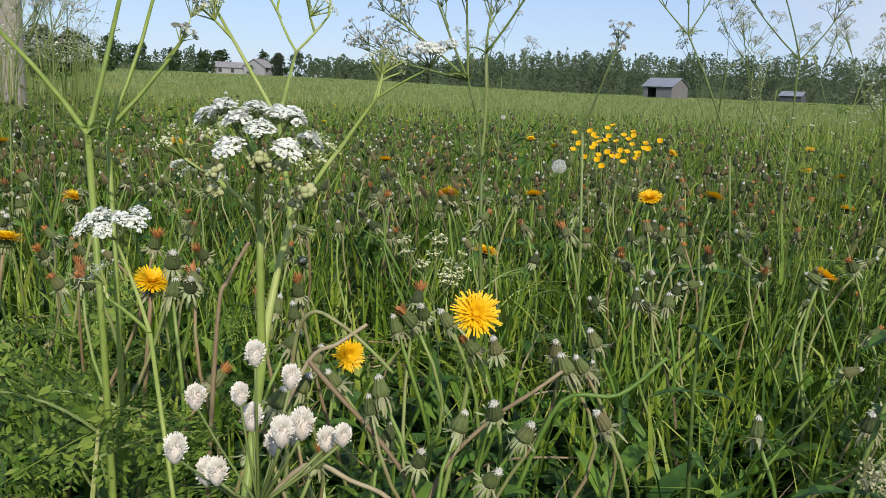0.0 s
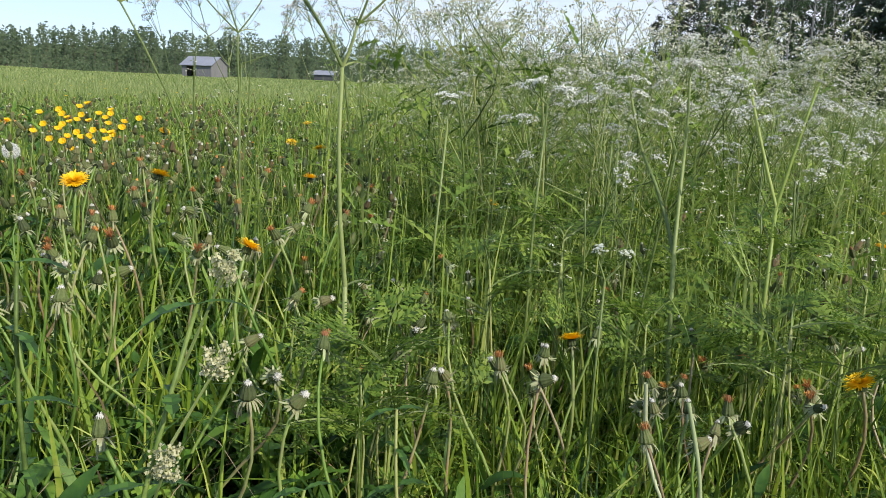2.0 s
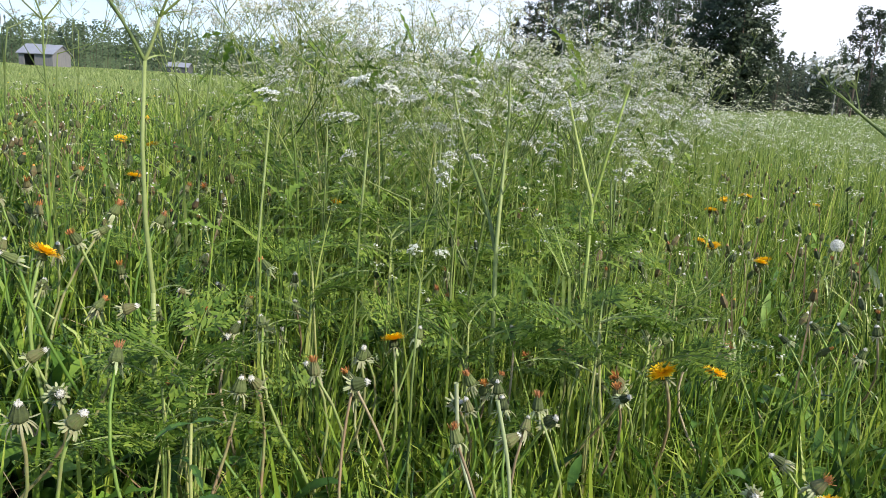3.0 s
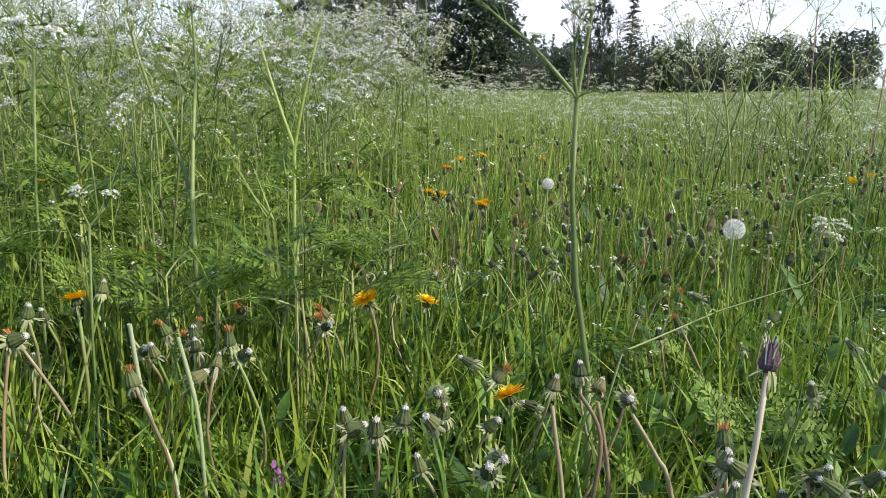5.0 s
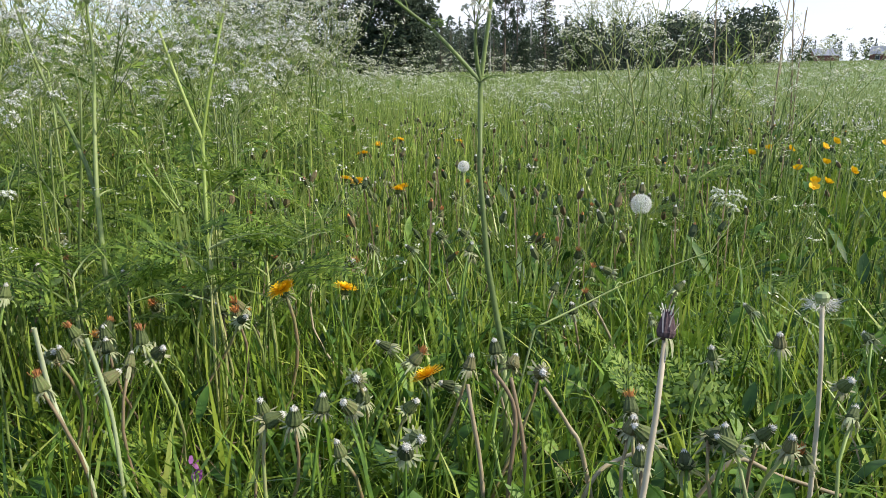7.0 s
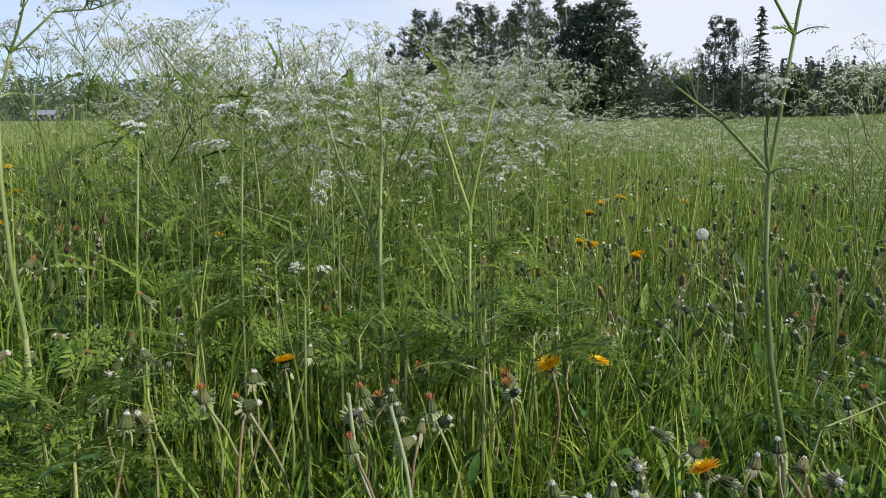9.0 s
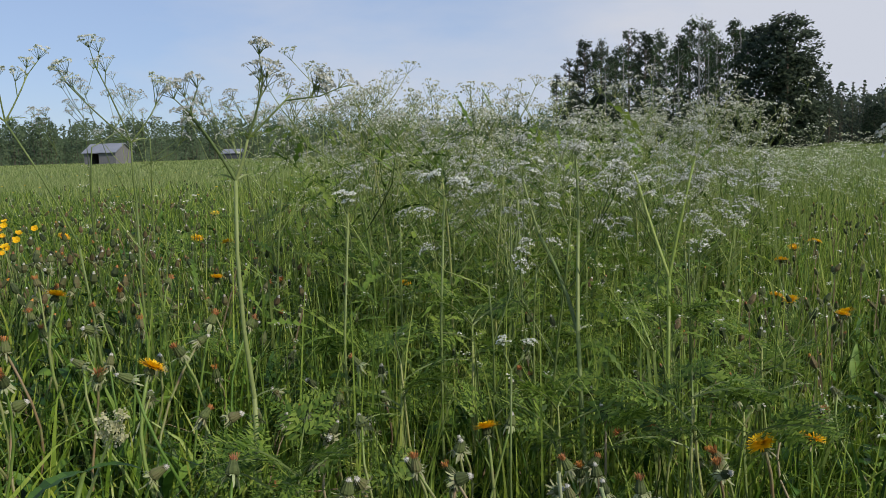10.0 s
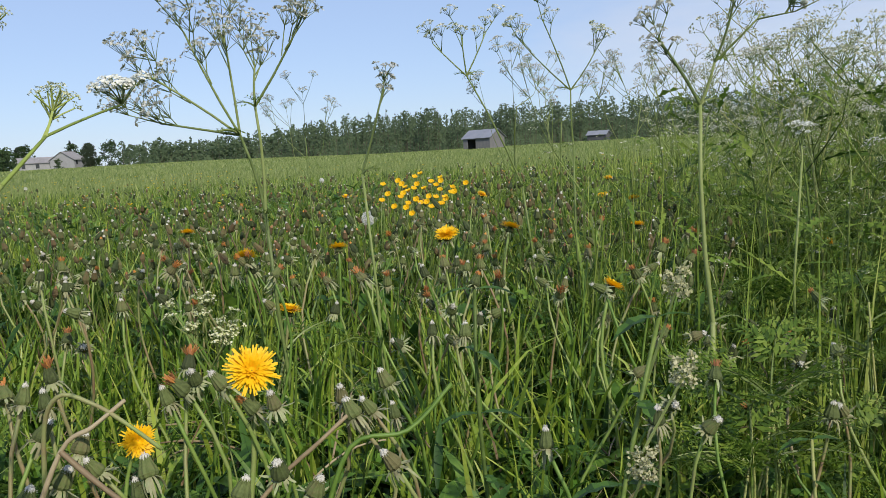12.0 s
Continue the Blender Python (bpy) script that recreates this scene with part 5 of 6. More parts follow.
WHITE_LACE = "flat lacy white umbel of cow parsley in full bloom"
lace_umbel("white_umbel", WHITE_LACE, (-0.082, 0.364, 0.578), (-0.1, -0.05, 1), 0.029,
           [(-0.109, 0.376, 0.602), (-0.093, 0.363, 0.601), (-0.086, 0.371, 0.606), (-0.081, 0.357, 0.598), (-0.067, 0.358, 0.604), (-0.093, 0.350, 0.590), (-0.068, 0.353, 0.590), (-0.064, 0.388, 0.591), (-0.101, 0.372, 0.606), (-0.076, 0.372, 0.604)], 0.0066, 150, 0.0012, 1)
lace_umbel("white_umbel", WHITE_LACE, (-0.251, 0.609, 0.492), (-0.05, -0.1, 1), 0.027, 11, 0.0078, 110, 0.0013, 2)
lace_umbel("white_umbel", WHITE_LACE, (-0.010, 0.600, 0.634), (-0.1, 0.0, 1), 0.021, 9, 0.006, 70, 0.0012, 3)
# small sprays and flat umbels low among the dandelions
SPRAY = "low spray of tiny greenish-white flowers on thin stalks"
forked_plant((0.05, 0.93, -0.02), [(0, (0.0, 0.935, 0.36)), (1, (-0.025, 0.925, 0.415)), (1, (0.0, 0.93, 0.42)), (1, (0.03, 0.94, 0.40)), (1, (0.015, 0.92, 0.385))], (2, 3, 4, 5), 61, M_CREAMY, SPRAY, 0.009, 5, 0.0012, 0, 0.0016, 6, 7, 0.22)
forked_plant((-0.46, 1.52, -0.02), [(0, (-0.46, 1.52, 0.40)), (1, (-0.49, 1.53, 0.425)), (1, (-0.43, 1.51, 0.42))], (2, 3), 62, M_WHITE, SPRAY, 0.013, 4, 0.002, 1, 0.003, 10, 8, 0.3)
# further out, against the sky
forked_plant((0.11, 1.37, -0.01), [(0, (0.072, 1.377, 0.502)), (1, (0.042, 1.378, 0.635)), (2, (-0.09, 1.36, 0.735)), (2, (-0.03, 1.355, 0.80)), (2, (0.03, 1.36, 0.80)), (1, (0.07, 1.37, 0.68)), (6, (0.16, 1.355, 0.825)), (6, (0.075, 1.37, 0.745)), (2, (-0.08, 1.366, 0.66))],
             (3, 4, 5, 7, 8, 9), 36, M_SEED, SEEDING, 0.026, 6, 0.0042, 3)
forked_plant((0.24, 1.31, -0.02), [(0, (0.23, 1.30, 0.56)), (1, (0.272, 1.301, 0.69))], (2,), 37, M_SEED, SEEDING, 0.018, 3, 0.003, 2)
forked_plant((0.74, 1.91, -0.02), [(0, (0.70, 1.92, 0.49)), (1, (0.578, 1.947, 0.77)), (2, (0.50, 1.955, 0.85)), (2, (0.567, 1.937, 0.87)), (2, (0.625, 1.92, 0.87))], (3, 4, 5), 38, M_WHITE, BLOOM, 0.022, 3, 0.0036, 3)
forked_plant((0.84, 1.87, -0.02), [(0, (0.823, 1.878, 0.581)), (1, (0.82, 1.875, 0.719)), (2, (0.755, 1.877, 0.89)), (2, (0.70, 1.90, 0.85)), (2, (0.875, 1.84, 0.81))], (3, 4, 5), 39, M_WHITE, BLOOM, 0.022, 3, 0.0036, 3)
forked_plant((0.79, 1.18, -0.1), [(0, (0.775, 1.175, 0.285)), (1, (0.78, 1.21, 0.64)), (2, (0.72, 1.233, 0.75)), (2, (0.798, 1.195, 0.706)), (4, (0.818, 1.169, 0.80)), (4, (0.848, 1.155, 0.765)), (6, (0.89, 1.12, 0.77))], (3, 5, 7), 40, M_SEED, SEEDING, 0.02, 5, 0.0056, 4)
forked_plant((1.40, 0.25, -0.17), [(0, (1.418, 0.263, 0.14)), (1, (1.469, 0.323, 0.526)), (2, (1.50, 0.31, 0.72)), (3, (1.46, 0.34, 0.79)), (3, (1.52, 0.30, 0.82)), (2, (1.438, 0.384, 0.60)), (6, (1.404, 0.439, 0.65)), (2, (1.465, 0.33, 0.595))], (4, 5, 7, 8), 41, M_SEED, SEEDING, 0.02, 4, 0.0066, 2)


def close_umbel():
    """An umbel of pinkish-white buds right beside the first standpoint."""
    rr = random.Random(3)
    ob = thing("budding_cow_parsley", "budding cow parsley with pinkish-white bud heads on thin rays", "cow parsley", "cow parsley plants")
    hub = Vector((-0.051, 0.222, 0.492))
    foot = Vector((-0.08, 0.24, -0.06))
    ob.location = foot
    s = Shape()
    s.tube([(0, 0, 0), (hub - foot) * 0.5 + Vector((-0.01, 0.015, 0)), hub - foot], [0.0024, 0.0018, 0.0011], 6)
    part("stem", s.mesh("stem", M_STALK, smooth=True), ob)
    for i in range(14):
        t = 2.4 * i
        q = math.sqrt((i + 0.5) / 14) * 0.027
        e = hub + Vector((math.cos(t) * q, math.sin(t) * q * 0.7, 0.008 + 0.044 * rr.random())) - foot
        s = Shape()
        s.tube([hub - foot, (hub - foot).lerp(e, 0.6) + Vector((0, 0, -0.001)), e], [0.0006, 0.0005, 0.0005], 4, 0)
        r = rr.uniform(0.0028, 0.0040)
        prof = [(0.2, -0.5), (0.6, -0.1), (0.82, 0.5), (0.7, 1.1), (0.3, 1.6)]
        k0 = len(s.v)
        s.lathe([(q * r * 0.9, z * r) for q, z in prof], 9, 0.05, 2)
        s.v[k0:] = [tuple(Vector(p) + e) for p in s.v[k0:]]
        for k in range(800):
            d = Vector((rr.gauss(0, 1), rr.gauss(0, 1), rr.gauss(1.0, 0.8))).normalized()
            c = e + Vector((0, 0, r * 0.7)) + Vector((d.x * 0.95, d.y * 0.95, d.z * 1.3)) * r * rr.uniform(0.5, 0.9)
            w = d.orthogonal().normalized() * rr.uniform(0.00014, 0.0003)
            tip = c + (d + Vector((0, 0, 0.5))) * r * rr.uniform(0.08, 0.28)
            s.face([c - w, c + w, tip + w * 0.6, tip - w * 0.6], 1)
        part("bud_head", s.mesh("bud_head", M_STALK, M_PINKWHITE, M_PINKBASE, smooth=True), ob)


close_umbel()

forked_plant((2.08, -0.25, -0.17), [(0, (2.153, -0.239, 0.615)), (1, (2.146, -0.191, 0.70)), (1, (2.17, -0.27, 0.80)), (2, (2.15, -0.14, 0.78))], (3, 4), 42, M_SEED, SEEDING, 0.02, 4, 0.0052, 2)
forked_plant((1.36, 0.26, -0.16), [(0, (1.438, 0.222, 0.177)), (1, (1.60, 0.135, 0.212)), (2, (1.771, 0.027, 0.241)), (3, (1.849, 0.002, 0.285)), (3, (1.86, 0.04, 0.30))], (4, 5), 43, M_WHITE, "leaning cow parsley with a small white umbel", 0.016, 2, 0.0024, 1)
forked_plant((1.27, 0.88, -0.16), [(0, (1.344, 0.987, 0.333)), (1, (1.379, 1.121, 0.507)), (1, (1.418, 1.051, 0.535)), (2, (1.36, 1.16, 0.66)), (3, (1.44, 1.08, 0.68))], (4, 5), 44, M_SEED, SEEDING, 0.018, 3, 0.0058, 2)
forked_plant((1.51, 0.89, -0.16), [(0, (1.556, 0.938, 0.418)), (1, (1.53, 1.0, 0.62)), (1, (1.63, 0.93, 0.66))], (2, 3), 45, M_SEED, SEEDING, 0.018, 3, 0.005, 2, green=M_SUNSTALK)


def weed_thicket(x, y, count, height, spread, seed):
    """A clump of tall stems with narrow upright leaves."""
    rr = random.Random(seed)
    ob = thing("tall_weed_clump", "clump of tall yellow-green weeds with narrow upright leaves", "weeds")
    ob.location = (x, y, float(ground_z(x, y)))
    for i in range(count):
        foot = Vector((rr.gauss(0, spread), rr.gauss(0, spread), 0))
        top = foot + Vector((rr.gauss(0, 0.05), rr.gauss(0, 0.05), height * rr.uniform(0.7, 1.05)))
        s = Shape()
        s.tube([foot, foot.lerp(top, 0.5) + Vector((rr.uniform(-0.02, 0.02), rr.uniform(-0.02, 0.02), 0)), top], [0.006, 0.005, 0.003], 5)
        part("stem", s.mesh("stem", M_STANDSTALK, smooth=True), ob)
        s = Shape()
        for k in range(26):
            u = rr.uniform(0.3, 1.0)
            t = rr.uniform(0, 6.28)
            out, side = Vector((math.cos(t), math.sin(t), rr.uniform(0.3, 1.6))).normalized(), Vector((-math.sin(t), math.cos(t), 0))
            s.strap(foot.lerp(top, u), out, side, rr.uniform(0.05, 0.13), rr.uniform(0.007, 0.014), rr.uniform(-0.5, 0.1), 0, 3)
        part("leaves", s.mesh("leaves", M_TALL), ob)


weed_thicket(5.75, 0.45, 14, 0.92, 0.10, 51)
weed_thicket(5.6, 0.75, 7, 0.8, 0.07, 52)
for x, y, dx, dy, h, r in ((5.85, 0.22, 0.10, -0.05, 1.25, 0.007), (5.9, 0.1, -0.04, 0.05, 1.15, 0.006), (7.0, 0.15, 0.1, -0.03, 1.15, 0.007), (5.6, 0.55, 0.05, 0.02, 1.2, 0.006)):
    s = Shape()
    g = float(ground_z(x, y))
    s.tube([(x, y, g), (x + 0.3 * dx, y + 0.3 * dy, g + h * 0.5), (x + dx, y + dy, g + h)], [r, r * 0.8, r * 0.5], 6)
    for k in range(5):
        u, t = 0.55 + 0.09 * k, 2.4 * k
        p = Vector((x + u * dx, y + u * dy, g + h * u))
        s.tube([p, p + Vector((0.07 * math.cos(t), 0.07 * math.sin(t), 0.12))], [r * 0.4, r * 0.25], 4)
    tagged(new("dead_weed_stalk", s.mesh("dead_weed_stalk", M_DRYSTALK, smooth=True)), "tall bare brown stalk of last year's weed", "stalk", "dead weed stalks")

# single white umbels inside the stand
FLAT = "slender cow parsley with a flat white umbel inside the stand"
forked_plant((1.18, 1.19, -0.16), [(0, (1.212, 1.215, 0.59)), (1, (1.20, 1.225, 0.605)), (1, (1.23, 1.205, 0.60))], (2, 3), 71, M_NEARWHITE, FLAT, 0.013, 3, 0.0032, 1, 0.0028, 12, 8, 0.32)
forked_plant((1.05, 1.31, -0.14), [(0, (1.068, 1.345, 0.53)), (1, (1.07, 1.35, 0.56))], (2,), 72, M_NEARWHITE, FLAT, 0.012, 3, 0.003, 1, 0.0028, 11, 8, 0.32)
forked_plant((1.04, 0.84, -0.15), [(0, (1.055, 0.86, 0.34)), (1, (1.045, 0.865, 0.37)), (1, (1.075, 0.85, 0.365))], (2, 3), 73, M_WHITE, FLAT, 0.010, 2, 0.0024, 0, 0.0022, 9, 7, 0.3)
forked_plant((1.62, 1.45, -0.16), [(0, (1.66, 1.48, 0.55)), (1, (1.62, 1.50, 0.60)), (1, (1.70, 1.46, 0.61))], (2, 3), 74, M_NEARWHITE, FLAT, 0.014, 3, 0.0032, 1, 0.003, 11, 8, 0.32)

# single plants that stand free: x, y, height, turn
SINGLE = [(1.02, 2.45, 0.84, 80), (1.2, 2.0, 0.9, 200), (-0.95, 1.7, 0.85, 60), (-1.2, 2.2, 0.85, 100), (1.5, 1.3, 0.86, 40), (1.72, 0.98, 0.8, 10)]
set_plants(SEEDY, SINGLE)
set_plants(SEEDY, [(0.95, 2.7, 0.92, 140), (1.5, 3.9, 1.0, 70), (1.75, 3.5, 0.98, 190), (0.25, 3.3, 0.86, 230)])


def parsley_stand():
    places = []
    for count, r0, r1, az0, az1, k0, k1 in ((12, 3.4, 5.0, 33, 46, 0.78, 0.94), (24, 3.4, 6.0, 44, 63, 0.84, 1.02), (9, 4.2, 7.0, -31, -25, 1.1, 1.35), (7, 2.6, 3.2, 80, 87, 0.85, 1.05), (9, 2.8, 4.5, 72, 100, 0.6, 0.85), (21, 3.6, 6.8, 63, 102, 0.66, 0.98), (6, 2.6, 3.3, 37, 42, 0.88, 1.0), (8, 2.2, 4.5, -40, -30, 0.85, 1.0)):
        x, y = sector(count, r0, r1, az0, az1)
        for px, py in zip(x, y):
            places.append((px, py, rnd.uniform(k0, k1), rnd.uniform(0, 360)))
    # the nearer ones stand in groups with gaps between them
    for az, r, count in ((31, 2.9, 3), (37.5, 2.6, 5), (40, 3.1, 3), (43.5, 2.6, 5), (45.5, 2.3, 3), (47, 2.9, 4), (51, 3.3, 5), (54, 3.0, 4), (57.5, 3.6, 5), (60.5, 4.2, 4)):
        for i in range(count):
            places.append((r * math.sin(radians(az)) + rnd.gauss(0, 0.13), r * math.cos(radians(az)) + rnd.gauss(0, 0.13), rnd.uniform(0.78, 1.03), rnd.uniform(0, 360)))
    # shorter ones between and before them
    x, y = sector(26, 2.3, 4.4, 34, 60)
    for px, py in zip(x, y):
        places.append((px, py, rnd.uniform(0.6, 0.82), rnd.uniform(0, 360)))
    set_plants(TALL + TALL[:3] + SEEDY[:1], places)
    x, y = sector(8, 1.65, 2.4, 33, 60)
    set_plants(SEEDY, [(px, py, rnd.uniform(0.72, 0.9), rnd.uniform(0, 360)) for px, py in zip(x, y)])


parsley_stand()
retire(TALL + SEEDY)


M_FARWHITE = plant("far_floret", [(0.20, 0.26, 0.10), (0.36, 0.40, 0.21), (0.60, 0.60, 0.46), (0.82, 0.81, 0.74)], 0.3, 0.7, 200)


def far_parsley():
    """Cow parsley too far off to pick apart, as real stalks and florets in one mesh."""
    rr = random.Random(77)
    s = Shape()
    for count, r0, r1, az0, az1, h0, h1, fl in (
            (100, 4.5, 8.0, 27, 64, 0.7, 1.0, 0.0055), (150, 4.2, 10.0, 46, 66, 0.6, 0.9, 0.006), (34, 1.5, 2.6, 24, 66, 0.4, 0.7, 0.0026), (190, 2.6, 5.0, 28, 64, 0.5, 0.85, 0.0036), (16, 1.8, 3.2, 66, 100, 0.3, 0.5, 0.0028), (240, 8, 16, 28, 67, 0.7, 1.0, 0.009), (160, 16, 34, 38, 96, 0.5, 0.85, 0.014), (190, 5, 14, 64, 104, 0.5, 0.98, 0.006), (170, 4.2, 10, 54, 80, 0.45, 0.72, 0.0055), (150, 3.4, 8, 78, 106, 0.35, 0.62, 0.005), (380, 5, 13, -42, -23, 0.8, 1.15, 0.008)):
        x, y = sector(count, r0, r1, az0, az1)
        for px, py in zip(x, y):
            g, h, near = float(ground_z(px, py)), rr.uniform(h0, h1), 0.011 if r1 < 5.1 else 0.034
            p, top = Vector((px, py, g)), Vector((px + rr.uniform(-0.06, 0.06), py + rr.uniform(-0.06, 0.06), g + h * 0.72))
            s.tube([p, top], [0.004, 0.003], 3, 0, False)
            for i in range(5):
                t = rr.uniform(0, 6.28)
                e = top + Vector((math.cos(t), math.sin(t), 0)) * rr.uniform(0.04, 0.2) + Vector((0, 0, h * rr.uniform(0.08, 0.28)))
                w = Vector((-math.sin(t), math.cos(t), 0)) * 0.0016
                s.face([top - w, top + w, e])
                for k in range(11):
                    q, z = rr.uniform(0, 6.28), math.sqrt(rr.random())
                    c = e + Vector((math.cos(q) * z, math.sin(q) * z, 0)) * near + Vector((0, 0, rr.uniform(0, 0.6 * near)))
                    d = rr.uniform(0, 6.28)
                    a, b = Vector((math.cos(d), math.sin(d), rr.uniform(-0.6, 0.6))) * fl, Vector((-math.sin(d), math.cos(d), rr.uniform(-0.6, 0.6))) * fl * 0.8
                    s.face([c - a, c - b, c + a, c + b], 1)
    tagged(new("distant_cow_parsley", s.mesh("distant_cow_parsley", M_STANDSTALK, M_FARWHITE)), "hazy white stand of cow parsley along the meadow edge", "cow parsley", kind="stuff")


far_parsley()


# ---------------------------------------------------------------- low leaves
def leaf_clump(x, y, z, count, length, seed):
    """Feathery leaves that spread from one short stem."""
    rr = random.Random(seed)
    ob = thing("feathery_leaf_clump", "clump of fresh green feathery cow parsley leaves", "leaves", "clumps of feathery leaves")
    g = float(ground_z(x, y))
    ob.location = (x, y, g)
    for i in range(count):
        m = pose(0, 0, 0, rr.uniform(-25, 25), -rr.uniform(5, 40), 360 * i / count + rr.uniform(-20, 20))
        up = Vector((0, 0, z - g - rr.uniform(0.0, 0.12)))
        s = Shape()
        s.tube([Vector((0, 0, 0)), up * 0.6 + Vector((rr.uniform(-0.02, 0.02), rr.uniform(-0.02, 0.02), 0)), up], [0.0024, 0.002, 0.0016], 5)
        part("leaf", feather_leaf(length * rr.uniform(0.8, 1.2), seed * 17 + i, 9), ob, "", Matrix.Translation(up) @ m)
        part("leaf_stalk", s.mesh("leaf_stalk", M_STANDSTALK, smooth=True), ob)


for i, (x, y, z) in enumerate([(0.76, 1.00, 0.23), (0.70, 0.96, 0.24), (1.32, 0.72, 0.30), (1.42, 0.69, 0.27), (1.25, 0.95, 0.24), (1.05, 1.15, 0.3), (-0.33, 0.74, 0.28), (1.28, 1.22, 0.36), (1.62, 0.98, 0.34), (1.75, 0.85, 0.28)]):
    leaf_clump(x, y, z, 7, 0.17, 40 + i)


def low_leaves():
    kinds = [feather_leaf(0.2, 800 + i, 7) for i in range(5)]
    vs, ts, k = [], [], 0
    for count, r0, r1, az0, az1, top in ((14, 0.95, 1.5, 36, 66, 0.2), (90, 1.4, 2.8, 24, 66, 0.36), (40, 2.6, 4.2, 26, 62, 0.55), (40, 0.6, 1.3, -42, -10, 0.26), (34, 0.9, 2.4, 62, 96, 0.22)):
        x, y = sector(count, r0, r1, az0, az1)
        for px, py in zip(x, y):
            me = kinds[rnd.randrange(5)]
            m = Matrix.Translation((px, py, float(ground_z(px, py)) + rnd.uniform(0.04, top))) @ pose(0, 0, 0, rnd.uniform(-50, 50), rnd.uniform(-65, 5), rnd.uniform(0, 360)) @ Matrix.Scale(rnd.uniform(0.55, 1.1), 4)
            me.calc_loop_triangles()
            co = np.empty(len(me.vertices) * 3, np.float32)
            me.vertices.foreach_get("co", co)
            co = co.reshape(-1, 3) @ np.array(m.to_3x3()).T + np.array(m.translation)
            tri = np.empty(len(me.loop_triangles) * 3, np.int32)
            me.loop_triangles.foreach_get("vertices", tri)
            vs.append(co)
            ts.append(tri.reshape(-1, 3) + k)
            k += len(co)
    tagged(new("feathery_leaves", big_mesh("feathery_leaves", np.concatenate(vs), np.concatenate(ts), M_FERN)), "low feathery cow parsley leaves among the grass", "leaves", kind="stuff")
    bits = []
    for plants, r0, r1, az0, az1, each in ((100, 0.7, 1.5, 30, 112, 8), (250, 0.7, 1.5, -42, 34, 9), (130, 1.5, 3.0, 30, 112, 7), (240, 1.5, 3.0, -42, 30, 7), (100, 3.0, 5.0, -42, 40, 5), (110, 0.7, 1.15, -5, 40, 10)):
        x, y = sector(plants, r0, r1, az0, az1)
        keep = clear_of_path(x, y, 0.5)
        x, y = np.repeat(x[keep], each), np.repeat(y[keep], each)
        n = len(x)
        bits.append(leaves_at(x, y, ground_z(x, y), rng.uniform(0.09, 0.21, n), rng.uniform(0.018, 0.038, n), rng.uniform(0.2, 1.2, n), rng.uniform(0.3, 1.0, n), 9, 0.4))
    v, t = join(bits)
    tagged(new("dandelion_leaves", big_mesh("dandelion_leaves", v, t, M_BROAD)), "broad toothed dandelion leaves at the foot of the grass", "leaves", kind="stuff")
    bits = []
    for plants, r0, r1, az0, az1, each in ((55, 0.9, 1.5, 22, 66, 6), (26, 0.8, 1.4, -30, 22, 5), (55, 1.0, 1.9, 60, 100, 6), (70, 1.5, 2.6, 24, 96, 5)):
        x, y = sector(plants, r0, r1, az0, az1)
        keep = clear_of_path(x, y, 0.55)
        x, y = np.repeat(x[keep], each), np.repeat(y[keep], each)
        n = len(x)
        bits.append(leaves_at(x + rng.normal(0, 0.015, n), y + rng.normal(0, 0.015, n), ground_z(x, y) + rng.uniform(0.01, 0.09, n), rng.uniform(0.06, 0.125, n), rng.uniform(0.016, 0.03, n), rng.uniform(0.2, 1.3, n), rng.uniform(0.4, 1.1, n), 9, 0.6))
    v, t = join(bits)
    tagged(new("fresh_dandelion_leaves", big_mesh("fresh_dandelion_leaves", v, t, M_FRESH)), "fresh bright green toothed dandelion leaves", "leaves", kind="stuff")
    bits = []
    for count, r0, r1, az0, az1, top, rows, wide in ((1700, 1.7, 3.4, 26, 64, 0.5, 13, 0.6), (2600, 2.3, 4.6, 32, 60, 0.9, 9, 0.55), (2200, 4.0, 6.5, 28, 62, 0.85, 6, 0.8), (450, 2.2, 3.8, 35, 49, 0.95, 9, 0.5), (1100, 6.0, 11.0, 25, 66, 0.6, 6, 1.2)):
        x, y = sector(count, r0, r1, az0, az1)
        # thick in the middle of the stand, thinning out towards its edges
        keep = rng.random(count) < np.sin(np.pi * (np.degrees(np.arctan2(x, y)) - az0) / (az1 - az0)) ** 0.7
        x, y = x[keep], y[keep]
        n = len(x)
        big = r0 ** 0.4
        bits.append(leaves_at(x, y, ground_z(x, y) + 0.08 + (top - 0.08) * rng.random(n) ** 1.3, rng.uniform(0.05, 0.11, n) * big, rng.uniform(0.014, 0.032, n) * big * wide, rng.uniform(-0.2, 1.3, n), rng.uniform(0.1, 0.9, n), rows, 0.78))
    v, t = join(bits)
    tagged(new("parsley_foliage", big_mesh("parsley_foliage", v, t, M_FERN)), "divided green foliage inside the stand of cow parsley", "leaves", kind="stuff")
    bits = []
    for plants, r0, r1, az0, az1, each, top in ((190, 0.9, 1.8, 44, 110, 7, 0.14), (50, 1.2, 1.8, 22, 44, 6, 0.14), (70, 0.7, 1.8, -40, 22, 7, 0.12), (380, 1.8, 3.6, 26, 110, 6, 0.24), (330, 1.8, 3.6, -40, 26, 7, 0.24), (420, 3.6, 7.0, -40, 10, 6, 0.34), (400, 3.6, 6.5, 10, 110, 5, 0.3), (160, 1.0, 2.4, 55, 98, 8, 0.2)):
        x, y = sector(plants, r0, r1, az0, az1)
        keep = clear_of_path(x, y, 0.5)
        x, y = np.repeat(x[keep], each), np.repeat(y[keep], each)
        n = len(x)
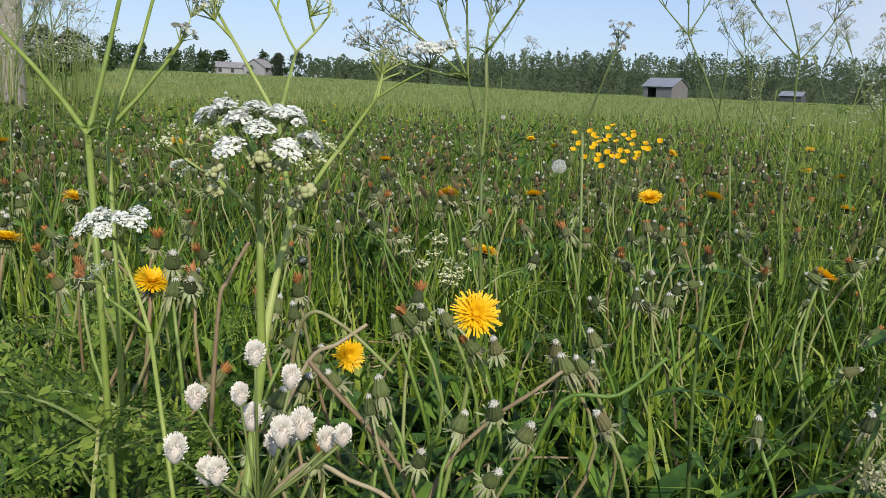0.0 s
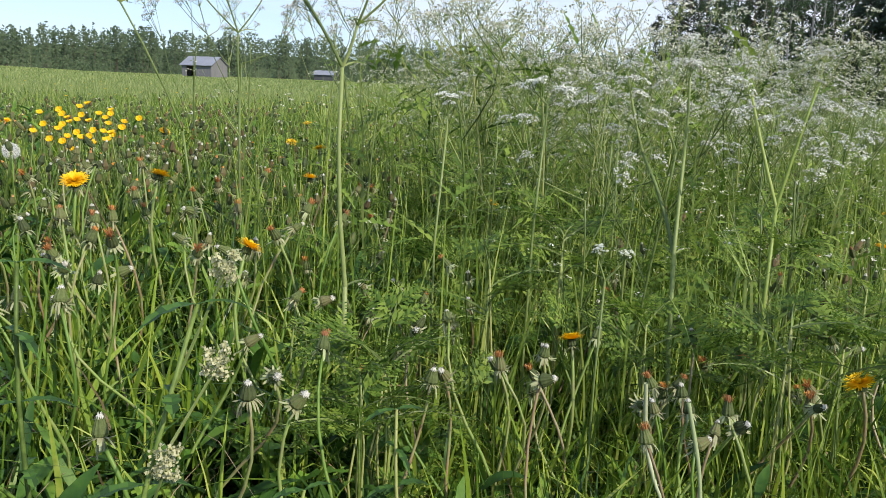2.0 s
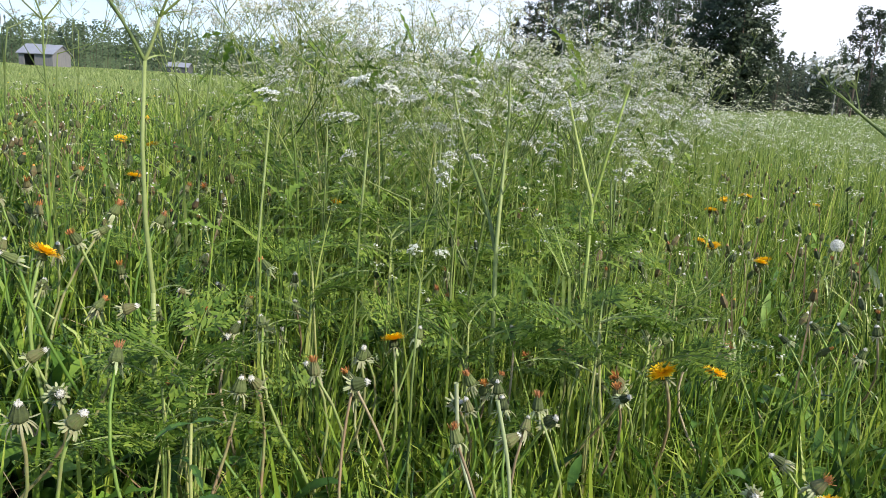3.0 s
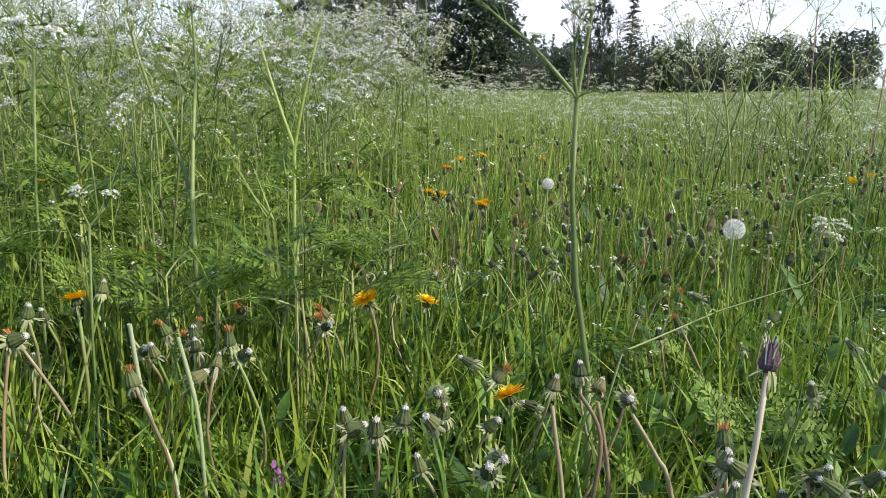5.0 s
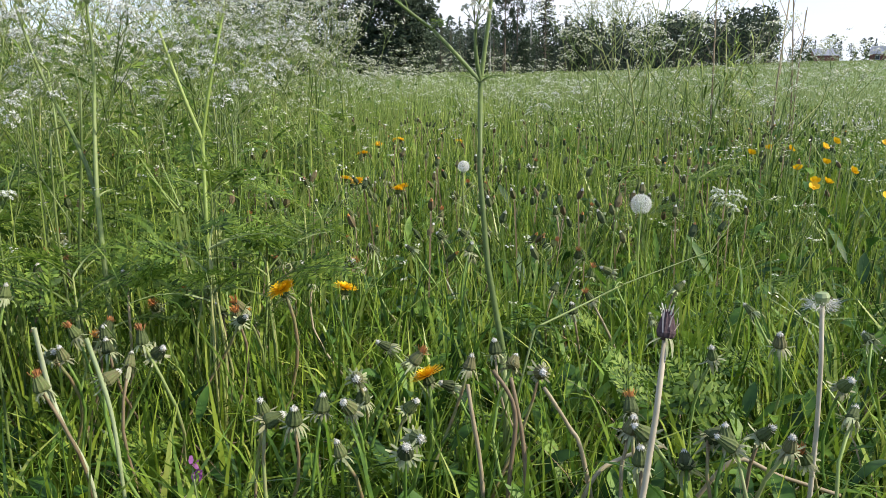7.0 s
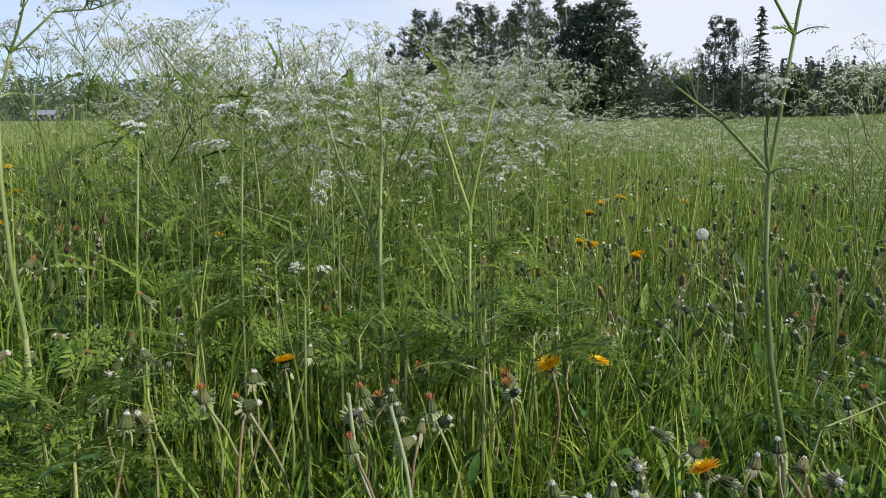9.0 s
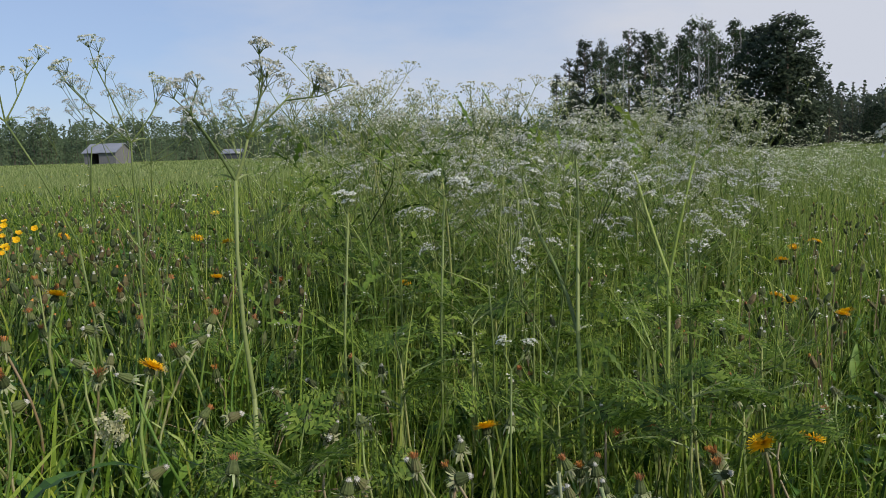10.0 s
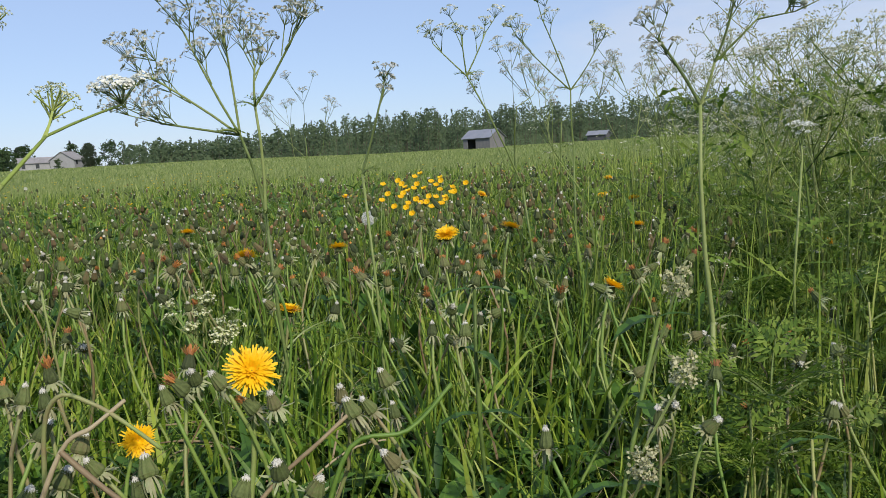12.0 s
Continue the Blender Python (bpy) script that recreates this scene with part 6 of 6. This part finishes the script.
        x, y = x + rng.normal(0, 0.03, n), y + rng.normal(0, 0.03, n)
        bits.append(leaves_at(x, y, ground_z(x, y) + rng.uniform(0.0, top, n), rng.uniform(0.035, 0.095, n), rng.uniform(0.012, 0.03, n), rng.uniform(-0.1, 1.6, n), rng.uniform(0.2, 1.0, n), 4))
    v, t = join(bits)
    tagged(new("meadow_herbs", big_mesh("meadow_herbs", v, t, M_HERB)), "small oval and lance-shaped herb leaves among the grass", "leaves", kind="stuff")


low_leaves()


# ---------------------------------------------------------------- trees
def clump_cards(s, centre, radius, count, size, rr, slot=0, flat=1.0):
    """A loose clump of small leaves or needle tufts."""
    for i in range(count):
        d = Vector((rr.gauss(0, 1), rr.gauss(0, 1), rr.gauss(0, 1) * flat)).normalized() * radius * rr.random() ** 0.45
        d.z *= flat
        c = centre + d
        a = Vector((rr.uniform(-1, 1), rr.uniform(-1, 1), rr.uniform(-1, 1))).normalized() * size * rr.uniform(0.6, 1.3)
        b = a.orthogonal().normalized() * size * rr.uniform(0.35, 0.7)
        s.face([c - a, c - b, c + a, c + b], slot)


def tree(kind, height, seed):
    rr = random.Random(seed)
    labels = {"pine": "tall dark pine with a high open crown", "spruce": "narrow pointed dark spruce", "birch": "tall slender birch with thin pale green crown", "fir": "broad dense dark conifer", "bush": "rounded leafy bush beside the houses"}
    ob = thing(kind + ("_tree" if kind != "bush" else ""), labels[kind], "tree" if kind != "bush" else "bush", "trees round the field")
    s, t = Shape(), Shape()
    t.tube([(0, 0, -0.2), (rr.uniform(-.1, .1), 0, height * 0.4), (rr.uniform(-.2, .2), rr.uniform(-.2, .2), height * 0.97)], [0.011 * height, 0.008 * height, 0.0015 * height], 7)
    if kind == "pine":
        for i in range(64):
            u = 0.34 + 0.65 * rr.random() ** 0.8
            z = height * u
            ln = height * 0.105 * math.sqrt(max(0.02, 1 - ((u - 0.6) / 0.4) ** 2)) * rr.uniform(0.3, 1.0)
            a = rr.uniform(0, 6.28)
            e = Vector((math.cos(a) * ln, math.sin(a) * ln, z + ln * rr.uniform(-0.2, 0.6)))
            t.tube([(0, 0, z - 0.4), e], [0.05, 0.02], 4)
            clump_cards(s, e, height * rr.uniform(0.024, 0.046), 30, 0.17, rr, 0, 1.0)
    elif kind == "spruce":
        for i in range(230):
            u = 0.1 + 0.88 * rr.random() ** 0.9
            z = height * u
            ln = height * 0.17 * (1.04 - u) ** 0.75 * rr.uniform(0.45, 1.1)
            a = rr.uniform(0, 6.28)
            e = Vector((math.cos(a) * ln, math.sin(a) * ln, z - ln * rr.uniform(0.1, 0.4)))
            t.tube([(0, 0, z), e], [0.03, 0.01], 3)
            for k in range(2):
                clump_cards(s, Vector((0, 0, z)).lerp(e, 0.5 + 0.45 * k), ln * 0.16 + 0.12, 6, 0.17, rr, 0, 0.5)
    elif kind == "fir":
        for i in range(420):
            u = rr.random() ** 0.95
            z = height * (0.02 + 0.93 * u)
            rad = height * 0.27 * (0.86 + 0.14 * min(1, u * 4)) * math.sqrt(max(0.03, 1.0 - max(0.0, (u - 0.45) / 0.56) ** 2.4))
            a, q = rr.uniform(0, 6.28), rr.random() ** 0.4
            clump_cards(s, Vector((math.cos(a) * rad * q, math.sin(a) * rad * q, z)), height * 0.045, 20, 0.24, rr, 0, 0.9)
    elif kind == "birch":
        for i in range(22):
            z = height * rr.uniform(0.35, 0.97)
            a, ln = rr.uniform(0, 6.28), height * rr.uniform(0.04, 0.12)
            e = Vector((math.cos(a) * ln, math.sin(a) * ln, z))
            t.tube([(0, 0, z - ln), e], [0.03, 0.012], 3)
            clump_cards(s, e, height * 0.07, 26, 0.18, rr, 0, 1.1)
    else:
        for i in range(40):
            z = height * rr.uniform(0.1, 0.95)
            rad = height * 0.42 * math.sqrt(max(0.05, 1 - (z / height) ** 2))
            a, q = rr.uniform(0, 6.28), math.sqrt(rr.random())
            clump_cards(s, Vector((math.cos(a) * rad * q, math.sin(a) * rad * q, z)), height * 0.12, 22, 0.25, rr)
    part("trunk", t.mesh("trunk", M_BIRCHBARK if kind == "birch" else M_BARK), ob)
    part("crown", s.mesh("crown", M_BIRCH if kind in ("birch", "bush") else M_NEEDLE), ob)
    return ob


def plant_trees(kinds, rows):
    """rows: azimuth, distance and height factor."""
    for i, (az, d, k) in enumerate(rows):
        a = radians(az)
        copy_thing(kinds[i % len(kinds)], Matrix.Translation((d * math.sin(a), d * math.cos(a), float(ground_z(d * math.sin(a), d * math.cos(a))) - 0.2)) @ pose(0, 0, 0, 0, 0, rnd.uniform(0, 360)) @ Matrix.Scale(k * rnd.uniform(0.86, 1.1), 4))


def woods():
    pines = [tree("pine", 16, 900 + i) for i in range(4)]
    births = [tree("birch", 15, 910 + i) for i in range(3)]
    spruces = [tree("spruce", 16, 920 + i) for i in range(2)]
    firs = [tree("fir", 14, 930 + i) for i in range(2)]
    bushes = [tree("bush", 5, 940 + i) for i in range(2)]
    plant_trees(pines, [(46.3, 128, 0.72), (47.2, 122, 0.85), (48.3, 118, 0.98), (49.4, 120, 1.02), (50.4, 116, 0.96), (51.3, 122, 1.05), (52.4, 117, 1.0), (53.3, 121, 1.08), (54.3, 116, 1.0), (55.3, 118, 1.07), (56.3, 115, 1.0), (57.2, 119, 1.05), (58.2, 114, 0.98), (47.8, 126, 0.85), (49.0, 127, 0.95), (50.0, 126, 0.98), (51.9, 128, 1.02), (53.0, 127, 1.03), (54.8, 126, 1.08), (56.8, 127, 1.1), (58.9, 124, 1.05), (68.4, 130, 0.95), (69.3, 128, 1.0)])
    plant_trees(births, [(55.9, 110, 1.05), (57.0, 111, 1.0), (58.6, 110, 1.05), (50.9, 111, 0.9), (53.8, 110, 0.95), (70.2, 124, 0.8), (67.4, 126, 0.75), (52.9, 109, 0.9), (54.6, 108, 1.0), (56.5, 109, 0.95), (57.7, 108, 0.9), (49.7, 112, 0.85)])
    plant_trees(spruces, [(71.2, 127, 0.95), (67.6, 135, 0.7), (72.6, 150, 0.6), (63.9, 140, 0.6), (-12.6, 232, 0.5)])
    plant_trees(firs, [(60.1, 106, 1.02), (61.4, 103, 1.06), (62.0, 108, 0.98), (-15.5, 236, 0.5), (-11.6, 240, 0.52), (-16.6, 205, 0.46), (-11.5, 206, 0.44), (-26.4, 60, 0.25), (47.6, 118, 0.6), (49.2, 117, 0.65), (-25.0, 64, 0.25), (50.4, 112, 0.5), (52.0, 108, 0.44), (53.6, 108, 0.42), (55.2, 107, 0.46), (57.0, 106, 0.45), (58.4, 108, 0.5), (66.5, 125, 0.42), (69.8, 122, 0.4), (73.5, 150, 0.5)])
    plant_trees(bushes, [(-16.5, 200, 1.2), (-18.5, 190, 1.1), (-20.5, 150, 1.0), (-22.5, 120, 0.9), (-10.2, 215, 1.3), (-12.4, 232, 1.5), (-13.4, 205, 0.6), (-16.2, 205, 0.9), (-11.0, 204, 0.5), (-15.3, 226, 1.4), (-24.5, 90, 0.9), (88.2, 205, 0.5), (90.8, 195, 0.45), (94.5, 180, 0.6), (91.5, 235, 0.8), (87.6, 260, 0.9)])
    for o in pines + births + spruces + firs + bushes:
        for q in (*o.children_recursive, o):
            bpy.data.objects.remove(q)


woods()


def far_woods():
    """The long wood behind the field: hundreds of slender trees, too far off to count."""
    rr = random.Random(5)
    s = Shape()
    rows = []
    for i in range(560):
        az = rr.uniform(-9.5, 34)
        tall = 5.0 + 4.8 * step(-5, 9, np.array(az)) + rr.uniform(-1.3, 1.0)
        rows.append((az, rr.uniform(192, 238), float(tall), 0.3))
    for i in range(200):
        rows.append((rr.uniform(34, 48), rr.uniform(190, 230), rr.uniform(7, 10.5), 0.4))
    for i in range(620):
        rows.append((rr.uniform(62, 86.2), rr.uniform(165, 225), rr.uniform(8.5, 11.3), 0.4))
    for i in range(110):
        rows.append((rr.uniform(47, 62), rr.uniform(150, 190), rr.uniform(6, 9), 0.5))
    for i in range(110):
        rows.append((rr.uniform(-36, -16), rr.uniform(210, 260), rr.uniform(5, 8), 0.4))
    for i in range(60):
        rows.append((rr.uniform(86.5, 118), rr.uniform(260, 320), rr.uniform(6, 9), 0.5))
    # flat sheets added behind the trees stand in for the shade inside the wood
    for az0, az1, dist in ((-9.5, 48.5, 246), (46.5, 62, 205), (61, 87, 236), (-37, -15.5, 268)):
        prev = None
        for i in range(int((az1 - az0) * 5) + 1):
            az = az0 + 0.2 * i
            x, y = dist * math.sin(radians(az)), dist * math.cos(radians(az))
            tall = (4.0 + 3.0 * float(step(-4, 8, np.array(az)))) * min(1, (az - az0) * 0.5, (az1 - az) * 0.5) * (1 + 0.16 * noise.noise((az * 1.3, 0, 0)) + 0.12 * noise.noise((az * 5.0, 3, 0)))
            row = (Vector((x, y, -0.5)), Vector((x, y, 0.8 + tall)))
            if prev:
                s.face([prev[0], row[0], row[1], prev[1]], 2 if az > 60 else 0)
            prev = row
    # undergrowth along the edge of the field
    for i in range(520):
        az = rr.choice((rr.uniform(-9.5, 48), rr.uniform(62, 86.2)))
        a = radians(az)
        clump_cards(s, Vector((188 * math.sin(a), 188 * math.cos(a), 0.7 + rr.uniform(0.2, 1.8))), 1.0, 16, 0.24, rr, 2 if az > 60 else 0)
    for az, d, h, firs in rows:
        a = radians(az)
        x, y = d * math.sin(a), d * math.cos(a)
        g = float(ground_z(x, y))
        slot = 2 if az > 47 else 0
        s.tube([(x, y, g - 0.3), (x, y, g + h * 0.9)], [0.05, 0.015], 3, 1, False)
        pointed = rr.random() < firs
        low = 0.05 if pointed else rr.uniform(0.12, 0.35)
        wide = rr.uniform(0.95, 1.3) if pointed else rr.uniform(1.1, 1.9)
        for i in range(90):
            u = rr.random() ** (1.3 if pointed else 0.8)
            rad = wide * ((1.03 - u) if pointed else math.sqrt(max(0.02, 1 - (2 * u - 0.9) ** 2 / 1.22)))
            t, q = rr.uniform(0, 6.28), rr.random() ** 0.35
            c = Vector((x + math.cos(t) * rad * q, y + math.sin(t) * rad * q, g + h * (low + (1 - low) * u)))
            p = Vector((rr.uniform(-1, 1), rr.uniform(-1, 1), rr.uniform(-0.7, 0.7))).normalized() * rr.uniform(0.2, 0.42)
            w = p.orthogonal().normalized() * rr.uniform(0.14, 0.3)
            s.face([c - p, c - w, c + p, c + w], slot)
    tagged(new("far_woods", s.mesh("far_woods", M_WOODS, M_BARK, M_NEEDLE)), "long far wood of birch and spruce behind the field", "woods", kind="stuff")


far_woods()


# ---------------------------------------------------------------- buildings
def gable_building(name, label, category, width, depth, eaves, ridge, wall_mat, roof_mat, opening=None, windows=()):
    """A building round its own origin: the long side faces -y, the gables face x."""
    ob = thing(name, label, category)
    w, d = width / 2, depth / 2
    th = 0.12
    s = Shape()
    if opening:
        x0, x1, z1 = opening
        s.box(-w, -d, 0, x0, -d + th, eaves)
        s.box(x1, -d, 0, w, -d + th, eaves)
        s.box(x0, -d, z1, x1, -d + th, eaves)
    else:
        s.box(-w, -d, 0, w, -d + th, eaves)
    part("front_wall", s.mesh("front_wall", wall_mat), ob)
    s = Shape()
    s.box(-w, d - th, 0, w, d, eaves)
    part("back_wall", s.mesh("back_wall", wall_mat), ob)
    for sg in (-1, 1):
        s = Shape()
        a, b = sg * w, sg * (w - th)
        poly = [(-d + th, 0), (d - th, 0), (d - th, eaves), (0, ridge), (-d + th, eaves)]
        s.face([(a, y, z) for y, z in poly])
        s.face([(b, y, z) for y, z in reversed(poly)])
        for (y0, z0), (y1, z1) in zip(poly, poly[1:] + poly[:1]):
            s.face([(a, y0, z0), (b, y0, z0), (b, y1, z1), (a, y1, z1)])
        part("gable_wall", s.mesh("gable_wall", wall_mat), ob)
    o = 0.3
    slope = (ridge - eaves) / d
    for sg in (-1, 1):
        sheets = max(6, int(width / 0.9))
        for i in range(sheets):
            s = Shape()
            xa, xb = -w - o + (width + 2 * o) * i / sheets, -w - o + (width + 2 * o) * (i + 1) / sheets - 0.02
            y0, z0, y1, z1 = sg * (d + o), eaves - slope * o + 0.05, 0.0, ridge + 0.05
            lift = 0.03 * (i % 2)
            p = [(xa, y0, z0 + lift), (xb, y0, z0 + lift), (xb, y1, z1 + lift), (xa, y1, z1 + lift)]
            q = [(x, y, z - 0.07) for x, y, z in p]
            s.face(p), s.face(q[::-1])
            for k in range(4):
                s.face([p[k], q[k], q[(k + 1) % 4], p[(k + 1) % 4]])
            part("roof_sheet", s.mesh("roof_sheet", roof_mat), ob)
    for x, z in windows:
        f = Shape()
        f.box(x - 0.5, -d - 0.03, z - 0.6, x + 0.5, -d - 0.004, z + 0.6)
        win = part("window", f.mesh("window", M_PLASTER), ob)
        g = Shape()
        g.box(x - 0.4, -d - 0.045, z - 0.5, x + 0.4, -d - 0.033, z + 0.5)
        part("pane", g.mesh("pane", M_WINDOW), win)
    return ob


def put(ob, az, d, turn, z=0.0):
    a = radians(az)
    ob.matrix_basis = pose(d * math.sin(a), d * math.cos(a), z + float(ground_z(d * math.sin(a), d * math.cos(a))), 0, 0, turn)


put(gable_building("hay_barn", "weathered grey wooden hay barn with an open front", "barn", 5.6, 4.6, 2.0, 3.3, M_BOARD, M_TIN, (-1.9, -0.2, 1.7)), 15.4, 140, -15.4 - 34)
put(gable_building("small_shed", "small grey shed at the far edge of the field", "shed", 4.4, 3.0, 1.5, 2.3, M_DARK, M_TIN), 23.5, 185, -23.5 - 20)
put(gable_building("long_house", "low grey farmhouse with a dull roof", "house", 10, 6, 1.9, 3.2, M_PLASTER, M_ROOF, None, ((-3, 1.1), (0, 1.1), (3, 1.1))), -14.6, 215, 14.6)
put(gable_building("pale_house", "pale house with a grey gable roof", "house", 5.4, 6, 2.3, 4.2, M_PLASTER, M_ROOF, None, ((-1.6, 1.6), (1.6, 1.6))), -12.8, 212, 12 + 62)
put(gable_building("red_barn", "red wooden barn with a grey roof", "barn", 6.4, 5, 2.2, 3.8, M_RED, M_TIN, None, ()), 89.0, 245, -89 + 25)
put(gable_building("red_cottage", "red wooden cottage with a grey roof", "house", 6.6, 5, 2.0, 3.6, M_RED, M_TIN, None, ((-1.6, 1.1), (1.6, 1.1))), 92.6, 220, -92 - 10)


def track():
    """A stretch of gravel track beyond the parsley on the east side."""
    s = Shape()
    n = 24
    for i in range(n):
        y0, y1 = -6 + 7.0 * i / n, -6 + 7.0 * (i + 1) / n
        x0, x1 = 11.4 + 0.25 * math.sin(i), 11.4 + 0.25 * math.sin(i + 1)
        s.face([(x0, y0, -0.13), (x0 + 2.8, y0, -0.13), (x1 + 2.8, y1, -0.13), (x1, y1, -0.13)])
    tagged(new("road", s.mesh("road", M_GRAVEL)), "pale gravel track beside the meadow", "road", kind="structure")


track()


def pole():
    ob = thing("utility_pole", "grey weathered wooden pole at the meadow edge", "pole")
    s = Shape()
    s.tube([(0, 0, -0.1), (0, 0, 3), (0, 0, 7.5)], [0.13, 0.125, 0.1], 12)
    part("shaft", s.mesh("shaft", M_POLE, smooth=True), ob)
    put(ob, -28.0, 9.5, 0)


pole()


# ---------------------------------------------------------------- grass round and behind the standpoint
def trodden_grass():
    bits = []
    for count, r0, r1, az0, az1, h0, h1, w, per in ((3200, 0.0, 0.62, 0, 360, 0.04, 0.13, 0.007, 8), (16000, 0.55, 2.6, 112, 318, 0.12, 0.32, 0.009, 12), (26000, 2.6, 6.0, 112, 318, 0.16, 0.38, 0.013, 10)):
        x, y = tufts(count, r0, r1, per, az0, az1)
        bits.append(blades(x, y, rng.uniform(h0, h1, len(x)), w * rng.uniform(0.5, 1.5, len(x)), rng.choice([0.4, 0.9, 1.6], len(x)), 3 if r1 < 3 else 2))
    v, t = join(bits)
    tagged(new("trodden_grass", big_mesh("trodden_grass", v, t, M_GRASS)), "short trodden grass round the standpoint and the meadow behind it", "grass", kind="stuff")


trodden_grass()
